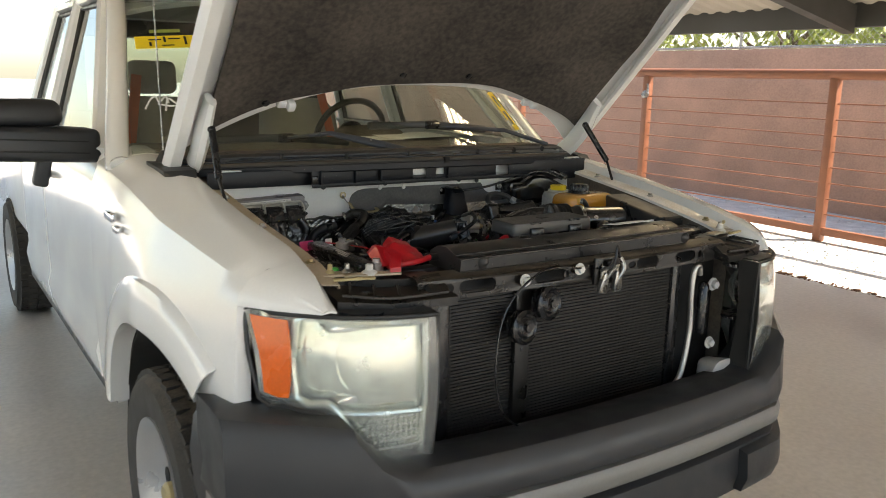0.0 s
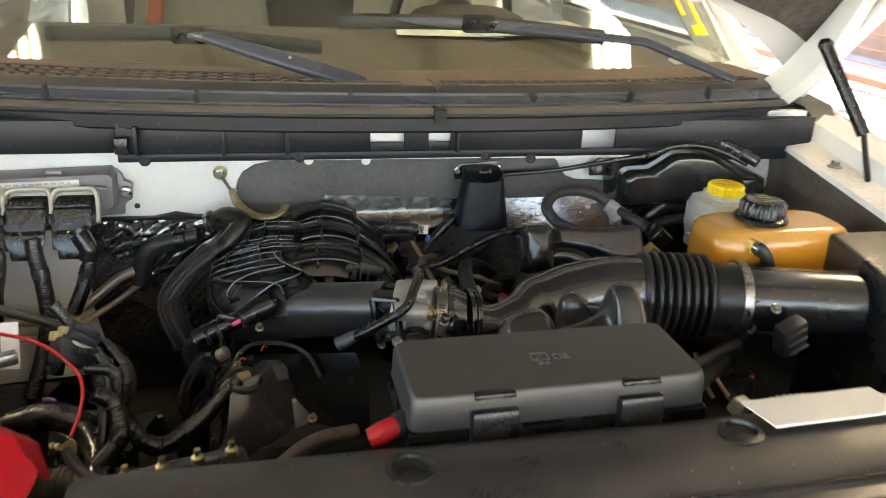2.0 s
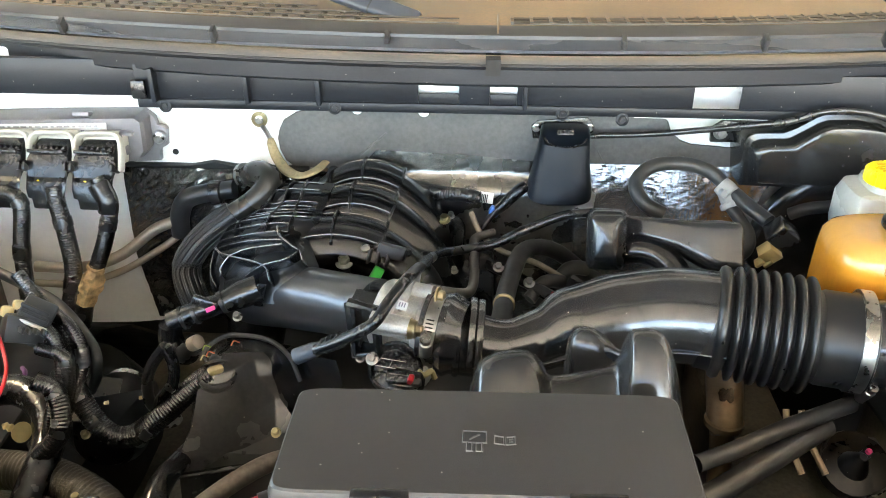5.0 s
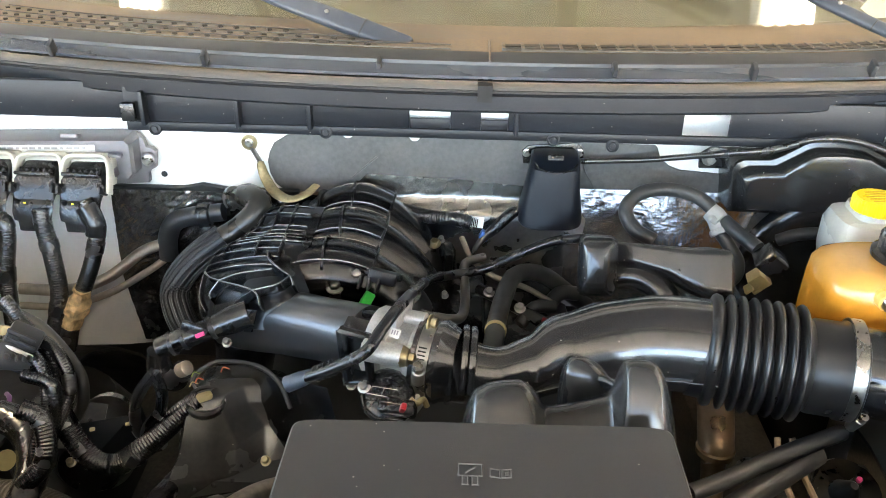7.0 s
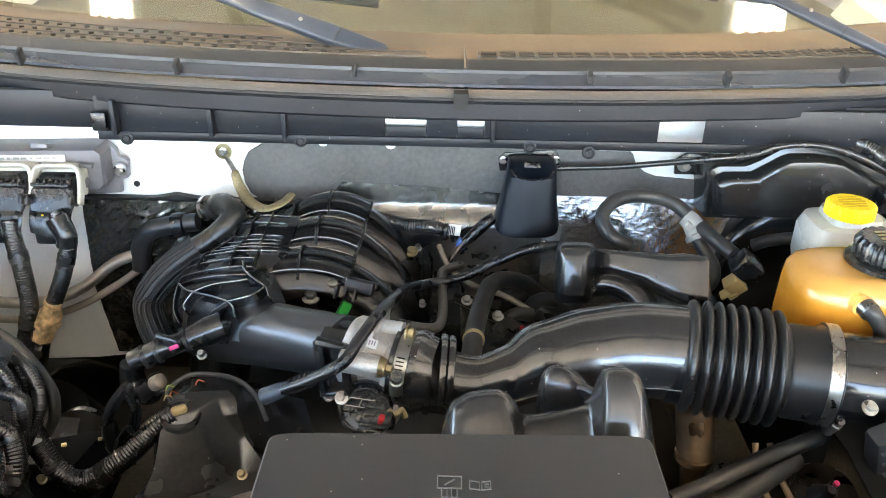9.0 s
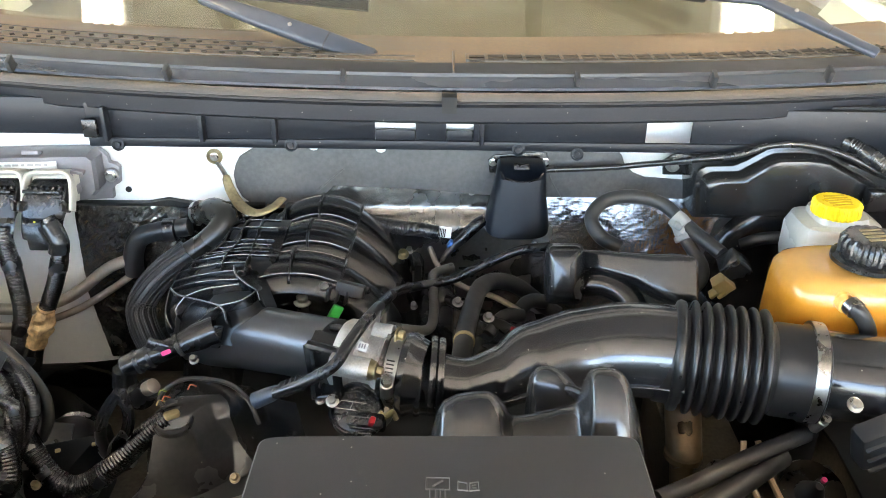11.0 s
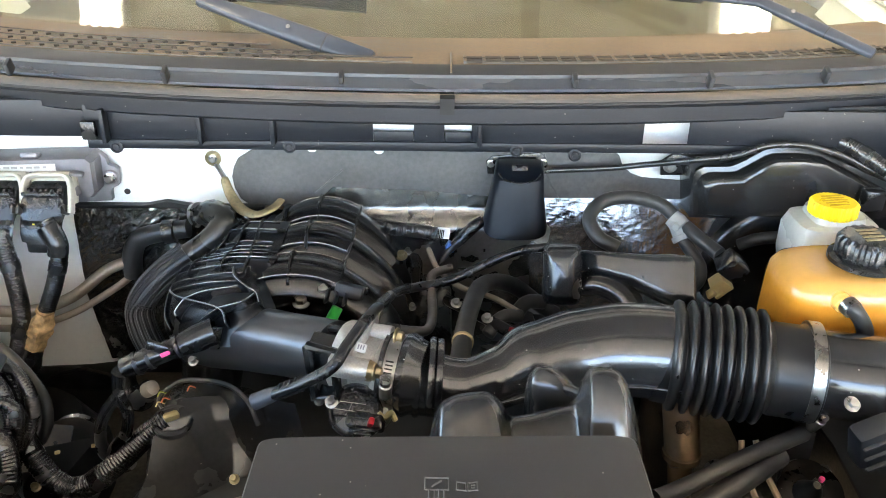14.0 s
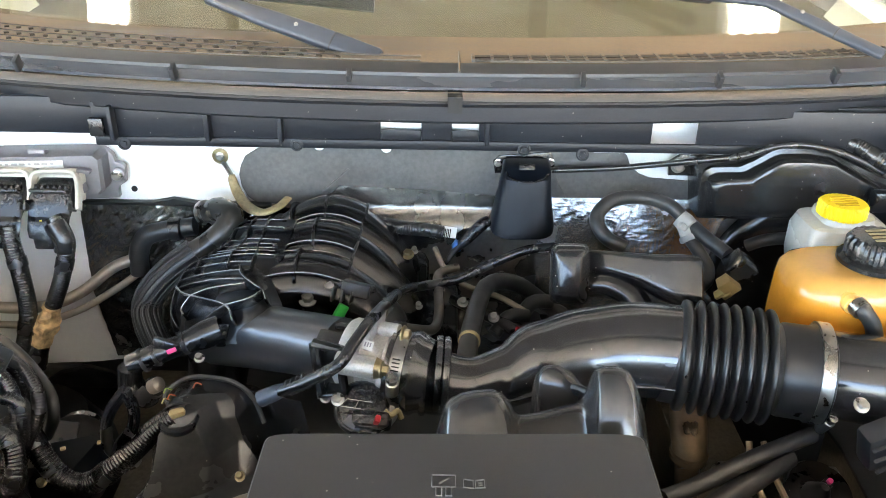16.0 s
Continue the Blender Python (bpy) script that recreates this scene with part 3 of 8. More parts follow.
for side in (-1, 1):
    f = part("front_fender", fender(side), WHITE, truck, angle=80)
    # raised flare round the wheel opening
    rings = []
    for k in range(30):
        a = math.radians(13 + 4.0 * k)
        y = AXLE[0] + 0.55 * math.cos(a)
        o = interp(OUTER, y)
        b = 0.022 * max(0, 1 - abs(y - AXLE[0]) / 0.60) ** 0.6
        rings.append([(CX + side * (o + d), AXLE[0] + r * math.cos(a), AXLE[1] + r * math.sin(a)) for r, d in ((0.645, -0.004), (0.625, b + 0.014), (0.595, b + 0.027), (0.55, b + 0.032), (0.515, b + 0.034), (0.498, b + 0.028), (0.496, b - 0.03))])
    part("wheel_arch_flare", thicken(loft(rings, closed=False), 0.004), WHITE, f, angle=60)
    # wheel-house liner, a dark bowl over the tyre
    bm = bmesh.new()
    secs = []
    for k in range(17):
        a = math.pi * k / 16
        secs.append([(CX + side * x, AXLE[0] + 0.515 * math.cos(a), AXLE[1] - 0.05 + 0.55 * math.sin(a)) for x in (0.97, 0.55)])
    part("wheel_liner", thicken(loft(secs, closed=False), 0.005), MATTE, truck)
    # inner apron with a dusty flange
    secs, walls = [], []
    for y in np.arange(1.64, 2.75, 0.1):
        zt = interp(TOPZ, y)
        i = interp(INNER, y)
        secs.append([(CX + side * x, y, z) for x, z in ((i - 0.004, zt - 0.020), (i - 0.02, zt - 0.028), (i - 0.045, zt - 0.031), (i - 0.062, zt - 0.033), (i - 0.065, zt - 0.042))])
        walls.append([(CX + side * x, y, z) for x, z in ((i - 0.058, zt - 0.04), (i - 0.05, zt - 0.1), (i - 0.05, zt - 0.78))])
    ap = part("inner_apron", thicken(loft(secs, closed=False), 0.004), APRON if side < 0 else WHITE_BAY, truck, "dusty inner fender apron")
    part("apron_wall", thicken(loft(walls, closed=False), 0.004), OILY, ap)
    for y in (1.75, 2.02, 2.3):
        bolt((CX + side * (interp(INNER, y) - 0.035), y, interp(TOPZ, y) - 0.03), (0, 0, 1), ap, 0.008, YSTEEL if y < 2 else STEEL)

# cab
def wind_y(u):
    return 2.55 + 0.30 * abs(u) ** 2.4


secs = []
for j in range(37):
    v = j / 36
    row = []
    for k in range(-28, 29):
        u = k / 28
        lo = Vector((CX + 0.875 * u, wind_y(u), 1.298 - 0.025 * u * u))
        hi = Vector((CX + 0.735 * u, 3.33 + 0.26 * u * u, 1.86 - 0.03 * u * u))
        p = lo.lerp(hi, v) + Vector((0, -0.1, 0.12)) * 0.25 * math.sin(math.pi * v)
        row.append(p)
    secs.append(row)
shield = part("windshield", thicken(loft(secs, closed=False), 0.005), WINDSHIELD, truck, "tinted windshield reflecting the roof", angle=60)
shield.visible_shadow = False
for side in (-1, 1):
    base, top = Vector((CX + side * 0.915, 2.89, 1.275)), Vector((CX + side * 0.745, 3.60, 1.85))
    mid = base.lerp(top, 0.5) + Vector((side * 0.0, -0.02, 0.02))
    part("pillar", tube([base + Vector((0, -0.06, -0.03)), base, mid, top, top + Vector((0, 0.2, 0.03))], [0.042, 0.04, 0.038, 0.038, 0.035], 12, flat=0.8), WHITE, truck)
secs = []
for y, z, w in ((3.32, 1.86, 0.74), (3.45, 1.90, 0.745), (3.9, 1.935, 0.75), (4.5, 1.93, 0.75), (4.95, 1.89, 0.73), (5.02, 1.82, 0.72)):
    secs.append([(CX + w * s, y + 0.26 * s * s * (1 if y < 3.5 else 0), z - 0.07 * abs(s) ** 3) for s in np.linspace(-1, 1, 13)])
part("roof", thicken(loft(secs, closed=False), 0.02), WHITE, truck, angle=50)


def side_panel(side, y0, y1, name, handle):
    secs = []
    for y in (y0, y0 + 0.012, y1 - 0.012, y1):
        d = 0.01 if y in (y0, y1) else 0.0
        secs.append([(CX + side * (x - d), y, z) for x, z in ((0.91, 1.29), (0.945, 1.26), (0.975, 1.16), (0.99, 1.0), (0.99, 0.75), (0.985, 0.62), (1.0, 0.56), (0.985, 0.46), (0.93, 0.42))])
    d = part(name, thicken(loft(secs, closed=False), 0.01), WHITE, truck, angle=60)
    if handle:
        part("door_handle", tube([(CX + side * 0.985, y1 - 0.22, 1.1), (CX + side * 1.02, y1 - 0.2, 1.1), (CX + side * 1.02, y1 - 0.1, 1.1), (CX + side * 0.985, y1 - 0.08, 1.1)], 0.012), BLACK, d)
    return d


for side in (-1, 1):
    d = side_panel(side, 3.005, 4.16, "door", True)
    r = side_panel(side, 4.165, 4.98, "door", False)
    for par, y0, y1, t0, t1 in ((d, 3.1, 4.1, 3.72, 4.16), (r, 4.24, 4.86, 4.28, 4.8)):
        quad = [Vector((CX + side * 0.925, y0, 1.285)), Vector((CX + side * 0.925, y1, 1.285)), Vector((CX + side * 0.765, t1, 1.83)), Vector((CX + side * 0.765, t0, 1.83))]
        g = bmesh.new()
        g.faces.new([g.verts.new(p) for p in quad])
        pane = part("side_window", thicken(g, 0.004), SIDE_GLASS, par)
        pane.visible_shadow = False
        part("window_seal", tube(quad + [quad[0]], 0.016, 8, 1), MATTE, par)
        part("window_frame", tube([p + Vector((side * 0.004, 0, 0.0)) + (p - sum(quad, Vector()) / 4).normalized() * 0.05 for p in quad[1:] + quad[:1]], 0.035, 8, 1), WHITE, par)
    part("cab_floor", span((CX + min(side * 0.2, side * 0.98), 3.0, 0.42), (CX + max(side * 0.2, side * 0.98), 5.0, 0.5)), MATTE, truck)
bm = span((CX - 0.9, 4.94, 0.5), (CX + 0.9, 5.0, 1.33), 0.02)
part("cab_back", bm, WHITE, truck)
bm = span((CX - 0.98, 5.06, 0.62), (CX + 0.98, 7.0, 1.30), 0.05, 3)
part("cargo_bed", bm, WHITE, truck)


def wheel(x, y, side):
    w = thing("wheel", (x, y, 0.37), "", "")
    for k in ("label", "category"):
        if k in w:
            del w[k]
    w.parent = truck
    w.location = Vector((x, y, 0.37)) - WHERE[truck]
    prof = [(0.225, -0.105), (0.30, -0.118), (0.335, -0.115), (0.352, -0.095), (0.361, -0.06), (0.363, 0), (0.361, 0.06), (0.352, 0.095), (0.335, 0.115), (0.30, 0.118), (0.225, 0.105)]
    bm = loft([[(x + h, y + r * math.cos(a), 0.37 + r * math.sin(a)) for r, h in prof] for a in np.linspace(0, 2 * math.pi, 49)], cap=False)
    bmesh.ops.remove_doubles(bm, verts=bm.verts, dist=1e-5)
    part("tyre", bm, TYRE, w)
    bm = bmesh.new()
    for k in range(48):
        a = 2 * math.pi * k / 48
        for off, tw in ((-0.075, 12), (-0.025, -14), (0.025, 14), (0.075, -12)):
            box((0.04, 0.034, 0.014), (x + off, y + 0.362 * math.cos(a + off), 0.37 + 0.362 * math.sin(a + off)), (math.degrees(a + off) + 90, 0, tw), bm=bm)
    tagged(part("tread", bm, TYRE, w), kind="stuff")
    s = side
    bm = lathe([(0.0, s * 0.05), (0.06, s * 0.05), (0.075, s * 0.03), (0.15, s * 0.035), (0.185, s * 0.07), (0.205, s * 0.085), (0.225, s * 0.11), (0.232, s * 0.112), (0.232, -s * 0.1)], (x, y, 0.37), (1, 0, 0), 40)
    part("rim", bm, SILVER_RIM, w, "silver steel rim")
    for k in range(7):
        a = 2 * math.pi * k / 7
        part("rim_hole", lathe([(0.026, 0), (0.026, 0.003)], (x + s * 0.045, y + 0.125 * math.cos(a), 0.37 + 0.125 * math.sin(a)), (s, 0, 0), 14), INK_SHADE, w)
    part("hub_cap", lathe([(0.04, 0), (0.04, 0.03), (0.03, 0.04)], (x + s * 0.05, y, 0.37), (s, 0, 0), 20), TAN, w)


for side in (-1, 1):
    wheel(CX + side * 0.895, AXLE[0], side)
    wheel(CX + side * 0.895, 5.85, side)

# cabin
part("dashboard", loft([[(CX + x, y, z) for y, z in ((2.72, 1.19), (2.80, 1.235), (3.05, 1.262), (3.40, 1.275), (3.56, 1.25), (3.60, 1.18), (3.55, 0.85), (2.75, 0.85))] for x in np.linspace(-0.80, 0.80, 9)]), DASH, truck, angle=40)
part("instrument_hood", loft([superring((CX + 0.40, y, 1.265), (1, 0, 0), (0, 0, 1), a, b, 20, 3) for y, a, b in ((3.40, 0.12, 0.02), (3.50, 0.17, 0.055), (3.61, 0.17, 0.06))]), DASH, truck)
ring = [(CX + 0.40 + 0.185 * math.cos(a), 3.76 - 0.075 * math.sin(a), 1.27 + 0.17 * math.sin(a)) for a in np.linspace(0, 2 * math.pi, 25)]
wheel_rim = part("steering_wheel", tube(ring, 0.016, 10, 2), MATTE, truck, "dark steering wheel")
part("wheel_hub", lathe([(0.07, 0), (0.075, 0.02), (0.06, 0.05)], (CX + 0.40, 3.74, 1.26), (0, 0.9, 0.4), 24), MATTE, wheel_rim)
for x in (-0.40, 0.40):
    seat = part("seat", loft([superring((CX + x, y, z), (1, 0, 0), (0, 0.3, 0.95), 0.25, b, 20, 4) for y, z, b in ((3.85, 0.80, 0.06), (3.92, 0.82, 0.09), (4.3, 0.80, 0.09))]), CLOTH, truck, "grey cloth seat")
    part("backrest", loft([superring((CX + x, y, z), (1, 0, 0), (0, 0.97, -0.2), a, 0.07, 20, 4) for y, z, a in ((4.32, 0.85, 0.24), (4.38, 1.10, 0.25), (4.44, 1.36, 0.22), (4.45, 1.42, 0.16))]), CLOTH, seat)
    part("headrest", box((0.25, 0.10, 0.17), (CX + x, 4.47, 1.53), (-8, 0, 0), 0.04, 3), CLOTH, seat)
    part("seat_belt", box((0.05, 0.006, 0.5), (CX + x * 1.35, 4.32, 1.30), (-12, 10 if x < 0 else -10, 0)), BELT, seat)
part("headliner", loft([[(CX + x, y, z) for x in np.linspace(-0.7, 0.7, 7)] for y, z in ((3.42, 1.855), (3.9, 1.895), (4.9, 1.85))], closed=False), LINER, truck)
rear = part("rear_panel", span((CX - 0.74, 4.88, 0.9), (CX + 0.74, 4.93, 1.34), 0.02), MATTE, truck)
part("rear_header", span((CX - 0.74, 4.88, 1.74), (CX + 0.74, 4.93, 1.84), 0.02), MATTE, rear)
for side in (-1, 1):
    part("rear_corner", span((CX + side * 0.69 - 0.05, 4.88, 1.33), (CX + side * 0.69 + 0.05, 4.93, 1.75), 0.02), MATTE, rear)
part("rear_mirror", box((0.22, 0.03, 0.065), (CX + 0.02, 3.36, 1.70), (10, 0, 0), 0.012, 3), MATTE, truck)
for i, (pa, pb, pc, pd) in enumerate((((0.14, 3.26), (0.42, 3.24), (0.44, 3.46), (0.16, 3.48)), ((0.36, 3.22), (0.72, 3.30), (0.70, 3.52), (0.34, 3.44)))):
    g = bmesh.new()
    g.faces.new([g.verts.new((CX + p[0], p[1], 1.276 + 0.006 * i + 0.03 * (p[1] - 3.2))) for p in (pa, pb, pc, pd)])
    solo("paper_sheet", thicken(g, 0.0015), PAPER, "white paper sheet lying on the dashboard", "paper", "papers on the dash")
g = part("rear_window", span((CX - 0.64, 4.90, 1.34), (CX + 0.64, 4.906, 1.74)), SIDE_GLASS, rear)
g.visible_shadow = False
# markings on the glass
def on_glass(u, v, lift=0.004):
    lo = Vector((CX + 0.875 * u, wind_y(u), 1.298 - 0.025 * u * u))
    hi = Vector((CX + 0.735 * u, 3.33 + 0.26 * u * u, 1.86 - 0.03 * u * u))
    return lo.lerp(hi, v) + Vector((0, -0.1, 0.12)) * 0.25 * math.sin(math.pi * v) + Vector((0, -0.75, 0.66)) * lift


def decal(name, us, vs, mat, label, lift=0.004):
    g = loft([[on_glass(u, v, lift) for u in np.linspace(us[0], us[1], 6)] for v in np.linspace(vs[0], vs[1], 4)], closed=False)
    return part(name, thicken(g, 0.001), mat, shield, label)


STICK = surf("yellow_sticker", (0.85, 0.62, 0.02), 0.6, var=0.05)
sk = decal("price_sticker", (-0.955, -0.70), (0.60, 0.69), STICK, "yellow sticker with black scrawl")
decal("sticker_oval", (-0.89, -0.76), (0.715, 0.74), LEAF, "yellow-green oval sticker")
for k, (u0, u1, v0, v1) in enumerate(((-0.90, -0.85, 0.655, 0.662), (-0.84, -0.83, 0.64, 0.68), (-0.82, -0.77, 0.66, 0.667), (-0.755, -0.745, 0.62, 0.68), (-0.90, -0.89, 0.615, 0.64), (-0.85, -0.80, 0.613, 0.619))):
    decal("scrawl_bar", (u0, u1), (v0, v1), INK_SHADE, "", 0.007)
for path in (((-0.945, 0.235), (-0.925, 0.285), (-0.905, 0.300), (-0.895, 0.270), (-0.870, 0.300), (-0.862, 0.265)), ((-0.875, 0.225), (-0.862, 0.290), (-0.835, 0.262), (-0.815, 0.285), (-0.79, 0.262)), ((-0.90, 0.262), (-0.86, 0.250), (-0.81, 0.254))):
    part("paint_mark", strip([on_glass(u, v) for u, v in path], (0, -0.75, 0.66), 0.0015, 0.0065, 3), PAPER, shield, "white paint-pen mark")
for k, (u0, u1, v0, v1) in enumerate(((0.83, 0.85, 0.16, 0.34), (0.85, 0.91, 0.32, 0.35), (0.885, 0.905, 0.12, 0.34), (0.85, 0.91, 0.10, 0.13), (0.84, 0.90, 0.22, 0.245))):
    decal("paint_mark", (u0, u1), (v0, v1), STICK, "yellow paint-pen mark")

# door mirror
mirror = part("door_mirror", box((0.46, 0.17, 0.118), (-1.145, 3.10, 1.308), (0, 3, 6), 0.022, 3, taper=0.97), COWL_DARK, truck, "large black plastic door mirror")
part("mirror_head", box((0.34, 0.16, 0.09), (-1.20, 3.10, 1.413), (0, 0, 6), 0.035, 4, taper=0.94), COWL_DARK, mirror)
for z in (1.285, 1.325):
    part("mirror_groove", box((0.40, 0.004, 0.005), (-1.155, 3.013, z), (0, 3, 6)), INK_SHADE, mirror)
part("mirror_arm", box((0.05, 0.06, 0.11), (-1.10, 3.12, 1.21), (0, 12, 0), 0.012, 3), COWL_DARK, mirror)
bm = box((0.02, 0.10, 0.028), (-0.985, 2.60, 1.12), (0, 0, 0), 0.006)
box((0.02, 0.05, 0.02), (-0.987, 2.50, 1.095), (0, 0, 0), 0.005, bm=bm)
part("badge", bm, CHROME, truck, "chrome fender badge")
part("antenna", tube([(-0.80, 2.66, 1.27), (-0.795, 2.70, 1.55), (-0.79, 2.75, 1.9)], 0.0025, 6), STEEL, truck)
part("antenna_base", lathe([(0.03, 0), (0.024, 0.02), (0.008, 0.05)], (-0.80, 2.66, 1.262)), MATTE, truck)

# hood, propped open
HY, HZ, HA = 2.62, 1.275, radians(45)
HD, HN = Vector((0, -math.cos(HA), math.sin(HA))), Vector((0, math.sin(HA), math.cos(HA)))


def hood_at(x, s, off=0.0):
    crown = 0.035 * (1 - (x / 0.845) ** 2)
    return Vector((CX + x, HY, HZ)) + HD * s + HN * (crown + off)


def rear_edge(x):
    return 0.02 + 0.325 * (1 - min(1, abs(x) / 0.845) ** 2.6)


secs = []
for j in range(15):
    f = j / 14
    row = []
    for k in range(-16, 17):
        x = 0.835 * k / 16
        s = rear_edge(x) + (1.38 - rear_edge(x)) * f
        row.append(hood_at(x, s))
    wide = 0.785
    s = rear_edge(0.84) + (1.38 - rear_edge(0.84)) * f
    row = [hood_at(-0.80, s, -0.065), hood_at(-0.832, s, -0.06), hood_at(-0.845, s, -0.02)] + row + [hood_at(0.845, s, -0.02), hood_at(0.832, s, -0.06), hood_at(0.80, s, -0.065)]
    secs.append(row)
hood = part("hood", thicken(loft(secs, closed=False), 0.012), WHITE, truck, "open white hood", angle=60)
secs = []
for j in range(22):
    f = j / 21
    row = []
    for k in range(-20, 21):
        x = 0.75 * k / 20
        s0 = rear_edge(x) + 0.045 + 0.04 * max(0, (abs(x) - 0.46)) / 0.29
        s = s0 + (1.34 - s0) * f
        dent = -0.035 + 0.012 * math.sin(9 * x) * math.sin(7 * s) + 0.01 * noise.noise((x * 6, s * 6, 0))
        row.append(hood_at(x, s, dent))
    secs.append(row)
part("hood_insulation", thicken(loft(secs, closed=False), 0.012), INSUL, hood, "black felt insulation pad under the hood", angle=60)
for x in (-0.50, 0.47):
    bm = box((0.05, 0.03, 0.02), tuple(hood_at(x, rear_edge(x) + 0.012, -0.02)), (-48, 0, 0), 0.006)
    box((0.025, 0.03, 0.03), tuple(hood_at(x + 0.015, rear_edge(x) + 0.018, -0.035)), (-48, 0, 0), 0.004, bm=bm)
    part("hood_bracket", bm, WHITE, hood)
for x in (-0.58, -0.14, 0.12, 0.56):
    part("clip", lathe([(0.013, 0), (0.012, 0.003), (0.006, 0.005)], hood_at(x, rear_edge(x) + 0.085, -0.048), -HN, 14), BLACK, hood)
for side in (-1, 1):
    bm = tube([hood_at(side * 0.76, 0.34, -0.05), hood_at(side * 0.765, 0.20, -0.07), (CX + side * 0.76, 2.52, 1.29), (CX + side * 0.76, 2.62, 1.24)], [0.016, 0.022, 0.02, 0.016], 8, flat=2.0)
    part("hinge", bm, WHITE, hood)
    strut = part("gas_strut", tube([(CX + side * 0.735 - 0.02, 2.36, 1.395), (CX + side * 0.765, 2.28, 1.26)], 0.011, 12, 1), BLACK, truck)
    part("strut_rod", tube([(CX + side * 0.765, 2.28, 1.26), (CX + side * 0.752, 2.20, 1.13)], 0.005, 10, 1), DARK_STEEL, strut)
    part("ball_joint", lathe([(0.006, -0.01), (0.011, -0.005), (0.011, 0.006), (0.006, 0.012)], (CX + side * 0.735 - 0.02, 2.36, 1.395), (side, -0.2, 0.2), 14), BLACK, strut)

# ---- cowl ----
def on_cowl(x, dy, z):
    return Vector((CX + x, 2.322 + 0.30 * (x - 0.03) ** 2 + dy * (1 + 0.55 * x * x), z - 0.035 * x * x))


def cowl_strip(prof, t=0.003):
    return thicken(loft([[on_cowl(x, dy, z) for dy, z in prof] for x in np.linspace(-0.80, 0.80, 65)], closed=False), t)


cowl = part("cowl_panel", cowl_strip([(0.0615, 1.3185), (0.066, 1.3192), (0.10, 1.3185), (0.20, 1.3155), (0.235, 1.3125), (0.24, 1.27)]), COWL, truck, "dusty black plastic cowl panel below the windshield", angle=30)
part("cowl_shoulder", cowl_strip([(0.0345, 1.3075), (0.0355, 1.3125), (0.052, 1.3175), (0.061, 1.319)]), COWL_DARK, cowl, angle=30)
part("cowl_band", cowl_strip([(0.0125, 1.2975), (0.014, 1.3005), (0.026, 1.3045), (0.034, 1.3085)]), COWL_BAND, cowl, angle=30)
part("cowl_lip", cowl_strip([(0.0015, 1.2835), (0.003, 1.289), (0.0065, 1.2935), (0.0095, 1.2958), (0.0125, 1.2945)]), COWL, cowl, "dusty brown lip", angle=30)
part("cowl_seal", cowl_strip([(0.002, 1.281), (0.001, 1.286), (0.005, 1.2885)]), RUBBER, cowl, angle=30)
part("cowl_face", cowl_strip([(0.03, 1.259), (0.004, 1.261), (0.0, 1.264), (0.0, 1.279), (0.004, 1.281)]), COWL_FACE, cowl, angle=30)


def cowl_z(dy):
    return interp(((0.066, 1.3192), (0.10, 1.3185), (0.20, 1.3155)), dy)


# grille openings: small ones on one half, wide ones between ribs on the other
small, wide = [], []
for dy, x0, x1 in ((0.078, -0.72, -0.10), (0.104, -0.72, -0.12), (0.136, -0.72, -0.22)):
    small += [on_cowl(x, dy, cowl_z(dy) + 0.0008) for x in np.arange(x0, x1, 0.0245)]
for dy, x0, x1 in ((0.073, 0.08, 0.72), (0.091, 0.08, 0.70)):
    wide += [on_cowl(x, dy, cowl_z(dy) + 0.0008) for x in np.arange(x0, x1, 0.0245)]
# dark boxes on the closed panel, coloured as the shade inside each opening
hole = part("vent_slot_shade", box((0.0065, 0.0075, 0.003), small[0], (-2, 0, 30)), SLOT_SHADE, cowl)
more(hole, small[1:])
hole = part("vent_slot_shade", box((0.0215, 0.012, 0.003), wide[0], (-2, 0, 0)), SLOT_SHADE, cowl)
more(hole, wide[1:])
rib_at = [p + Vector((-0.0122, 0, 0.001)) for p in wide]
hole = part("vent_rib", box((0.004, 0.017, 0.004), rib_at[0], (-2, 0, 0)), COWL, cowl)
more(hole, rib_at[1:])
ridge_at = [(0.067, -0.73, 0.0), (0.092, -0.73, 0.0), (0.12, -0.73, -0.12), (0.15, -0.73, -0.2), (0.065, 0.09, 0.62), (0.082, 0.09, 0.62), (0.100, 0.09, 0.60)]
for dy, x0, x1 in ridge_at:
    part("grille_ridge", tube([on_cowl(x, dy, cowl_z(dy) + 0.001) for x in np.linspace(x0, x1, 9)], 0.0012, 6, 2), COWL, cowl)
for p in ((-0.502, 2.400, 1.293), (-0.291, 2.370, 1.294), (-0.067, 2.355, 1.295), (0.224, 2.355, 1.297), (0.398, 2.370, 1.297), (0.556, 2.400, 1.298)):
    q = Vector(p)
    q.z = 1.306
    part("stud", box((0.006, 0.016, 0.018), q, (25, 0, 0), 0.001), COWL_DARK, cowl)
part("seam_strip", strip([on_cowl(0.050, dy, z) for dy, z in ((0.036, 1.3130), (0.062, 1.3190), (0.09, 1.3190), (0.12, 1.3180))], (0, 0, 1), 0.0022, 0.003), COWL, cowl)
part("seam_gap", box((0.018, 0.03, 0.02), on_cowl(0.045, 0.006, 1.285), (0, 0, 0)), INK_SHADE, cowl)
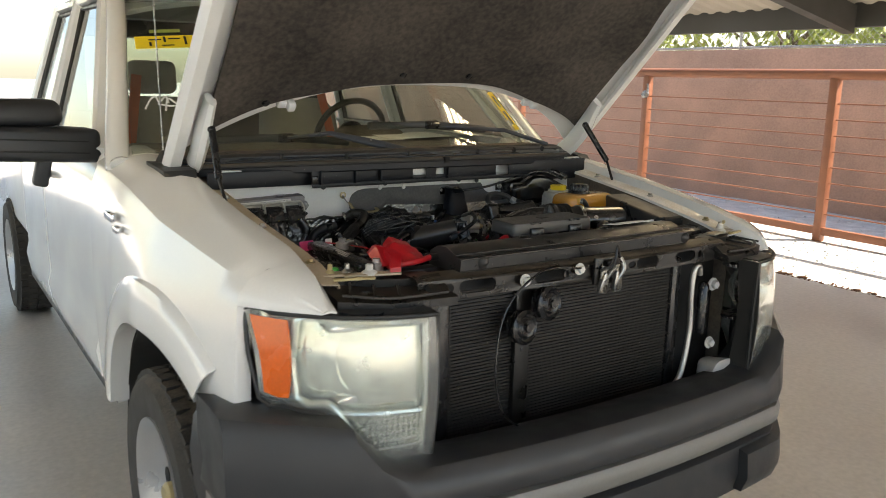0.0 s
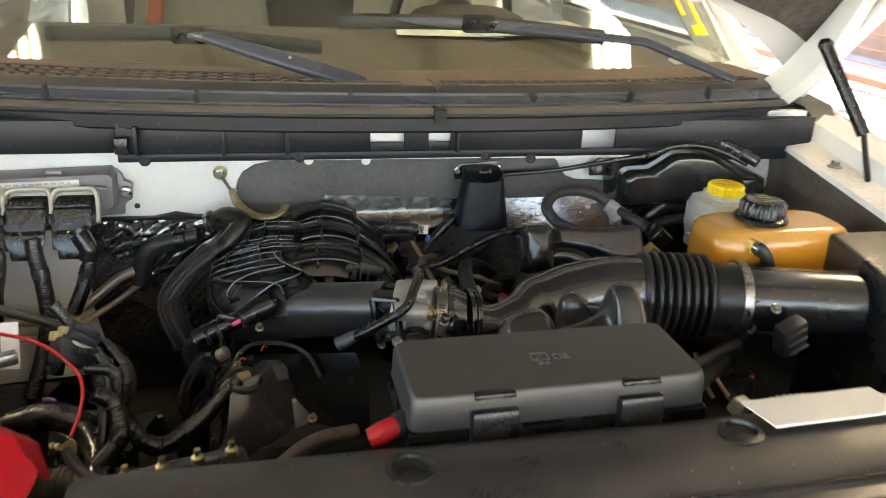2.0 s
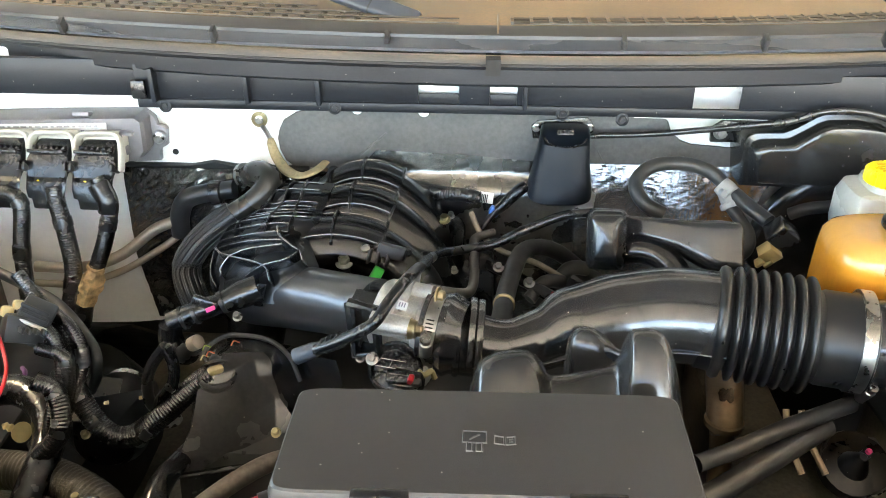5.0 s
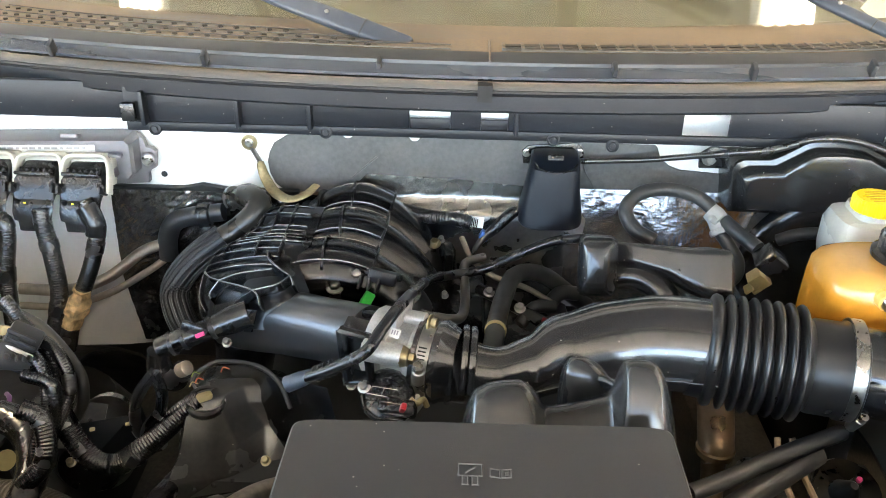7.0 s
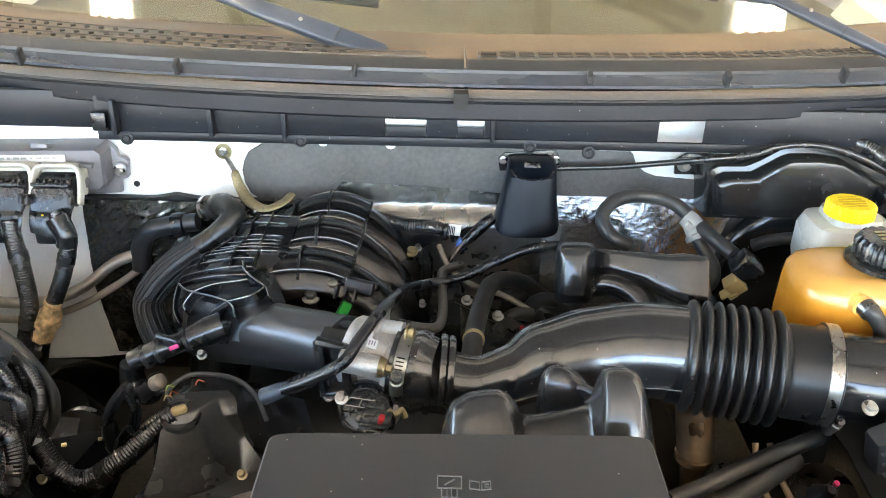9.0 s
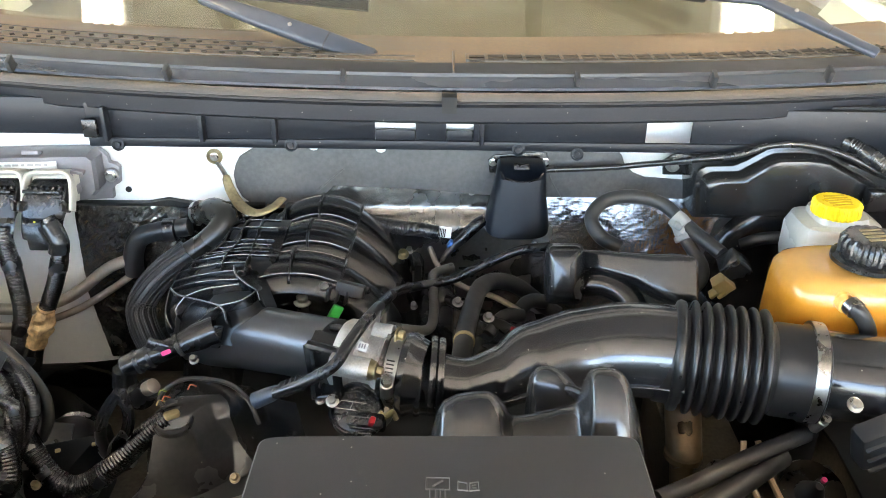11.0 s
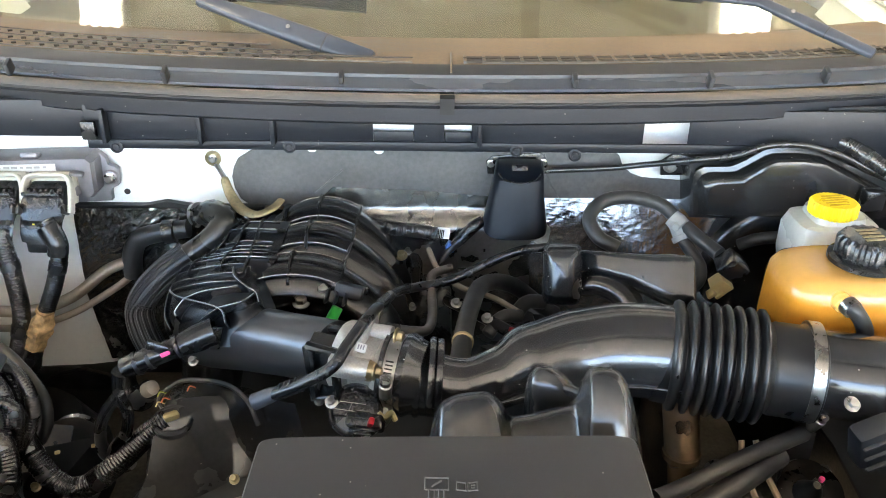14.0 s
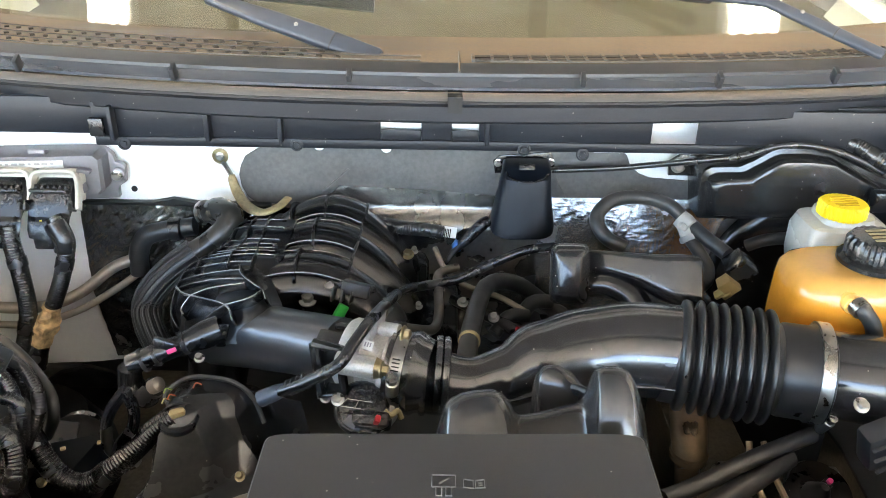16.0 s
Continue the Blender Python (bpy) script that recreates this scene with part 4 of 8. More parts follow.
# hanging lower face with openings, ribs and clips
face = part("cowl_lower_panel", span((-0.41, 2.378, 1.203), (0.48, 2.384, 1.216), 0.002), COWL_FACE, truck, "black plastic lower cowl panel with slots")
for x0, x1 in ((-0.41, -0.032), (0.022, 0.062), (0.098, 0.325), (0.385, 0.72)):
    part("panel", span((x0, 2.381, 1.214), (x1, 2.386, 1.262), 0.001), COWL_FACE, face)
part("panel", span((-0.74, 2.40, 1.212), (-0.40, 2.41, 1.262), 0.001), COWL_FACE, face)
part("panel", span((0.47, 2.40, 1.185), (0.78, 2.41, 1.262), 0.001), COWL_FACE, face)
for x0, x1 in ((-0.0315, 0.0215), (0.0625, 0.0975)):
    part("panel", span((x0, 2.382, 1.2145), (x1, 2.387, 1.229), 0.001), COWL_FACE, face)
part("white_backing", span((-0.06, 2.396, 1.20), (0.13, 2.400, 1.26)), WHITE_BAY, face)
part("white_backing", span((0.26, 2.428, 1.185), (0.44, 2.432, 1.26)), WHITE_BAY, face)
for x in (-0.385, -0.26, -0.165, 0.105):
    part("rib", span((x, 2.366, 1.214), (x + 0.006, 2.382, 1.26), 0.001), COWL_FACE, face)
for x, z in ((-0.372, 1.206), (-0.143, 1.208), (0.158, 1.206), (0.236, 1.2)):
    part("clip", lathe([(0.0088, 0), (0.0085, 0.002), (0.0062, 0.0026), (0.0058, 0.0006), (0.0036, 0.0006), (0.0033, 0.0024), (0, 0.0026)], (x, 2.3785, z), (0, -1, 0.1), 18), COWL_FACE, face)
part("spring_clip", box((0.02, 0.008, 0.026), (-0.403, 2.374, 1.230), (0, 0, 0), 0.003), BLACK, face)

for side in (-1, 1):
    bm = loft([[(CX + side * x, y, z) for x, y, z in o] for o in (((0.775, 2.46, 1.268), (0.865, 2.50, 1.262), (0.865, 2.47, 1.235), (0.80, 2.38, 1.215)), ((0.775, 2.62, 1.275), (0.87, 2.68, 1.278), (0.87, 2.68, 1.25), (0.80, 2.64, 1.23)))])
    part("cowl_end_cap", bm, COWL_DARK, cowl, "dark plastic cowl end cap", angle=30)

# wipers
for slim, pts in ((1.0, [(-0.038, 2.430, 1.313), (-0.111, 2.500, 1.317), (-0.192, 2.560, 1.336), (-0.278, 2.530, 1.367), (-0.323, 2.800, 1.331)]),
                  (0.66, [(0.655, 2.490, 1.313), (0.62, 2.580, 1.324), (0.525, 2.600, 1.362), (0.205, 2.640, 1.384)])):
    wiper = thing("wiper", pts[0], "", "")
    for k in ("label", "category"):
        if k in wiper:
            del wiper[k]
    wiper.parent = truck
    wiper.location = Vector(pts[0]) - WHERE[truck]
    line = [Vector(p) for p in pts]
    far = len(line) - 2
    for k in range(1, far):
        line[k] = line[0].lerp(line[far], k / far)
    ways = [(line[min(k + 1, len(line) - 1)] - line[max(k - 1, 0)]).normalized() for k in range(len(line))]
    rings = []
    for c, d, a in [(line[0] - ways[0] * 0.004, ways[0], 0.010)] + list(zip(line, ways, (0.0125, 0.0145, 0.013, 0.010, 0.007))):
        a *= slim
        u = d.cross(Vector((0, -0.75, 0.66))).normalized()
        rings.append(superring(c, u, d.cross(u), a, a * 0.62, 20, 3.2))
    part("wiper_arm", loft(rings), WIPER, wiper, angle=50)
    u = ways[0].cross(Vector((0, -0.75, 0.66))).normalized()
    mid = line[0].lerp(line[1], 0.75)
    part("arm_joint", loft([superring(mid + ways[0] * h, u, ways[0].cross(u), 0.0143 * slim, 0.0095 * slim, 20, 3.2) for h in (-0.0009, 0.0009)]), RUBBER, wiper)
    part("pivot_pin", lathe([(0.003, 0), (0.003, 0.0015), (0, 0.002)], line[1].lerp(line[2], 0.4) + Vector((0, -0.007, 0.008)), (0, -0.75, 0.66), 10), STEEL, wiper)
    e = Vector(pts[-1])
    part("blade_holder", box((0.07, 0.03, 0.03), e, (30, 0, 5), 0.01), BLACK, wiper)
    part("wiper_blade", tube([e + Vector((-0.26, 0.03, -0.005)), e, e + Vector((0.25, 0.0, -0.02))], 0.011, 8, flat=1.3), RUBBER, wiper)

# ---- firewall ----
wall = part("firewall", span((-0.70, 2.452, 1.088), (-0.13, 2.47, 1.262), 0.003), WHITE_BAY, truck, "white painted upper firewall")
part("lower_firewall", span((-0.70, 2.60, 0.5), (0.80, 2.64, 1.10)), MATTE, wall)
part("firewall_panel", span((-0.1305, 2.452, 1.112), (0.80, 2.47, 1.262), 0.003), WHITE_BAY, wall)
part("foam_edge", loft([[(x, 2.442, 1.080), (x, 2.441, 1.086 + 0.001 * math.sin(60 * x)), (x, 2.468, 1.087), (x, 2.468, 1.078)] for x in np.linspace(-0.50, -0.13, 40)]), BROWN_FOAM, wall, "torn tan foam edge")
part("edge_seal", loft([[(x, 2.443, 1.087), (x, 2.441, 1.092 + 0.007 * max(0.0, 1 - abs(x + 0.34) / 0.035)), (x, 2.446, 1.094 + 0.007 * max(0.0, 1 - abs(x + 0.34) / 0.035)), (x, 2.466, 1.089)] for x in np.linspace(-0.475, -0.20, 50)]), RUBBER, wall, "black rubber edge seal")
part("panel_hole", lathe([(0.0045, 0), (0.0045, 0.001)], (-0.399, 2.4515, 1.110), (0, -1, 0), 16), INK_SHADE, wall)

# ---- front end ----
for side in (-1, 1):
    hx = 0.02 if side < 0 else 0.035
    def M(x, y, z):
        return Vector((hx + side * (x if side < 0 else 0.61 + (x - 0.535) * 0.795), y, z))
    # outer lens skin following the wrap-round
    top = [(0.535, 1.462, 1.035), (0.64, 1.478, 1.037), (0.74, 1.53, 1.037), (0.82, 1.60, 1.036), (0.86, 1.65, 1.035), (0.90, 1.712, 1.033)]
    low = [(0.542, 1.470, 0.662), (0.688, 1.492, 0.690), (0.757, 1.535, 0.800), (0.805, 1.578, 0.812), (0.847, 1.622, 0.822), (0.885, 1.668, 0.832)]
    secs = []
    for j in range(7):
        f = j / 6
        secs.append([M(*Vector(a).lerp(Vector(b), f)) + Vector((0, -0.018 * math.sin(math.pi * f), 0)) for a, b in zip(top, low)])
    back = [[p + Vector((side * -0.01, 0.05, 0)) + (sum(r, Vector()) / len(r) - p) * 0.06 for p in r] for r in secs]
    lamp = part("headlight", thicken(loft(back, closed=False), 0.004), REFLECTOR, truck, "hazed headlight with amber side lens", angle=60)
    shell = [[p + Vector((-side * 0.004, 0.012, 0)) for p in r] for r in back]
    part("lamp_housing", thicken(loft(shell, closed=False), 0.006), MATTE, lamp)
    edge = [r[0] for r in secs] + [r[0] for r in shell[::-1]]
    part("lamp_top", thicken(loft([[p + Vector((0, 0.004, 0.006)) for p in secs[0]], [p + Vector((0, 0.01, 0.006)) for p in shell[0]]], closed=False), 0.004), DARK_STEEL, lamp)
    part("lamp_side", thicken(loft([edge[:7], [e for e in edge[7:][::-1]]], closed=False), 0.004), MATTE, lamp)
    bez = [M(*Vector(a)) for a in ((0.552, 1.482, 1.018), (0.65, 1.496, 1.02), (0.74, 1.545, 1.02), (0.815, 1.612, 1.02), (0.818, 1.605, 0.842), (0.770, 1.562, 0.832), (0.745, 1.545, 0.812), (0.682, 1.508, 0.712), (0.560, 1.488, 0.690), (0.552, 1.482, 1.018))]
    part("lamp_bezel", tube(bez, 0.010, 8, 2), REFLECTOR, lamp, "bright lamp bezel")
    lens = part("lamp_lens", thicken(loft(secs, closed=False), 0.003), LENS, lamp, angle=60)
    lens.visible_shadow = False
    rim = [Vector(p) for p in top] + [Vector(p) for p in low[::-1]] + [Vector(top[0])]
    part("lamp_rim", tube([M(*p) for p in rim], 0.0055, 8, 2), RUBBER, lamp, "dark lamp seal")
    secs = []
    for j in range(6):
        f = j / 5
        secs.append([M(*Vector(a).lerp(Vector(b), f)) + Vector((-side * -0.002, -0.018 * math.sin(math.pi * f) - 0.006, 0)) for a, b in (((0.838, 1.612, 1.026), (0.84, 1.606, 0.845)), ((0.862, 1.644, 1.026), (0.856, 1.626, 0.843)), ((0.893, 1.698, 1.026), (0.879, 1.652, 0.852)))])
    part("amber_lens", thicken(loft(secs, closed=False), 0.006), AMBER, lamp, "orange side lens", angle=60)
    for bx, by, bz, k in ((0.66, 1.575, 0.925, 1.0),):
        bm = lathe([(r * k, h * k) for r, h in ((0.02, -0.045), (0.05, -0.03), (0.075, 0.0), (0.088, 0.022), (0.090, 0.024), (0.087, 0.024), (0.072, 0.006), (0.045, -0.022), (0.015, -0.035))], M(bx, by, bz), (-side * 0.25 if bx > 0.7 else 0, -1, 0.05), 32)
        part("reflector_bowl", bm, REFLECTOR, lamp)
        part("lamp_bulb", lathe([(0.012, -0.04), (0.012, 0.0), (0.008, 0.008), (0.0, 0.01)], M(bx, by, bz), (0, -1, 0.05), 14), GREYPL, lamp)
    part("lamp_divider", tube([M(0.745, 1.546, 0.808), M(0.70, 1.520, 0.806), M(0.64, 1.500, 0.804), M(0.556, 1.488, 0.800)], 0.008, 8, 4), REFLECTOR, lamp)
    for k in range(11):
        x = 0.565 + k * 0.0135
        part("lens_flute", tube([M(x, 1.492 + (x - 0.54) * 0.14, 0.795), M(x, 1.494 + (x - 0.54) * 0.14, 0.702 if k < 8 else 0.702 + 0.028 * (k - 7))], 0.0055, 6, 1), REFLECTOR, lamp)
    for k in range(5):
        z = 0.715 + k * 0.018
        part("lens_bar", tube([M(0.562, 1.494, z), M(0.66 + 0.012 * k, 1.508 + 0.003 * k, z)], 0.003, 6, 1), GREYPL, lamp)
    for k in range(6):
        x = 0.752 + k * 0.0115
        part("reflector_facet", tube([M(x, 1.585 + 0.8 * (x - 0.75), 0.845), M(x - 0.008, 1.60 + 0.8 * (x - 0.75), 0.885), M(x - 0.002, 1.60 + 0.8 * (x - 0.75), 0.93), M(x + 0.004, 1.585 + 0.8 * (x - 0.75), 0.955)], 0.0062, 8, 4), CHROME, lamp)
    part("reflector_step", loft([superring(M(0.66, 1.575, z), (1, 0, 0), (0, 1, 0), a, 0.035, 20, 4) for z, a in ((0.828, 0.085), (0.836, 0.088), (0.842, 0.08))]), CHROME, lamp)
    part("reflector_roof", loft([superring(M(0.665, 1.575, z), (1, 0, 0), (0, 1, 0), a, 0.04, 20, 4) for z, a in ((1.000, 0.100), (1.010, 0.104), (1.016, 0.098))]), CHROME, lamp)
    # shelf over the lamp
    bm = loft([[M(x, y, z) for x, y, z in ((0.44, 1.52 + d, 1.03 + h), (0.62, 1.52 + d, 1.035 + h), (0.73, 1.575 + d, 1.04 + h), (0.735, 1.72, 1.06 + h), (0.45, 1.68, 1.045 + h))] for d, h in ((0, 0), (0, 0.02), (0.008, 0.024))])
    part("lamp_shelf", bm, DARK_STEEL, truck, "dusty black shelf over the headlight")
    bm = loft([[M(x, y, z) for x, y, z in ((0.45, 1.60, 1.08), (0.60, 1.63, 1.085), (0.76, 1.70, 1.09), (0.76, 1.74, 1.092), (0.60, 1.70, 1.088), (0.45, 1.66, 1.085))], [M(x, y, z) for x, y, z in ((0.45, 1.60, 1.05), (0.60, 1.63, 1.05), (0.76, 1.70, 1.05), (0.76, 1.74, 1.05), (0.60, 1.70, 1.05), (0.45, 1.66, 1.05))]])
    arm = part("support_arm", bm, DARK_STEEL, truck)
    for x, y, w, d, m in ((0.60, 1.625, 0.14, 0.028, APRON), (0.69, 1.665, 0.10, 0.04, APRON), (0.66, 1.60, 0.10, 0.014, TAN)):
        part("dusty_strip", box((w, d, 0.006), M(x, y + 0.03, 1.094), (0, 0, side * 14), 0.002), m, arm)
    for x, y, r, m in ((0.605, 1.66, 0.02, GREYPL), (0.69, 1.70, 0.012, TAN), (0.65, 1.69, 0.014, STEEL)):
        part("stud", lathe([(r, 0), (r * 0.95, 0.006), (r * 0.5, 0.012), (r * 0.45, 0.025), (0, 0.027)], M(x, y, 1.093), (0, 0, 1), 18), m, arm)
    for k in range(4):
        part("shelf_rib", box((0.006, 0.10, 0.006), M(0.50 + 0.06 * k, 1.59 + 0.008 * k, 1.062 + 0.004 * k), (5, 0, side * 25), 0.001), DARK_STEEL, arm)
    part("shelf_frame", tube([M(0.46, 1.535, 1.062), M(0.61, 1.535, 1.064), M(0.71, 1.59, 1.07)], 0.005, 6, 3), DARK_STEEL, arm)
    part("shelf_bracket", loft([[M(0.44, 1.53, 1.04), M(0.50, 1.53, 1.045), M(0.50, 1.60, 1.075), M(0.44, 1.60, 1.08)], [M(0.445, 1.535, 1.05), M(0.495, 1.535, 1.055), M(0.495, 1.60, 1.09), M(0.445, 1.60, 1.092)]]), DARK_STEEL, arm)

# bumper: dark top pad, grey face bar, black lower valance with a step
def bumper_y(x):
    return 1.345 + 0.10 * x * x + 0.42 * max(0, abs(x) - 0.72) ** 1.0 * (abs(x) > 0.72) * 1.6


XS = np.concatenate([np.linspace(-0.985, -0.75, 9), np.linspace(-0.7, 0.7, 21), np.linspace(0.75, 0.985, 9)])


def bumper_top(x):
    return 0.695 + 0.115 * max(0, min(1, (abs(x) - 0.665) / 0.085))


bumper = part("bumper", loft([[(CX + x, bumper_y(x) + dy, z) for dy, z in ((0.20, bumper_top(x) - (0.03 if abs(x) < 0.6 else 0.0)), (0.10, bumper_top(x)), (0.035, bumper_top(x) - 0.006), (0.012, bumper_top(x) - 0.03), (0.0, 0.625), (0.006, 0.598), (0.05, 0.592), (0.20, 0.59))] for x in XS]),
              BUMPER, truck, "dark grey plastic front bumper", angle=40)
part("face_bar", loft([[(CX + x, bumper_y(x) + dy, z) for dy, z in ((0.05, 0.586), (0.010, 0.582), (0.0, 0.565), (0.002, 0.535), (0.02, 0.515), (0.06, 0.51), (0.15, 0.52), (0.15, 0.58))] for x in XS]), BUMPER_FACE, bumper, angle=40)
part("valance", loft([[(CX + x, bumper_y(x) + dy, z) for dy, z in ((0.055, 0.505), (0.02, 0.49), (0.015, 0.40), (0.03, 0.34), (0.15, 0.32), (0.15, 0.5))] for x in XS]), BUMPER, bumper, angle=40)
for x0 in (-0.95, 0.52):
    part("bumper_end", loft([[(CX + x, bumper_y(x) + dy, z) for dy, z in ((0.03, 0.485), (-0.012, 0.475), (-0.02, 0.40), (0.0, 0.35), (0.1, 0.35), (0.1, 0.48))] for x in np.linspace(x0, x0 + 0.42, 8)]), BUMPER, bumper, angle=40)
for side in (-1, 1):
    secs = []
    for f in np.linspace(0, 1, 9):
        y = 1.60 + 0.25 * f
        x = 0.94 + 0.045 * f
        t = 0.79 - 0.03 * f
        secs.append([(CX + side * (x - 0.05), y, t + 0.005), (CX + side * (x - 0.012), y, t), (CX + side * x, y, t - 0.015), (CX + side * (x + 0.012), y, 0.66), (CX + side * x, y, 0.50), (CX + side * (x - 0.06), y, 0.48)])
    part("bumper_end_cap", thicken(loft(secs, closed=False), 0.01), BUMPER, bumper)

# tie bar with slots cut through, backed by a black sheet for their shade
def bar_y(x):
    return 1.556 + 0.06 * (x - 0.05) ** 2


bar = part("tie_bar", loft([[(x, bar_y(x) + dy, z) for dy, z in ((0.002, 1.078), (0.012, 1.0855), (0.06, 1.088), (0.07, 1.08), (0.066, 1.079), (0.01, 1.08))] for x in np.linspace(-0.50, 0.62, 25)]), TIE, truck, "dusty black steel radiator tie bar", angle=35)
SLOTS = ((-0.415, 0.0, 0.014), (-0.33, 0.075, 0.017), (-0.10, 0.075, 0.016), (-0.045, 0.0, 0.01), (0.20, 0.012, 0.009), (0.265, 0.06, 0.016), (0.43, 0.06, 0.016), (0.50, 0.0, 0.012))
bm = bmesh.new()
edges = []
loops = [[(x, 1.03) for x in np.linspace(-0.50, 0.62, 40)] + [(x, 1.08) for x in np.linspace(0.62, -0.50, 40)]]
for x, w, r in SLOTS:
    loops.append([(x + math.copysign(w / 2, math.cos(a)) + r * math.cos(a), 1.056 + r * math.sin(a)) for a in (2 * math.pi * (k + 0.5) / 24 for k in range(24))])
for lp in loops:
    vs = [bm.verts.new((x, bar_y(x), z)) for x, z in lp]
    edges += [bm.edges.new((vs[k], vs[(k + 1) % len(vs)])) for k in range(len(vs))]
bmesh.ops.triangle_fill(bm, edges=edges, use_beauty=True, use_dissolve=False)
grown = bmesh.ops.extrude_face_region(bm, geom=bm.faces[:])
for v in grown["geom"]:
    if isinstance(v, bmesh.types.BMVert):
        v.co.y += 0.004
part("front_plate", bm, TIE, bar, "black plate pierced with slots", angle=30)
part("slot_shade_back", loft([[(x, bar_y(x) + dy, z) for dy, z in ((0.06, 1.03), (0.06, 1.079), (0.066, 1.079), (0.066, 1.03))] for x in np.linspace(-0.50, 0.62, 12)]), INK_SHADE, bar)
bolt((-0.195, 1.548, 1.058), (0, -1, 0), truck, 0.011, GREYPL, "bolt")
bolt((-0.01, 1.548, 1.068), (0, -1, 0), truck, 0.011, GREYPL, "bolt")
bolt((0.611, 1.60, 0.942), (0, -1, 0), truck, 0.014, GREYPL, "bolt")
bolt((0.617, 1.60, 0.748), (0, -1, 0), truck, 0.013, GREYPL, "bolt")

# sight shield over the radiator
secs = []
for x in np.linspace(-0.365, 0.465, 30):
    k = 0.0 if x < 0.2 else 0.02 * (x - 0.2)
    secs.append([(x, y, z + k) for y, z in ((1.600, 1.082), (1.594, 1.085), (1.592, 1.116), (1.597, 1.1205), (1.612, 1.1215), (1.618, 1.126), (1.66, 1.139), (1.70, 1.136), (1.735, 1.118), (1.74, 1.08))])
panel = solo("sight_shield", loft(secs), DUSTY, "black plastic shield over the radiator, dusty along its top", "shield", angle=30)
for x in (-0.296, 0.453):
    part("dome", lathe([(0.017, 0), (0.015, 0.014), (0.009, 0.021), (0.0, 0.023)], (x, 1.602, 1.103), (0, -0.7, 0.6), 20), DUSTY, panel)
for y, z in ((1.5925, 1.119), (1.616, 1.1265), (1.594, 1.0875)):
    part("bead", tube([(x, y, z + (0.02 * (x - 0.2) if x > 0.2 else 0.0)) for x in (-0.364, -0.2, 0.0, 0.2, 0.35, 0.464)], 0.0022, 6, 2), GLOSSY, panel)
for p in ((0.213, 1.681, 1.142), (-0.096, 1.676, 1.142)):
    part("round_clip", lathe([(0.021, 0), (0.021, 0.003), (0.016, 0.004), (0.015, 0.001), (0.0, 0.001)], (p[0], p[1], 1.138), (0, 0, 1), 24), BLACK, panel)
solo("info_sticker", box((0.15, 0.055, 0.0015), (0.315, 1.70, 1.145), (-8, 0, 2)), PAPER, "pale blank sticker on the shield", "sticker")

# condenser, radiator sides
cond = part("condenser", span((-0.375, 1.622, 0.60), (0.435, 1.66, 1.03), 0.003), FIN, truck, "dark finned condenser")
bm = bmesh.new()
for k in range(46):
    z = 0.605 + k * 0.0092
    span((-0.37, 1.617, z), (0.43, 1.624, z + 0.0035), bm=bm)
tagged(part("fin_core", bm, FIN, cond), kind="stuff")
for x in (-0.40, 0.455):
    part("side_tank", span((x - 0.02, 1.61, 0.58), (x + 0.02, 1.67, 1.04), 0.008), BLACK, cond)
part("lower_support", span((-0.72, 1.58, 0.52), (0.75, 1.68, 0.60), 0.01), DARK_STEEL, truck)
part("radiator_shroud", span((-0.60, 1.70, 0.5), (0.68, 1.74, 1.08), 0.005), MATTE, truck)
part("side_support", span((-0.53, 1.60, 0.58), (-0.42, 1.70, 1.04), 0.008), DARK_STEEL, truck)
part("side_support", span((0.49, 1.66, 0.58), (0.69, 1.72, 1.05), 0.008), INK_SHADE, truck)
latch_post = part("latch_support", box((0.05, 0.02, 0.46), (-0.05 - 0.1, 1.612, 0.80), (0, 0, 0), 0.004), DARK_STEEL, truck)

for i, (x, z) in enumerate(((-0.105, 0.985), (-0.185, 0.93))):
    horn = thing("horn", (x, 1.53, z), "round black car horn in front of the condenser", "horn", "horns")
    bm = lathe([(0.0, -0.045), (0.030, -0.045), (0.034, -0.03), (0.045, -0.026), (0.045, -0.018), (0.036, -0.015), (0.046, -0.010), (0.046, -0.003), (0.04, 0.0), (0.036, 0.004), (0.03, 0.0), (0.022, 0.008), (0.012, 0.006), (0.011, 0.012), (0.0, 0.012)], (x, 1.545, z), (0.15, -1, 0.1), 32)
    part("horn_body", bm, BLACK, horn)
    part("horn_bracket", box((0.02, 0.05, 0.04), (x, 1.59, z), (0, 0, 0), 0.003), DARK_STEEL, horn)

latch = thing("hood_latch", (0.09, 1.53, 1.05), "greasy metal hood latch on the tie bar", "latch")
part("latch_plate", box((0.10, 0.012, 0.075), (0.09, 1.545, 1.055), (0, 0, 0), 0.004), DARK_STEEL, latch)
for x, a in ((0.068, 8), (0.116, -6)):
    part("latch_jaw", box((0.032, 0.010, 0.078), (x, 1.532, 1.033), (0, a, 0), 0.004), GREASY, latch)
    part("jaw_edge", box((0.012, 0.014, 0.05), (x - 0.01, 1.527, 1.03), (0, a + 14, 0), 0.003), STEEL, latch)
part("latch_lever", tube([(0.045, 1.525, 1.06), (0.085, 1.515, 1.08), (0.10, 1.52, 1.125), (0.12, 1.53, 1.09)], 0.004, 8), DARK_STEEL, latch)
part("latch_pawl", box((0.02, 0.012, 0.055), (0.092, 1.53, 1.06), (0, -18, 0), 0.003), DARK_STEEL, latch)
part("latch_spring", tube([(0.06, 1.525, 1.03), (0.10, 1.52, 1.07)], 0.006, 8, ribs=0.002, pitch=0.005), STEEL, latch)
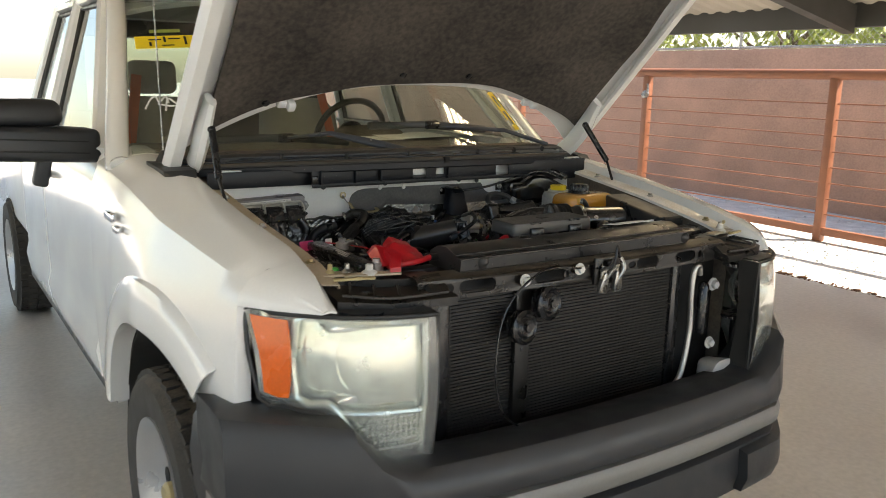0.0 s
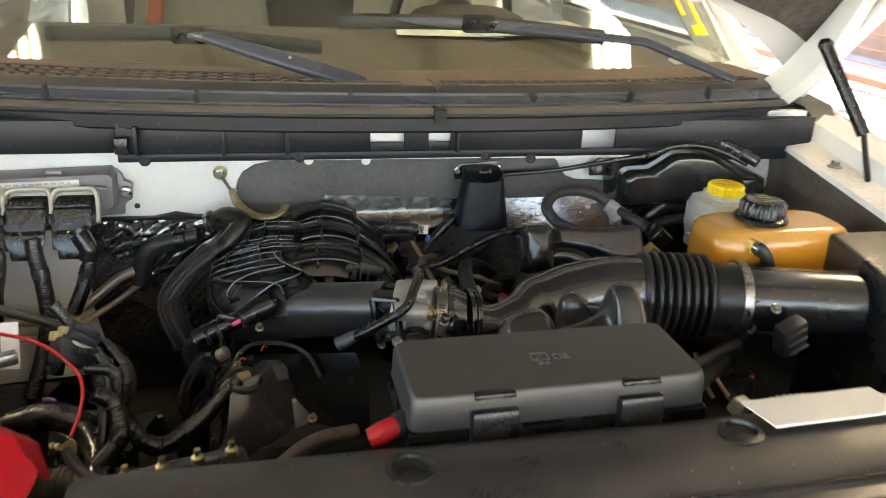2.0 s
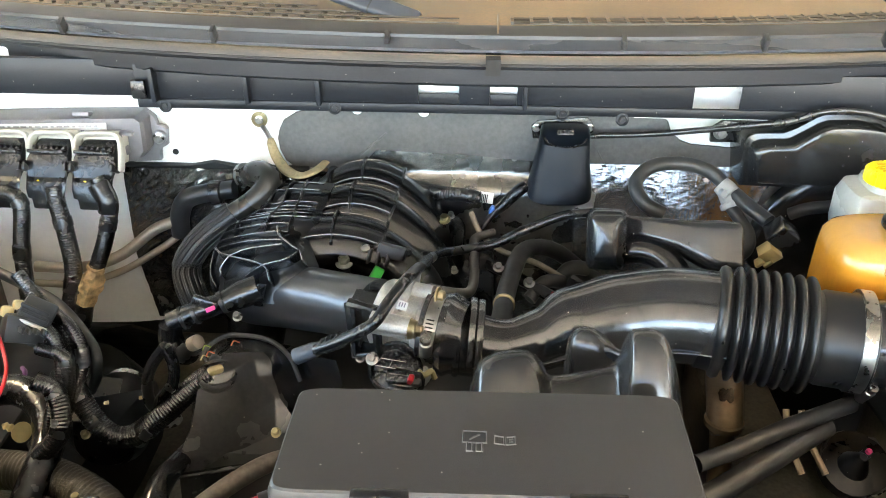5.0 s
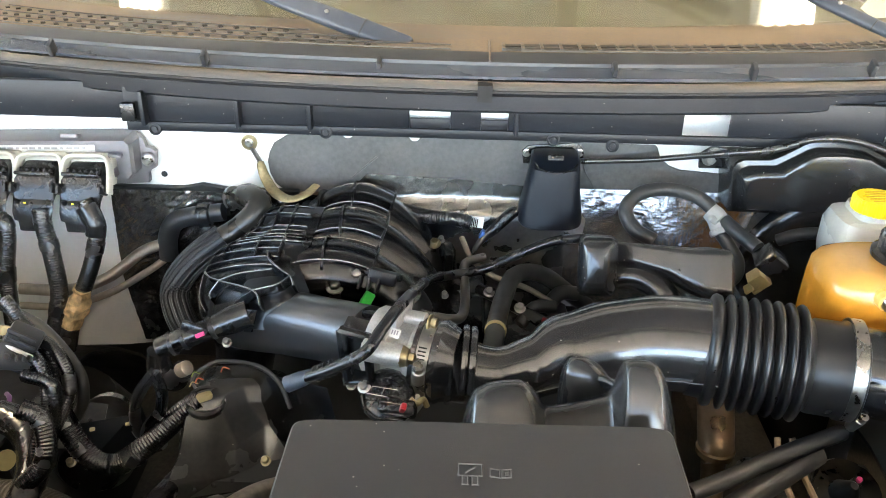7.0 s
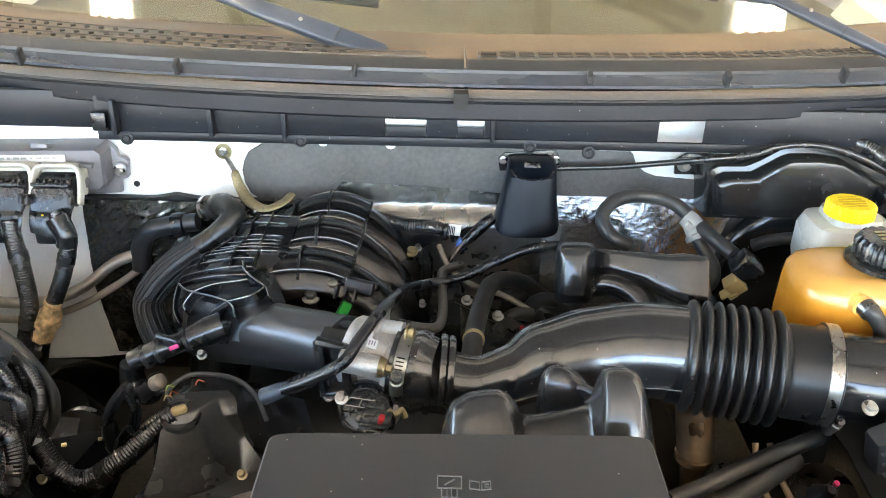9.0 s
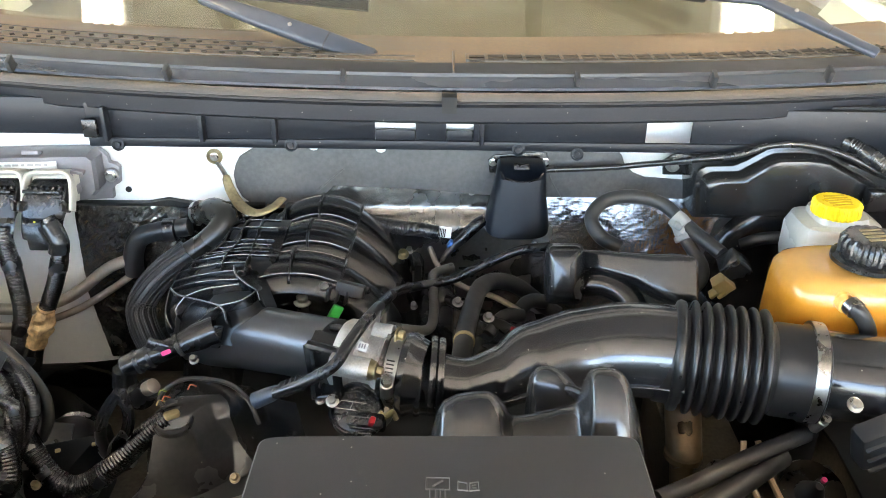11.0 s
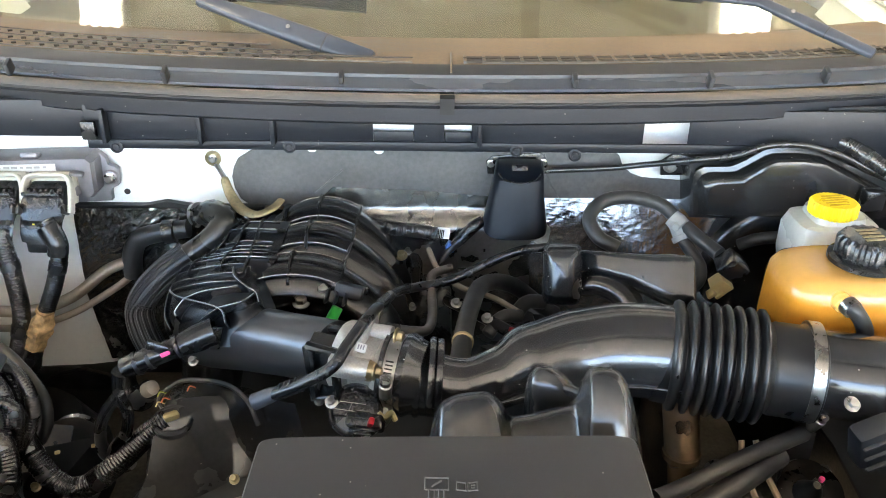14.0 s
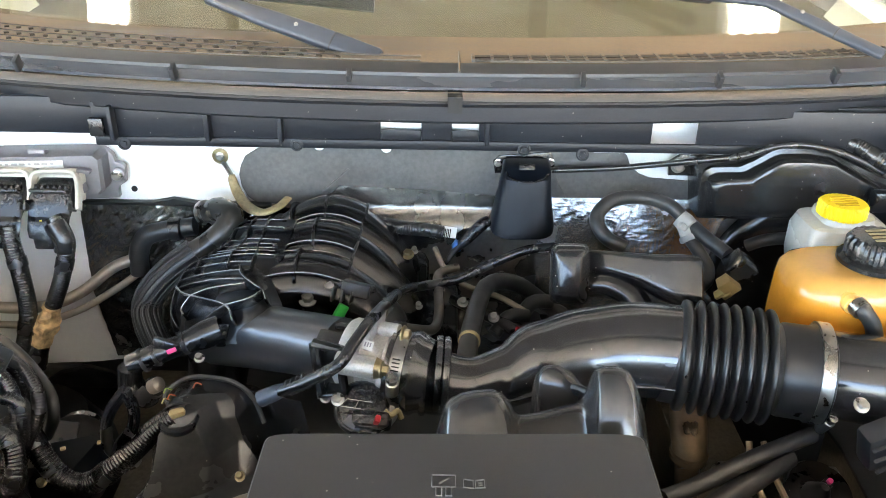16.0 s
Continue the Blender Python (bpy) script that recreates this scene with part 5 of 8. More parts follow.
part("latch_hook", tube([(0.11, 1.53, 1.02), (0.13, 1.52, 1.06), (0.125, 1.53, 1.09)], 0.006, 8), STEEL, latch)
solo("release_cable", tube([(-0.02, 1.53, 1.075), (-0.15, 1.535, 1.078), (-0.27, 1.52, 1.0), (-0.315, 1.50, 0.87), (-0.29, 1.50, 0.74), (-0.20, 1.53, 0.66)], 0.003, 8), BLACK, "thin black latch cable looping past the condenser", "cable")
solo("coolant_line", tube([(0.53, 1.585, 0.985), (0.515, 1.58, 1.015), (0.495, 1.58, 1.0), (0.49, 1.58, 0.93), (0.495, 1.58, 0.80), (0.455, 1.575, 0.66), (0.36, 1.57, 0.63), (0.22, 1.57, 0.615), (0.17, 1.575, 0.59)], 0.009, 10), PIPE_AL, "bent dull aluminium pipe beside the condenser", "pipe")
solo("receiver_drier", lathe([(0.016, 0), (0.017, 0.005), (0.017, 0.15), (0.01, 0.16)], (0.545, 1.58, 0.80)), BLACK, "black upright drier canister", "canister")
solo("ambient_duct", loft([superring((0.62, 1.56 + d, 0.655), (1, 0, 0), (0, 0, 1), 0.05 - 0.3 * d, 0.05 - 0.2 * d, 16) for d in (-0.03, 0.0, 0.05)]), GREYPL, "dull grey plastic lamp motor housing", "housing")
solo("label_card", box((0.10, 0.004, 0.035), (0.66, 1.50, 0.60), (-30, -8, 0)), PAPER, "pale label card tucked behind the bumper", "label")

# ---- battery ----
bat = thing("battery", (-0.62, 1.83, 0.9), "black car battery with red terminal cover and dirty clamps", "battery")
part("case", box((0.20, 0.31, 0.19), (-0.60, 1.84, 0.985), (0, 0, 0), 0.008), BLACK, bat)
part("case_top", box((0.188, 0.29, 0.014), (-0.60, 1.84, 1.085), (0, 0, 0), 0.004), BLACK, bat)
hd = part("hold_down", box((0.045, 0.31, 0.024), (-0.577, 1.84, 1.102), (0, 0, 0), 0.006), BLACK, bat)
for k in range(3):
    part("print_bar", box((0.004, 0.05 + 0.02 * k, 0.0008), (-0.588 + 0.009 * k, 1.80 + 0.02 * k, 1.1145)), GREYPL, hd)
part("label", box((0.022, 0.16, 0.001), (-0.538, 1.83, 1.0935)), TAN, bat, "stained tan label strip")
part("test_eye", lathe([(0.014, 0), (0.012, 0.005), (0, 0.006)], (-0.644, 1.735, 1.093)), GREEN, bat, "green battery test eye")
for x, y in ((-0.505, 1.97), (-0.545, 1.70)):
    c = part("terminal_clamp", lathe([(0.018, 0), (0.018, 0.018), (0.010, 0.02), (0.010, 0.03), (0, 0.032)], (x, y, 1.09)), ALLOY, bat)
    part("clamp_bolt", box((0.035, 0.014, 0.014), (x + 0.02, y, 1.105), (0, 0, 25), 0.003), STEEL, c)
rows = (
    ((-0.548, 1.70, 1.10), (-0.55, 1.735, 1.125), (-0.53, 1.775, 1.122), (-0.515, 1.79, 1.10)),
    ((-0.535, 1.675, 1.105), (-0.53, 1.73, 1.145), (-0.515, 1.78, 1.135), (-0.50, 1.80, 1.105)),
    ((-0.505, 1.665, 1.11), (-0.50, 1.725, 1.14), (-0.488, 1.775, 1.132), (-0.478, 1.80, 1.105)),
    ((-0.475, 1.668, 1.11), (-0.472, 1.735, 1.148), (-0.46, 1.79, 1.152), (-0.445, 1.825, 1.115)),
    ((-0.44, 1.678, 1.11), (-0.432, 1.73, 1.135), (-0.422, 1.77, 1.14), (-0.41, 1.80, 1.112)),
    ((-0.41, 1.69, 1.105), (-0.402, 1.72, 1.118), (-0.398, 1.745, 1.118), (-0.395, 1.765, 1.10)))
bm = loft([[Vector(p) for p in r] for r in rows], closed=False)
bmesh.ops.subdivide_edges(bm, edges=bm.edges[:], cuts=3, use_grid_fill=True)
for v in bm.verts:
    v.co.z += 0.005 * noise.noise(v.co * 45) + 0.002 * noise.noise(v.co * 120)
    v.co.y += 0.003 * noise.noise(v.co * 60 + Vector((9, 0, 0)))
cover = part("terminal_cover", thicken(bm, 0.003), RED, bat, "crumpled red plastic terminal cover", angle=24)
part("cover_leg", loft([[(-0.54, 1.635, 1.092), (-0.512, 1.632, 1.092), (-0.512, 1.635, 1.108), (-0.54, 1.638, 1.108)], [(-0.525, 1.67, 1.095), (-0.49, 1.67, 1.095), (-0.492, 1.67, 1.132), (-0.522, 1.67, 1.132)], [(-0.52, 1.71, 1.10), (-0.49, 1.71, 1.10), (-0.492, 1.71, 1.138), (-0.518, 1.71, 1.138)]]), RED, cover)
solo("positive_cable", tube([(-0.492, 1.672, 1.105), (-0.44, 1.675, 1.108), (-0.385, 1.70, 1.108)], 0.008, 10), RED, "red positive battery cable", "cable")
solo("cable_sleeve", tube([(-0.392, 1.697, 1.108), (-0.33, 1.715, 1.10), (-0.26, 1.74, 1.07)], 0.010, 10), RUBBER, "black sleeve on the battery cable", "cable")
solo("battery_tray", span((-0.72, 1.66, 0.85), (-0.49, 2.0, 0.888), 0.01), MATTE, "black plastic battery tray", "tray")
solo("warning_tag", box((0.045, 0.004, 0.05), (-0.585, 2.02, 1.085), (-20, 0, 10), 0.001), PINK, "pink plastic tag on a battery cable", "tag")
solo("white_tag", box((0.02, 0.003, 0.055), (-0.50, 2.06, 1.075), (-20, 0, 0), 0.0005), PAPER, "white paper tag on a cable", "tag")

# ---- fuse box ----
fuse = thing("fuse_box", (0.065, 1.80, 1.05), "black fuse box with a grained lid and two latches", "fuse box")
lid = part("lid", loft([[Vector((0.066 + a * x, 1.8005 + b * y + 0.022 * x * a, z)) for x, y in
      [(math.copysign(abs(math.cos(t)) ** 0.12, math.cos(t)), math.copysign(abs(math.sin(t)) ** 0.12, math.sin(t))) for t in np.linspace(0, 2 * math.pi, 40, endpoint=False)]]
      for a, b, z in ((0.1505, 0.058, 1.128), (0.1495, 0.057, 1.155), (0.1475, 0.0555, 1.161), (0.146, 0.054, 1.1625))]), LID, fuse, "grained black lid", angle=30)
part("base", loft([[Vector((0.066 + a * x, 1.8005 + b * y + 0.022 * x * a, z)) for x, y in ((-1, -1), (1, -1), (1, 1), (-1, 1))] for a, b, z in ((0.13, 0.05, 1.02), (0.145, 0.056, 1.10), (0.151, 0.060, 1.103), (0.151, 0.060, 1.126))]), BLACK, fuse)
for x in (-0.005, 0.142):
    l = part("latch", box((0.046, 0.013, 0.035), (x, 1.7385 + 0.022 * (x - 0.066), 1.13), (-6, 0, 1.2), 0.003), BLACK, fuse)
    part("latch_lip", box((0.04, 0.010, 0.005), (x, 1.745 + 0.022 * (x - 0.066), 1.1605), (0, 0, 1.2), 0.0015), BLACK, l)
MARK = surf("pale_raised_mark", (0.085, 0.082, 0.078), 0.45)
# embossed marks on the lid, in a paler tone than its plastic
def line_mark(pts):
    return tube([(a, b, 1.1628) for a, b in pts], 0.0007, 5, 1)


fx, fy = 0.049, 1.796
part("embossed_mark", line_mark([(fx, fy), (fx + 0.017, fy), (fx + 0.017, fy + 0.012), (fx, fy + 0.012), (fx, fy)]), MARK, lid)
part("embossed_mark", line_mark([(fx + 0.003, fy), (fx + 0.003, fy - 0.009), (fx + 0.007, fy - 0.009), (fx + 0.007, fy)]), MARK, lid)
part("embossed_mark", line_mark([(fx + 0.010, fy), (fx + 0.010, fy - 0.009), (fx + 0.014, fy - 0.009), (fx + 0.014, fy)]), MARK, lid)
part("embossed_mark", line_mark([(fx + 0.005, fy + 0.003), (fx + 0.009, fy + 0.007), (fx + 0.007, fy + 0.005), (fx + 0.012, fy + 0.009)]), MARK, lid)
bx = fx + 0.023
part("embossed_mark", line_mark([(bx, fy), (bx, fy + 0.008), (bx + 0.0068, fy + 0.0068), (bx + 0.0068, fy - 0.001), (bx, fy)]), MARK, lid)
part("embossed_mark", line_mark([(bx + 0.0084, fy - 0.001), (bx + 0.0084, fy + 0.0068), (bx + 0.015, fy + 0.008), (bx + 0.015, fy), (bx + 0.0084, fy - 0.001)]), MARK, lid)
for k in range(2):
    part("embossed_mark", line_mark([(bx + 0.0105, fy + 0.002 + 0.0025 * k), (bx + 0.0132, fy + 0.0025 + 0.0025 * k)]), MARK, lid)

# ---- air intake ----
duct = thing("air_intake", (0.3, 2.05, 1.0), "glossy black air intake duct with ribbed bellows", "intake duct")
D = [(0.018, 2.046, 1.081), (0.051, 2.046, 1.070), (0.090, 2.048, 1.067), (0.124, 2.053, 1.075), (0.159, 2.066, 1.085), (0.208, 2.079, 1.088), (0.258, 2.081, 1.092), (0.308, 2.076, 1.091)]
DR = [0.0395, 0.0335, 0.0292, 0.0322, 0.0415, 0.0478, 0.0502, 0.0505]
part("duct_body", tube(D, DR, 48, 12), DUCT, duct, angle=70)
part("duct_seam", strip([Vector(p) + Vector((0, -r * 0.97, -r * 0.24)) for p, r in zip(D[2:], DR[2:])], (0, -1, -0.25), 0.0028, 0.0024, 6), DUCT, duct)
for h, r in ((0.004, 0.0425), (0.018, 0.0415), (0.026, 0.040)):
    part("collar_ring", lathe([(r - 0.005, -0.004), (r - 0.001, -0.003), (r, 0.0), (r - 0.001, 0.003), (r - 0.005, 0.004)], Vector(D[0]) + Vector((h + 0.014, 0, -0.001)), (1, -0.02, -0.06), 44), DUCT, duct)
A, B = Vector(D[-1]), Vector((0.400, 2.056, 1.090))
ax = (B - A).normalized()
L = (B - A).length
prof = [(0.046, -0.024), (0.0515, -0.020), (0.0525, -0.006), (0.058, -0.004), (0.0595, -0.001), (0.058, 0.004), (0.051, 0.006)]
N = 7
for k in range(N):
    s0 = 0.008 + (L - 0.012) * k / N
    w = (L - 0.012) / N
    prof += [(0.0500, s0), (0.0508, s0 + w * 0.07), (0.0545, s0 + w * 0.13), (0.0580, s0 + w * 0.22), (0.0600, s0 + w * 0.34), (0.0606, s0 + w * 0.48), (0.0600, s0 + w * 0.62), (0.0580, s0 + w * 0.74), (0.0545, s0 + w * 0.83), (0.0508, s0 + w * 0.90)]
prof += [(0.047, L), (0.049, L + 0.004), (0.049, L + 0.03), (0.051, L + 0.032), (0.051, L + 0.048), (0.046, L + 0.05)]
part("bellows", lathe(prof, A + Vector((0, 0, -0.002)), ax, 64), BELLOWS, duct, "ribbed rubber bellows", angle=60)
C = A + ax * (L + 0.04)
part("hose_clamp", lathe([(0.0515, -0.006), (0.0525, -0.006), (0.0525, 0.006), (0.0515, 0.006)], C, ax, 44), STEEL, duct, "steel worm-drive hose clamp")
q = C + Vector((0.004, -0.036, -0.038))
part("clamp_screw", lathe([(0.006, -0.012), (0.006, 0.008), (0.0045, 0.009), (0.0045, 0.016)], q, (0.1, -0.5, 0.85), 10), STEEL, duct)
E1 = A + ax * (L + 0.045)
MAF = [E1, E1 + ax * 0.07, E1 + ax * 0.16]
part("sensor_tube", tube(MAF, 0.0455, 32, 4), MOULD, duct, angle=60)
part("sensor_body", box((0.042, 0.024, 0.05), (0.473, 1.963, 1.070), (10, -20, 10), 0.006), COWL_DARK, duct)
for k in range(3):
    part("sensor_rib", box((0.03, 0.004, 0.003), Vector((0.461, 1.949, 1.085)) + Vector((0.004 * k, -0.014, 0.004 - 0.012 * k)), (10, -20, 10), 0.001), COWL_DARK, duct)
bolt((0.445, 1.967, 1.110), (0, -0.6, 0.8), duct, 0.005)
abox = thing("air_filter_box", (0.66, 1.95, 1.0), "black air filter box with a sloping lid", "filter box")
secs = []
for y, z, x0, x1 in ((2.10, 1.158, 0.61, 0.70), (2.09, 1.163, 0.605, 0.705), (1.95, 1.14, 0.605, 0.715), (1.85, 1.121, 0.61, 0.72), (1.835, 1.118, 0.61, 0.72), (1.83, 1.112, 0.612, 0.718)):
    secs.append(superring(((x0 + x1) / 2, y, z - 0.06), (1, 0, 0), (0, 0, 1), (x1 - x0) / 2, 0.06, 28, 14))
part("lid", loft(secs), DUSTY, abox, "sloping lid", angle=30)
part("base", span((0.60, 1.825, 0.80), (0.72, 2.10, 1.06), 0.012), BLACK, abox)
part("snorkel", box((0.16, 0.09, 0.05), (0.67, 1.76, 1.07), (0, 0, 10), 0.01), BLACK, abox)
part("label", box((0.03, 0.002, 0.022), (0.550, 1.822, 1.107)), GREYPL, abox)

# resonator behind the duct
res = thing("intake_resonator", (0.28, 2.2, 1.0), "glossy black two-branch intake resonator", "resonator")
part("resonator_block", loft([superring(c, (1, 0, 0), (0, 0.35, 0.94), a, b, 40, 6) for c, a, b in (((0.221, 2.300, 1.068), 0.020, 0.030), ((0.219, 2.290, 1.071), 0.0245, 0.037), ((0.209, 2.235, 1.098), 0.0245, 0.038), ((0.207, 2.222, 1.104), 0.0225, 0.035), ((0.205, 2.213, 1.108), 0.017, 0.029), ((0.204, 2.209, 1.111), 0.008, 0.018))]), MOULD, res, angle=70)
part("upper_branch", loft([superring(c, (0.0, 0.55, 0.83), (0, -0.83, 0.55), a, b, 40, 5) for c, a, b in (((0.231, 2.260, 1.105), 0.012, 0.016), ((0.258, 2.250, 1.106), 0.014, 0.018), ((0.289, 2.235, 1.107), 0.018, 0.02), ((0.315, 2.215, 1.107), 0.026, 0.022), ((0.329, 2.205, 1.109), 0.030, 0.022), ((0.351, 2.195, 1.112), 0.030, 0.022), ((0.356, 2.195, 1.112), 0.025, 0.018))]), MOULD, res, angle=70)
part("lower_branch", tube([(0.231, 2.245, 1.077), (0.258, 2.235, 1.084), (0.279, 2.220, 1.081), (0.291, 2.205, 1.071), (0.294, 2.190, 1.061)], 0.0165, 20), MOULD, res, angle=70)

# saddle-shaped moulding in front of the duct
sad = thing("intake_silencer", (0.17, 1.94, 1.0), "black moulded saddle-shaped silencer beside the fuse box", "silencer")
SADDLE = [(0.048, 1.915, 1.087), (0.050, 1.915, 1.110), (0.058, 1.915, 1.140), (0.067, 1.915, 1.149), (0.076, 1.915, 1.153), (0.096, 1.915, 1.156), (0.106, 1.915, 1.152), (0.114, 1.915, 1.143), (0.121, 1.915, 1.131), (0.134, 1.915, 1.131), (0.153, 1.915, 1.137), (0.172, 1.915, 1.144), (0.179, 1.915, 1.155), (0.183, 1.915, 1.172), (0.187, 1.915, 1.180), (0.197, 1.915, 1.182), (0.209, 1.915, 1.180), (0.218, 1.915, 1.169), (0.227, 1.915, 1.144), (0.234, 1.915, 1.116)]
crest = smooth_line(SADDLE, 4)
secs = []
for p in crest:
    x, zt = p.x, p.z
    secs.append([(x, y, z) for y, z in ((1.862, 1.0), (1.866, 0.3 * zt + 0.745), (1.872, 0.45 * zt + 0.592), (1.884, 0.8 * zt + 0.2085), (1.894, zt - 0.013), (1.901, zt - 0.0055), (1.909, zt - 0.0015), (1.916, zt), (1.924, zt - 0.002), (1.930, zt - 0.007), (1.934, zt - 0.016), (1.938, 1.0))])
part("silencer_body", loft(secs), SATIN, sad, angle=60)
part("silencer_neck", loft([superring((x, 1.958, z), (1, 0, 0), (0, 1, 0), a, b, 28, 2.6) for x, z, a, b in ((0.166, 1.06, 0.030, 0.020), (0.164, 1.108, 0.027, 0.018), (0.161, 1.130, 0.0235, 0.016), (0.157, 1.143, 0.0175, 0.013), (0.154, 1.151, 0.010, 0.008), (0.153, 1.154, 0.004, 0.003))]), SATIN, sad, angle=70)
part("silencer_web", strip([(0.160, 1.955, 1.128), (0.172, 1.950, 1.134), (0.188, 1.935, 1.136), (0.200, 1.922, 1.138)], (0, -0.2, 0.98), 0.010, 0.008, 5), SATIN, sad, angle=70)

# ---- engine ----
eng = thing("engine", (-0.1, 2.25, 0.7), "black plastic-topped petrol engine", "engine")
part("block", span((-0.28, 2.02, 0.55), (0.20, 2.52, 0.93), 0.03), MATTE, eng)
# runners arching over the top
ARCH = ((-0.295, -0.06, -0.11), (-0.285, -0.045, -0.055), (-0.25, -0.02, -0.015), (-0.175, 0.0, 0.003), (-0.10, 0.0, -0.003), (-0.045, -0.01, -0.035), (-0.012, -0.02, -0.09), (-0.004, -0.025, -0.14))
RUNNERS = ((2.315, 1.024, 0.0405), (2.392, 1.032, 0.0423), (2.468, 1.037, 0.0432))


def closer(p):
    return Vector((0.055, 1.355, 1.582)).lerp(Vector(p), 0.94)


LINES = []


def arch_normal(line, i):
    d = (line[min(i + 1, len(line) - 1)] - line[max(i - 1, 0)]).normalized()
    return Vector((-d.z, 0, d.x)).normalized()


for (yy, zz, rr), d in zip(RUNNERS, (0.045, 0.08, 0.10)):
    pts = [closer((x + d * w, yy + dy, zz + dz)) for (x, dy, dz), w in zip(ARCH, (1, 1, 0.85, 0.45, 0.1, 0, 0, 0))]
    line = smooth_line(pts, 8)
    LINES.append(line)
    run = part("intake_runner", tube(pts, [rr * 0.9, rr, rr, rr, rr * 0.97, rr * 0.94, rr * 0.9, rr * 0.8], 28, 8), GLOSSY, eng, angle=60)
    # raised shell over the crown, ending in a step
    secs = []
    for i in range(8, 34):
        n = arch_normal(line, i)
        arc = [math.radians(20 + 140 * k / 14) for k in range(15)]
        secs.append([line[i] + Vector((0, math.cos(a), 0)) * (rr + 0.0035) + n * math.sin(a) * (rr + 0.0035) for a in arc]
                    + [line[i] + Vector((0, math.cos(a), 0)) * (rr - 0.004) + n * math.sin(a) * (rr - 0.004) for a in arc[::-1]])
    part("runner_shell", loft(secs), GLOSSY, run, angle=50)
    for f in (-0.70, 0.70):
        rib, outs = [], []
        for i in (9, 12, 15, 18, 21, 24, 27, 30, 33):
            n = arch_normal(line, i)
            rib.append(line[i] + Vector((0, f * rr, 0)) + n * (rr + 0.001) * math.sqrt(1 - f * f))
            outs.append(Vector((0, 0.35 * f, 0)) + n)
        part("rib", strip(rib, outs, 0.0085, 0.0026, 4), SHEEN, run, angle=70)
    for f in (-0.30, 0.30):
        rib = [line[i] + Vector((0, f * rr, 0)) + arch_normal(line, i) * (rr + 0.0033) * math.sqrt(1 - f * f) for i in (27, 29, 31, 33)]
        part("rib", strip(rib, (0, 0, 1), 0.0016, 0.0016, 4), GLOSSY, run, angle=25)
for i in (12, 17, 20, 26, 33):
    fin, outs = [], []
    for line, (yy, zz, rr) in zip(LINES, RUNNERS):
        n = arch_normal(line, i)
        for k in range(7):
            a = math.pi * (0.82 - 0.107 * k)
            o = Vector((0, math.cos(a), 0)) + n * math.sin(a)
            fin.append(line[i] + o * (rr + 0.002))
            outs.append(n + Vector((0, 0.3 * math.cos(a), 0)))
    part("fin", strip(fin, outs, 0.0075, 0.0036, 2), GLOSSY, eng, angle=70)
# bell of the plenum, flaring from the throat and turning up into the runners; each row runs from its outer edge inwards
BELL = (((-0.255, 2.175, 1.034), (-0.216, 2.145, 1.048), (-0.176, 2.12, 1.064)), ((-0.275, 2.2, 1.048), (-0.223, 2.17, 1.074), (-0.158, 2.135, 1.099)), ((-0.28, 2.225, 1.058), (-0.23, 2.2, 1.087), (-0.174, 2.185, 1.098)),
        ((-0.28, 2.255, 1.065), (-0.23, 2.23, 1.092), (-0.187, 2.218, 1.104)), ((-0.274, 2.285, 1.073), (-0.231, 2.262, 1.097), (-0.188, 2.25, 1.109)), ((-0.256, 2.305, 1.077), (-0.224, 2.29, 1.092), (-0.192, 2.28, 1.103)),
        ((-0.238, 2.32, 1.088), (-0.212, 2.305, 1.099), (-0.189, 2.295, 1.108)), ((-0.23, 2.34, 1.097), (-0.21, 2.328, 1.108), (-0.187, 2.315, 1.116)), ((-0.22, 2.365, 1.098), (-0.205, 2.357, 1.106), (-0.188, 2.35, 1.113)))
bell_rows = []
for k, (a, b, c) in enumerate(BELL):
    a, b, c = Vector(a), Vector(b), Vector(c)
    bell_rows.append(smooth_line([a + Vector((0.012, 0.012, -0.075)), a + Vector((-0.004, 0.006, -0.028)), a, b, c, c + (Vector((0.042, 0.003, -0.003)) if k > 3 else Vector((0.03, 0.012, -0.012)))], 4))
bell_cols = [smooth_line([row[i] for row in bell_rows], 4) for i in range(len(bell_rows[0]))]


def on_bell(k, i):
    return bell_cols[i][k]


skin = part("plenum_bell", thicken(loft([[on_bell(k, i) for i in range(21)] for k in range(33)], closed=False), 0.003), SKIN, eng, "ribbed black plenum bell", angle=70)
OUT = Vector((-0.22, -0.42, 0.88))
for k, first, last in ((10, 7, 16), (12, 7, 17), (14, 7, 17), (16, 5, 19), (18, 7, 19), (20, 6, 19), (22, 8, 19), (24, 7, 19), (28, 7, 19), (31, 7, 19)):
    part("rib", strip([on_bell(k, i) - OUT * 0.001 for i in range(first, last + 1)], OUT, 0.0052, 0.0021, 2), SHEEN, skin, angle=70)
for i, first, last in ((10, 13, 32), (14, 12, 32), (17, 12, 32)):
    part("fin", strip([on_bell(k, i) - OUT * 0.001 for k in range(first, last + 1)], OUT, 0.0068, 0.0026, 2), GLOSSY, skin, angle=70)
part("rib", strip([on_bell(k, 8) - OUT * 0.001 for k in range(2, 17)], OUT, 0.0052, 0.0022, 2), SHEEN, skin, angle=70)
throat = part("throat", tube([(-0.240, 2.218, 1.018), (-0.200, 2.186, 1.036), (-0.150, 2.146, 1.057), (-0.100, 2.108, 1.075), (-0.049, 2.070, 1.092)], [0.042, 0.040, 0.0375, 0.0355, 0.0345], 40, 10), THROAT, eng, "satin black throat leading to the throttle", angle=70)
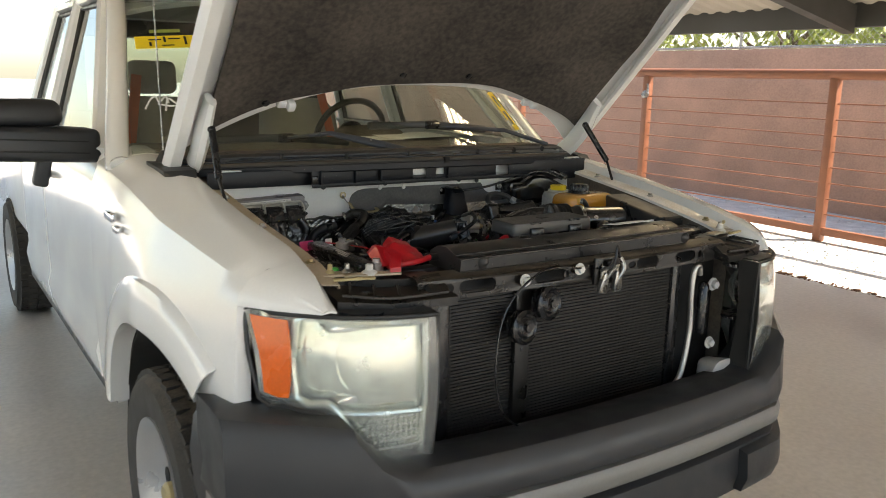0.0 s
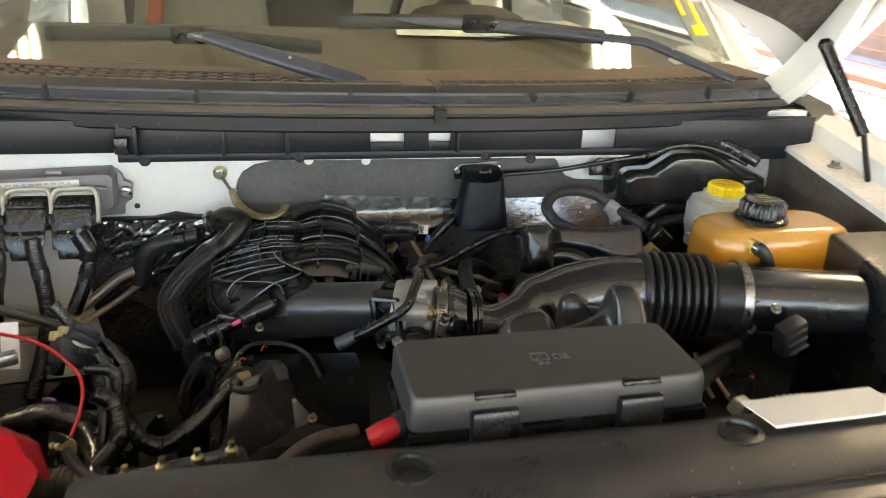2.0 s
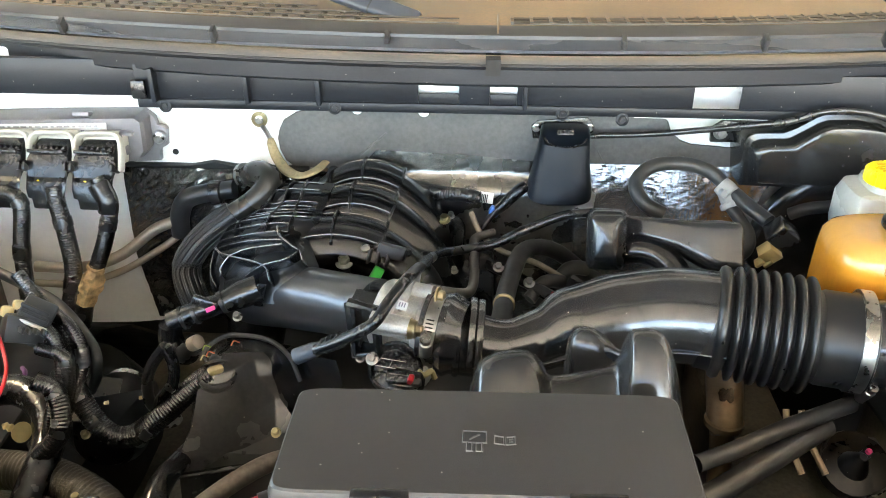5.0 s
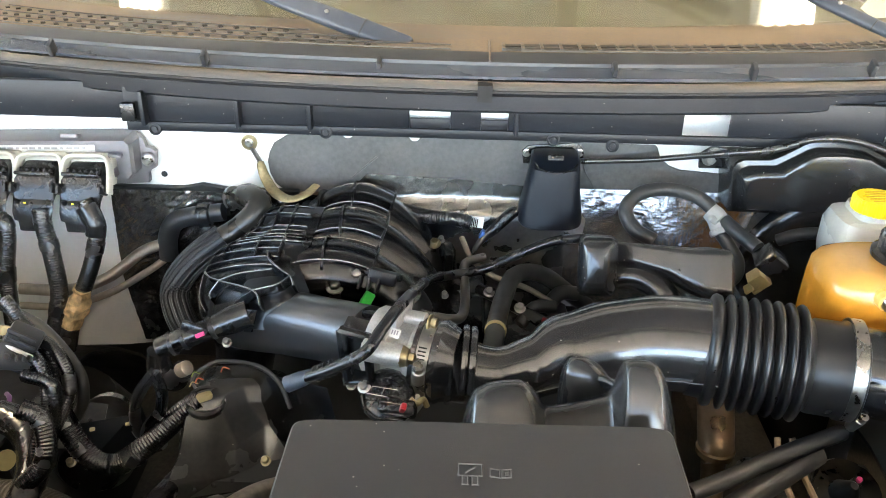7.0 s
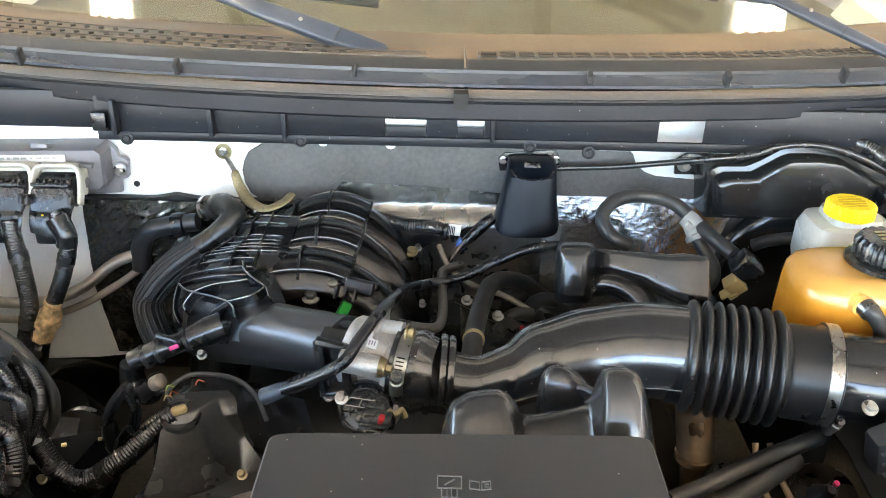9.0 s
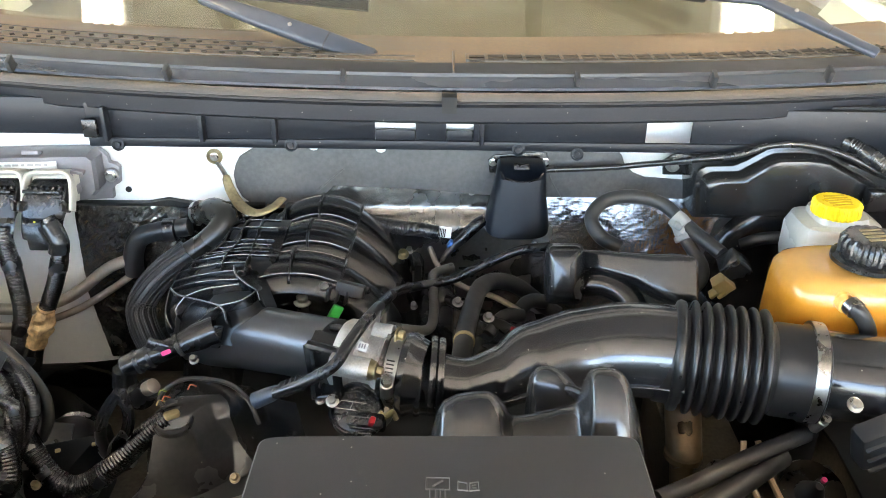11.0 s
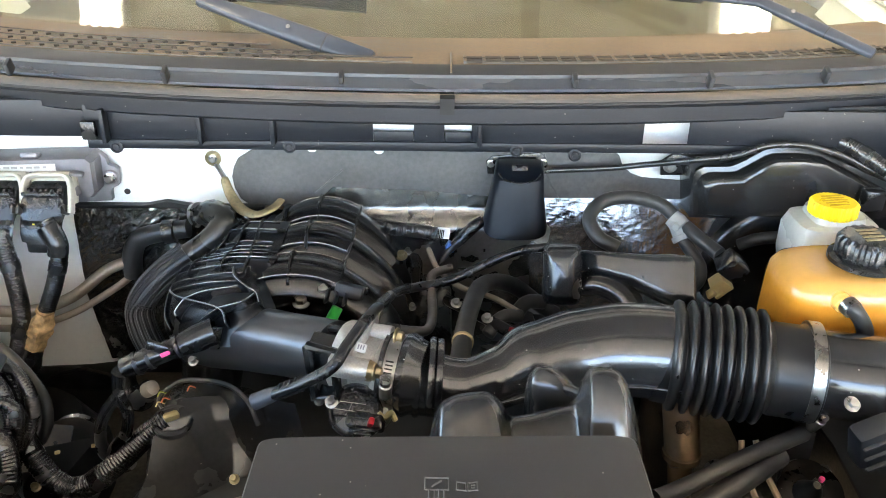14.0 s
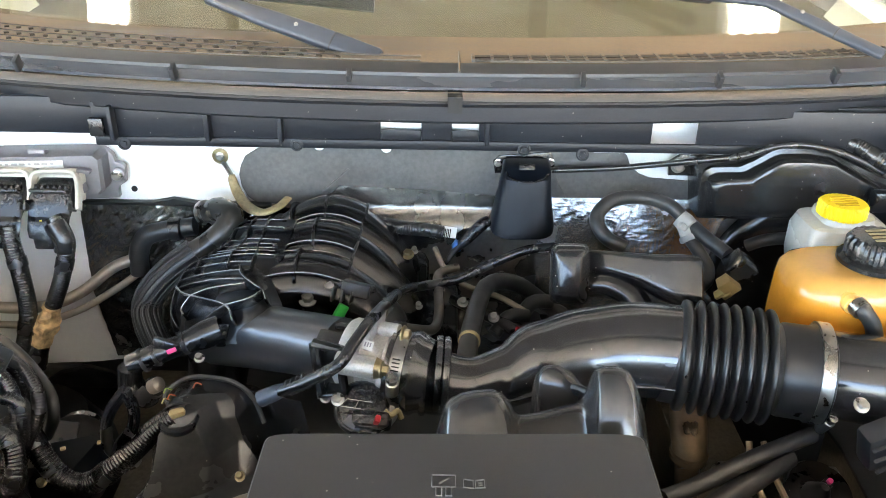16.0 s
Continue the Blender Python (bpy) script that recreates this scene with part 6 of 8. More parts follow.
# crossed gussets over the joint of bell and throat
GUSSETS = (((12, 16), (10, 16), (8, 17), (7, 18), (5, 18)), ((9, 9), (7, 10), (6, 11), (4, 14), (2, 15)), ((6, 11), (7, 13), (8, 16)), ((4, 14), (5, 16), (7, 18)), ((6, 11), (4, 10), (3, 10)), ((4, 14), (3, 13), (2, 12)))
for pts in GUSSETS:
    part("gusset", strip([on_bell(k, i) - OUT * 0.003 for k, i in pts], OUT, 0.018, 0.0026, 5), SHEEN, skin, angle=70)
# underside of the throat
part("under_plate", loft([[(-0.225, 2.130, 1.005), (-0.165, 2.075, 0.985), (-0.150, 2.065, 0.930), (-0.215, 2.12, 0.94)], [(-0.095, 2.050, 1.040), (-0.080, 2.026, 1.000), (-0.078, 2.022, 0.930), (-0.095, 2.06, 0.93)]]), GLOSSY, eng, angle=30)

thr = part("throttle_body", lathe([(0.036, 0), (0.039, 0.004), (0.039, 0.018), (0.033, 0.022), (0.033, 0.045), (0.036, 0.047), (0.036, 0.06)], (-0.046, 2.065, 1.093), (0.93, -0.28, -0.1), 32), ALLOY, eng, "cast aluminium throttle body")
part("top_boss", tube([(-0.029, 2.070, 1.123), (0.010, 2.058, 1.124)], 0.0085, 16, 2), ALLOY, thr)
bolt((0.014, 2.050, 1.127), (0.9, -0.3, 0), thr, 0.006, YSTEEL)
part("casting_rib", box((0.006, 0.05, 0.055), (-0.017, 2.060, 1.110), (0, 8, -16), 0.002), ALLOY, thr)
part("label", box((0.010, 0.001, 0.009), (-0.018, 2.018, 1.134), (-42, 12, -12)), GREYPL, thr, "small pale printed label")
for k in range(3):
    part("print_bar", box((0.0012, 0.0008, 0.0045), Vector((-0.0205, 2.017, 1.136)) + Vector((0.0025 * k, 0, -0.0005 * k)), (-42, 12, -12)), ECU_METAL, thr)
part("motor_tube", tube([(-0.050, 2.022, 1.111), (-0.011, 2.015, 1.109)], 0.0115, 18, 2), ALLOY, thr)
part("tube_cap", tube([(-0.012, 2.015, 1.109), (-0.006, 2.014, 1.108)], [0.0115, 0.0095], 16, 1), YSTEEL, thr)
bolt((-0.006, 2.013, 1.109), (0.95, -0.2, 0), thr, 0.006, YSTEEL)
part("motor_ring", lathe([(0.029, -0.035), (0.0295, 0.0), (0.0255, 0.0015), (0.0255, -0.02)], (-0.021, 2.020, 1.068), (-0.1, -0.62, 0.72), 40), ALLOY, thr, "grey cast ring")
cov_c, cov_n = Vector((-0.026, 2.004, 1.069)), Vector((-0.12, -0.62, 0.72)).normalized()
mc = part("motor_cover", lathe([(0.027, -0.02), (0.0275, 0.0), (0.025, 0.0035), (0.0235, 0.0035), (0.0225, 0.001), (0.014, 0.004), (0.0, 0.004)], cov_c, cov_n, 40), BLACK, thr, "round black actuator cover")
cu = cov_n.cross(Vector((0, 0, 1))).normalized() * -1
cv = cu.cross(cov_n) * -1
def on_cover(a, b):
    return cov_c + cu * a + cv * b + cov_n * 0.0055
for o in ([(-0.019, -0.002), (-0.014, 0.006), (0.012, 0.006), (0.018, -0.002), (-0.019, -0.002)], [(-0.004, -0.002), (-0.002, 0.006)], [(-0.012, 0.013), (0.0, 0.017), (0.012, 0.013)], [(-0.02, -0.008), (0.0, -0.008)]):
    part("cover_rib", tube([on_cover(a, b) for a, b in o], 0.0009, 6, 1), SHEEN, mc)
for a, b, m in ((-0.002, -0.006, GREEN), (-0.001, -0.013, YELLOW)):
    part("paint_dot", lathe([(0.0028, 0), (0.002, 0.0008), (0, 0.001)], on_cover(a, b), cov_n, 12), m, mc)
bolt(on_cover(-0.023, 0.004), cov_n, thr, 0.0045)
plug_m = Vector((-0.013, 1.984, 1.070))
pb = part("plug", box((0.036, 0.014, 0.024), plug_m, (38, 0, -8), 0.003), BLACK, thr)
for k in range(4):
    part("plug_rib", box((0.026 - 0.003 * k, 0.0012, 0.0014), plug_m + Vector((-0.002, -0.0065 - 0.003 * k, 0.010 - 0.004 * k)), (38, 0, -8)), SHEEN, pb)
part("lock_tab", box((0.0055, 0.007, 0.022), (-0.007, 1.972, 1.079), (38, 14, 0), 0.0015), RED, thr, "red locking tab")
part("plug_leads", tube([(-0.001, 1.990, 1.076), (0.005, 1.990, 1.071), (0.011, 2.000, 1.069), (0.015, 2.000, 1.060)], 0.003, 8, 4), TAN, thr)
cl_c, cl_n = Vector((0.013, 2.046, 1.085)), Vector((0.95, -0.2, -0.05)).normalized()
band = part("hose_clamp", lathe([(0.0385, -0.007), (0.040, -0.007), (0.040, 0.007), (0.0385, 0.007)], cl_c, cl_n, 44), STEEL, thr, "steel hose clamp with punched slots")
e1 = cl_n.cross(Vector((0, 0, 1))).normalized()
e2 = e1.cross(cl_n)
for k in range(8):
    a = math.radians(12 + 5.5 * k)
    d = e1 * math.cos(a) + e2 * math.sin(a)
    d = d if d.y < 0 else (-e1 * math.cos(a) + e2 * math.sin(a))
    d = d if d.z > 0 else d - 2 * d.z * Vector((0, 0, 1))
    m4 = Matrix((cl_n, d, cl_n.cross(d))).transposed().to_4x4()
    b4 = box((0.008, 0.0008, 0.0014))
    b4.transform(Matrix.Translation(cl_c + d * 0.0402) @ m4)
    part("clamp_slot", b4, INK_SHADE, band)
part("clamp_screw", lathe([(0.0065, -0.014), (0.0065, 0.008), (0.005, 0.009), (0.005, 0.012), (0.0062, 0.013), (0.0062, 0.019), (0.0, 0.02)], (0.006, 2.000, 1.099), (0.05, -0.45, 0.9), 12), STEEL, thr)
part("hose_collar", lathe([(0.037, -0.014), (0.0425, -0.012), (0.0425, -0.008), (0.0395, -0.007), (0.0395, 0.007), (0.0425, 0.008), (0.044, 0.014), (0.040, 0.02), (0.036, 0.03)], cl_c + cl_n * 0.001, cl_n, 40), DUCT, eng, "black rubber hose collar")
# black frame round the throat outlet
fr = [(-0.075, 2.035, 1.118), (-0.048, 2.025, 1.119), (-0.043, 2.010, 1.076), (-0.068, 2.020, 1.064)]
part("throat_flange", loft([[Vector(p) + Vector((0.0, 0.012, 0.0)) for p in fr], [Vector(p) + Vector((0.004, 0.03, 0.004)) for p in fr]]), BLACK, eng, angle=30)
part("flange_frame", tube([Vector(p) + Vector((0, 0.006, 0.002)) for p in fr + [fr[0]]], 0.0055, 8, 1), GLOSSY, eng)
part("flange_rib", tube([Vector(fr[0]).lerp(Vector(fr[3]), 0.45) + Vector((0, 0.006, 0)), Vector(fr[1]).lerp(Vector(fr[2]), 0.45) + Vector((0, 0.006, 0))], 0.004, 8, 1), GLOSSY, eng)
part("throat_loop", tube([(-0.064, 2.040, 1.115), (-0.067, 2.060, 1.117), (-0.058, 2.075, 1.119), (-0.040, 2.065, 1.122), (-0.037, 2.050, 1.117), (-0.046, 2.035, 1.116)], 0.0045, 8, 3), BLACK, eng)

# ---- engine bay floor ----
solo("engine_bay_undertray", span((-0.75, 1.72, 0.46), (0.80, 2.66, 0.50), 0.01), OILY, "dark undertray beneath the engine", "undertray")
for x, w in ((-0.44, 0.16), (0.50, 0.12)):
    solo("frame_rail", span((x - w / 2, 1.70, 0.52), (x + w / 2, 2.66, 0.68), 0.01), OILY, "dark steel frame rail beside the engine", "frame rail", "frame rails")
    for y in (1.85, 2.1, 2.35):
        bolt((x, y, 0.68), (0, 0, 1), bpy.data.objects[[o.name for o in bpy.data.objects if o.name.startswith("frame_rail")][-1]], 0.012)

# firewall coverings
def sheet(outline, y, thick, tilt=0.0):
    """An outline in (x, z) stood up facing the front."""
    c = Vector((sum(p[0] for p in outline) / len(outline), y, sum(p[1] for p in outline) / len(outline)))
    return plate([(p[0] - c.x, p[1] - c.z) for p in outline], thick, pose(*c, 90 - tilt, 0, 0), 0.001)


pad = part("sound_pad", sheet([(-0.239, 1.151), (-0.232, 1.164), (-0.213, 1.176), (-0.183, 1.182), (0.305, 1.180), (0.312, 1.173), (0.318, 1.158), (0.332, 1.146), (0.348, 1.140), (0.43, 1.134), (0.43, 1.108), (0.222, 1.105), (0.123, 1.109), (0.025, 1.117), (-0.100, 1.121), (-0.112, 1.108), (-0.128, 1.097), (-0.173, 1.090), (-0.222, 1.092), (-0.234, 1.102), (-0.241, 1.118), (-0.243, 1.136)], 2.4515, 0.004), PAD, wall, "grey felt sound pad")
part("pad_crease", strip([(-0.124, 2.447, 1.112), (-0.103, 2.447, 1.131), (-0.084, 2.447, 1.148)], (0, -1, 0), 0.0010, 0.003), PAD, wall)
part("pad_crease", strip([(0.205, 2.447, 1.176), (0.212, 2.447, 1.14), (0.23, 2.447, 1.107)], (0, -1, 0), 0.0012, 0.002), PAD, wall)
for x, z in ((-0.125, 1.183), (-0.03, 1.181)):
    part("pad_button", lathe([(0.008, 0), (0.007, 0.002), (0, 0.003)], (x, 2.447, z), (0, -1, 0), 16), WHITE_BAY, wall)


def crinkle(x0, x1, z0, z1, y, seed, amp=0.006, slope=0.0):
    bm = bmesh.new()
    nx, nz = max(4, int((x1 - x0) / 0.003)), max(4, int((z1 - z0) / 0.003))
    rows = []
    for j in range(nz + 1):
        row = []
        for i in range(nx + 1):
            x, z = x0 + (x1 - x0) * i / nx, z0 + (z1 - z0) * j / nz
            u, v = x + 0.7 * z, z - 0.7 * x
            a = 0.5 * noise.noise((x * 14 + seed, z * 14, seed)) + 0.9 * (1 - abs(noise.noise((u * 22, v * 70 + seed, seed)))) ** 7 + 0.7 * (1 - abs(noise.noise((u * 75, v * 26, seed + 3)))) ** 8 + 0.12 * noise.noise((x * 170, z * 170, seed))
            row.append(bm.verts.new((x, y + amp * a - slope * (z1 - z), z)))
        rows.append(row)
    for a, b in zip(rows, rows[1:]):
        for i in range(nx):
            bm.faces.new((a[i], a[i + 1], b[i + 1]))
            bm.faces.new((a[i], b[i + 1], b[i]))
    return bm


def roll(f, x):
    if x < -0.15:
        return 0.02 * f
    k = max(0.0, min(1.0, (f - 0.16) / 0.17))
    return 0.017 * k * k * (3 - 2 * k) + 0.012 * f if x < 0.19 else 0.05 * f


for x0, x1, z0, z1, y, seed, amp, mat, label in ((-0.115, 0.195, 0.94, 1.120, 2.4515, 1, 0.0005, FOIL_NET, "silver foil heat shield with a woven net"), (0.19, 0.50, 0.94, 1.108, 2.446, 5, 0.0004, FOIL, "crinkled silver foil heat shield"), (-0.478, -0.15, 0.84, 1.090, 2.436, 9, 0.0016, DARK_FOIL, "dark crinkled foil")):
    g = crinkle(x0, x1, z0, z1, y, seed, amp)
    for v in g.verts:
        v.co.y -= roll((z1 - v.co.z) / (z1 - z0), (x0 + x1) / 2 if x0 > 0.18 else min(v.co.x, 0.18) if x0 > -0.2 else x0)
        if mat is DARK_FOIL:
            v.co.x += 0.02 * max(0.0, (0.95 - v.co.z) / 0.1) * (1 if v.co.x < -0.42 else 0)
    part("foil_cover", g, mat, wall, label, angle=70)

# ground strap
strap = thing("ground_strap", (-0.268, 2.440, 1.161), "tan braided ground strap bolted to the firewall", "strap")
part("ring_terminal", lathe([(0.0115, 0), (0.0115, 0.0025), (0.005, 0.003)], (-0.267, 2.449, 1.164), (0, -1, 0), 20), YSTEEL, strap)
bolt((-0.267, 2.4465, 1.164), (0, -1, 0), strap, 0.0042)
part("lug", tube([(-0.264, 2.447, 1.156), (-0.258, 2.444, 1.147), (-0.252, 2.440, 1.138)], 0.0042, 10, flat=0.5), STEEL, strap)
part("braid", tube([(-0.250, 2.436, 1.140), (-0.248, 2.430, 1.134), (-0.240, 2.420, 1.119), (-0.220, 2.390, 1.112), (-0.193, 2.360, 1.117), (-0.174, 2.375, 1.119), (-0.165, 2.400, 1.121)], [0.0045, 0.0065, 0.0075, 0.008, 0.0078, 0.0072, 0.0065], 14, 8, flat=0.45), BRAID, strap, angle=70)

# ---- engine control module ----
ecm = thing("engine_control_module", (-0.53, 2.43, 1.15), "grey cast engine computer with three plugs, on the firewall", "engine computer")
part("housing", loft([[(x, y, z) for x, z in o] for y, o in (
    (2.447, ((-0.665, 1.112), (-0.432, 1.118), (-0.424, 1.126), (-0.422, 1.172), (-0.430, 1.180), (-0.665, 1.172))),
    (2.412, ((-0.665, 1.112), (-0.432, 1.118), (-0.424, 1.126), (-0.422, 1.172), (-0.430, 1.180), (-0.665, 1.172))),
    (2.406, ((-0.664, 1.114), (-0.434, 1.120), (-0.4275, 1.127), (-0.4255, 1.171), (-0.432, 1.177), (-0.664, 1.169))))]), ECU_METAL, ecm, angle=30)
part("flange", sheet([(-0.475, 1.098), (-0.417, 1.102), (-0.416, 1.116), (-0.412, 1.122), (-0.404, 1.126), (-0.401, 1.150), (-0.406, 1.155), (-0.414, 1.157), (-0.416, 1.168), (-0.424, 1.176), (-0.475, 1.176)], 2.446, 0.010), ECU_METAL, ecm)
part("boss", lathe([(0.010, 0), (0.010, 0.008), (0.006, 0.010)], (-0.411, 2.437, 1.140), (0, -1, 0), 18), ECU_METAL, ecm)
bolt((-0.411, 2.428, 1.140), (0, -1, 0), ecm, 0.0055)
part("housing_rib", box((0.005, 0.012, 0.030), (-0.449, 2.398, 1.142), (0, -12, 0), 0.001), ECU_METAL, ecm)
part("housing_rib", box((0.018, 0.010, 0.005), (-0.443, 2.399, 1.158), (0, 8, 0), 0.001), ECU_METAL, ecm)
part("housing_latch", box((0.024, 0.016, 0.007), (-0.507, 2.412, 1.180), (-20, 0, 0), 0.002), ECU_METAL, ecm)
part("label", box((0.185, 0.001, 0.010), (-0.565, 2.4036, 1.1625), (-8, -1.9, 0)), GREYPL, ecm, "pale printed label strip")
for k in range(16):
    part("print_bar", box((0.004 + 0.004 * (k % 3 > 0), 0.0006, 0.0028), (-0.645 + 0.0105 * k, 2.4028, 1.1606 + 0.00035 * k), (-8, -1.9, 0)), STEEL, ecm)
FRAME = surf("beige_grey_plastic", (0.50, 0.48, 0.42), 0.5)
for x in (-0.606, -0.541, -0.476):
    fr = part("connector_frame", strip([(x - 0.0335, 2.366, 1.112), (x - 0.0325, 2.376, 1.132), (x - 0.0305, 2.384, 1.150), (x - 0.022, 2.388, 1.158), (x, 2.388, 1.159), (x + 0.022, 2.388, 1.159), (x + 0.0305, 2.384, 1.151), (x + 0.0325, 2.376, 1.133), (x + 0.0325, 2.366, 1.113)],
                                       [(0, -0.8, 0.5)] * 9, 0.013, 0.0055, 4), FRAME, ecm, "beige-grey connector frame", angle=40)
    part("socket", box((0.060, 0.020, 0.044), (x, 2.398, 1.138), (-25, 0, 0), 0.004), FRAME, fr)
    pl = part("plug", loft([superring((x - sx, y, z), (1, 0, 0), (0, 0.5, 0.86), a, b, 28, 9) for y, z, a, b, sx in ((2.392, 1.137, 0.0275, 0.018, 0), (2.362, 1.128, 0.0278, 0.019, 0.001), (2.352, 1.122, 0.0285, 0.019, 0.002), (2.344, 1.106, 0.0280, 0.016, 0.003), (2.342, 1.096, 0.0265, 0.014, 0.004), (2.341, 1.094, 0.0205, 0.013, 0.004), (2.339, 1.080, 0.0185, 0.012, 0.005))]), BLACK, fr, angle=30)
    for k in range(6):
        part("plug_rib", box((0.0045, 0.010, 0.007), (x - 0.020 + 0.008 * k, 2.368, 1.146), (-30, 0, 0), 0.001), BLACK, pl)
    part("plug_lever", box((0.050, 0.005, 0.005), (x - 0.001, 2.356, 1.146), (-30, 0, 0), 0.0015), BLACK, pl)
    for sx in (-1, 1):
        part("plug_cheek", box((0.005, 0.026, 0.014), (x - 0.002 + sx * 0.0285, 2.356, 1.124), (-30, 0, 0), 0.0015), BLACK, pl)
    part("paint_fleck", box((0.003, 0.001, 0.002), (x - 0.004, 2.3275, 1.115), (-20, 0, 0)), YELLOW, pl)
LOOM_R = ([(0.204, 2.432, 1.156), (0.290, 2.424, 1.164), (0.340, 2.408, 1.176), (0.395, 2.370, 1.198), (0.445, 2.365, 1.207), (0.479, 2.365, 1.219), (0.515, 2.365, 1.223), (0.552, 2.365, 1.218), (0.592, 2.365, 1.205), (0.630, 2.360, 1.188)], 0.0042, 0.0009)
LOOMS = (
    ([(-0.470, 2.342, 1.114), (-0.464, 2.338, 1.103), (-0.453, 2.330, 1.082), (-0.467, 2.325, 1.032), (-0.487, 2.320, 0.986)], 0.011, 0.0013),
    ([(-0.533, 2.342, 1.101), (-0.531, 2.335, 1.079), (-0.523, 2.325, 1.032), (-0.521, 2.315, 0.975), (-0.538, 2.300, 0.909), (-0.560, 2.280, 0.845)], 0.012, 0.0013),
    ([(-0.625, 2.342, 1.093), (-0.581, 2.330, 1.081), (-0.591, 2.320, 1.007), (-0.589, 2.300, 0.928)], 0.011, 0.0013),
    ([(-0.467, 2.120, 1.052), (-0.427, 2.110, 1.036), (-0.408, 2.100, 1.004), (-0.411, 2.080, 0.963), (-0.437, 2.060, 0.923), (-0.464, 2.050, 0.898)], 0.009, 0.0011),
    ([(-0.437, 2.080, 1.064), (-0.409, 2.070, 1.034), (-0.396, 2.050, 0.997), (-0.363, 2.030, 0.951), (-0.332, 2.030, 0.939), (-0.294, 2.040, 0.963), (-0.262, 2.060, 0.989), (-0.242, 2.070, 1.001)], 0.0125, 0.0013),
    ([(-0.415, 2.040, 1.050), (-0.382, 2.030, 1.043), (-0.391, 2.020, 0.991), (-0.405, 2.000, 0.962)], 0.0075, 0.0011),
    ([(-0.404, 2.000, 1.038), (-0.384, 2.000, 1.023), (-0.377, 1.980, 0.989), (-0.402, 1.970, 0.960)], 0.0105, 0.0011),
    LOOM_R,
    ([(0.568, 2.400, 1.224), (0.603, 2.380, 1.215), (0.637, 2.340, 1.197)], 0.010, 0.0013),
)
for i, (pts, r, rib) in enumerate(LOOMS):
    lo = solo("wiring_loom", tube(pts, r, 14, 8, ribs=rib * 0.8, pitch=0.0030 if r < 0.006 else 0.0036), LOOM, "black corrugated wiring loom", "wiring loom", "wiring looms", angle=80)
    ln = smooth_line(pts, 8)
    for f in (0.3, 0.62):
        k = int(f * len(ln))
        part("tape_band", tube(ln[k:k + 3], r + max(0.0008, rib), 12, 3), LOOM, lo)
for pts, r in (([(-0.486, 2.318, 0.989), (-0.501, 2.315, 0.956), (-0.513, 2.310, 0.929)], 0.0145), ):
    bm = tube(pts, [0.013, 0.015, 0.0135], 22, 9)
    for v in bm.verts:
        v.co += Vector((noise.noise(v.co * 90), noise.noise(v.co * 90 + Vector((5, 0, 0))), 0.8 * noise.noise(v.co * 60 + Vector((0, 9, 0))))) * 0.005
    solo("tape_wrap", bm, TAPE, "torn brown cloth tape round a wiring loom", "tape", angle=20)
solo("loom_boot", tube([(-0.513, 2.310, 0.929), (-0.523, 2.300, 0.900)], [0.014, 0.017], 14, 4), LOOM, "black boot at the end of a wiring loom", "boot")
solo("loom_tape", tube([(-0.467, 2.337, 1.108), (-0.456, 2.330, 1.086), (-0.457, 2.328, 1.070)], [0.015, 0.014, 0.0135], 12, 6), TAPED, "shiny black tape round a wiring loom", "tape")

# left side: white strut tower, washer bottle, pipes
part("side_panel", loft([[(x, y, z) for x, y in ((-0.78, 2.40), (-0.62, 2.425), (-0.50, 2.435), (-0.455 + 0.06 * (z - 0.82), 2.445), (-0.455, 2.46), (-0.78, 2.46))] for z in (0.815, 0.90, 1.080)]), WHITE_BAY, wall, "white painted corner panel")
wh = solo("wheel_housing", loft([superring((-0.66, 2.22, z), (1, 0, 0), (0, 1, 0), a, b, 28, 3) for z, a, b in ((0.50, 0.24, 0.26), (0.72, 0.22, 0.24), (0.78, 0.19, 0.21), (0.80, 0.12, 0.14))]), MATTE, "dark wheel housing low in the engine bay", "wheel housing", angle=40)
wb = solo("washer_bottle", loft([superring((-0.66, 2.16, z), (1, 0, 0), (0, 1, 0), a, b, 24, 5) for z, a, b in ((0.80, 0.05, 0.06), (1.0, 0.055, 0.065), (1.025, 0.05, 0.06), (1.03, 0.03, 0.03))]), MILKY, "milky plastic washer bottle", "bottle")
part("cap", lathe([(0.035, 0), (0.035, 0.014), (0.03, 0.018), (0.0, 0.018)], (-0.67, 2.14, 1.03)), BLACK, wb)
for pts, r in (([(-0.603, 2.360, 0.960), (-0.535, 2.370, 0.955), (-0.483, 2.390, 0.967), (-0.435, 2.410, 1.000), (-0.399, 2.420, 1.013)], 0.0085), ([(-0.610, 2.360, 0.931), (-0.550, 2.370, 0.926), (-0.489, 2.390, 0.938), (-0.433, 2.410, 0.966), (-0.398, 2.420, 0.990)], 0.0055)):
    solo("metal_pipe", tube(pts, r, 12), TAN_PIPE, "dull metal pipe along the firewall", "pipe", "pipes")

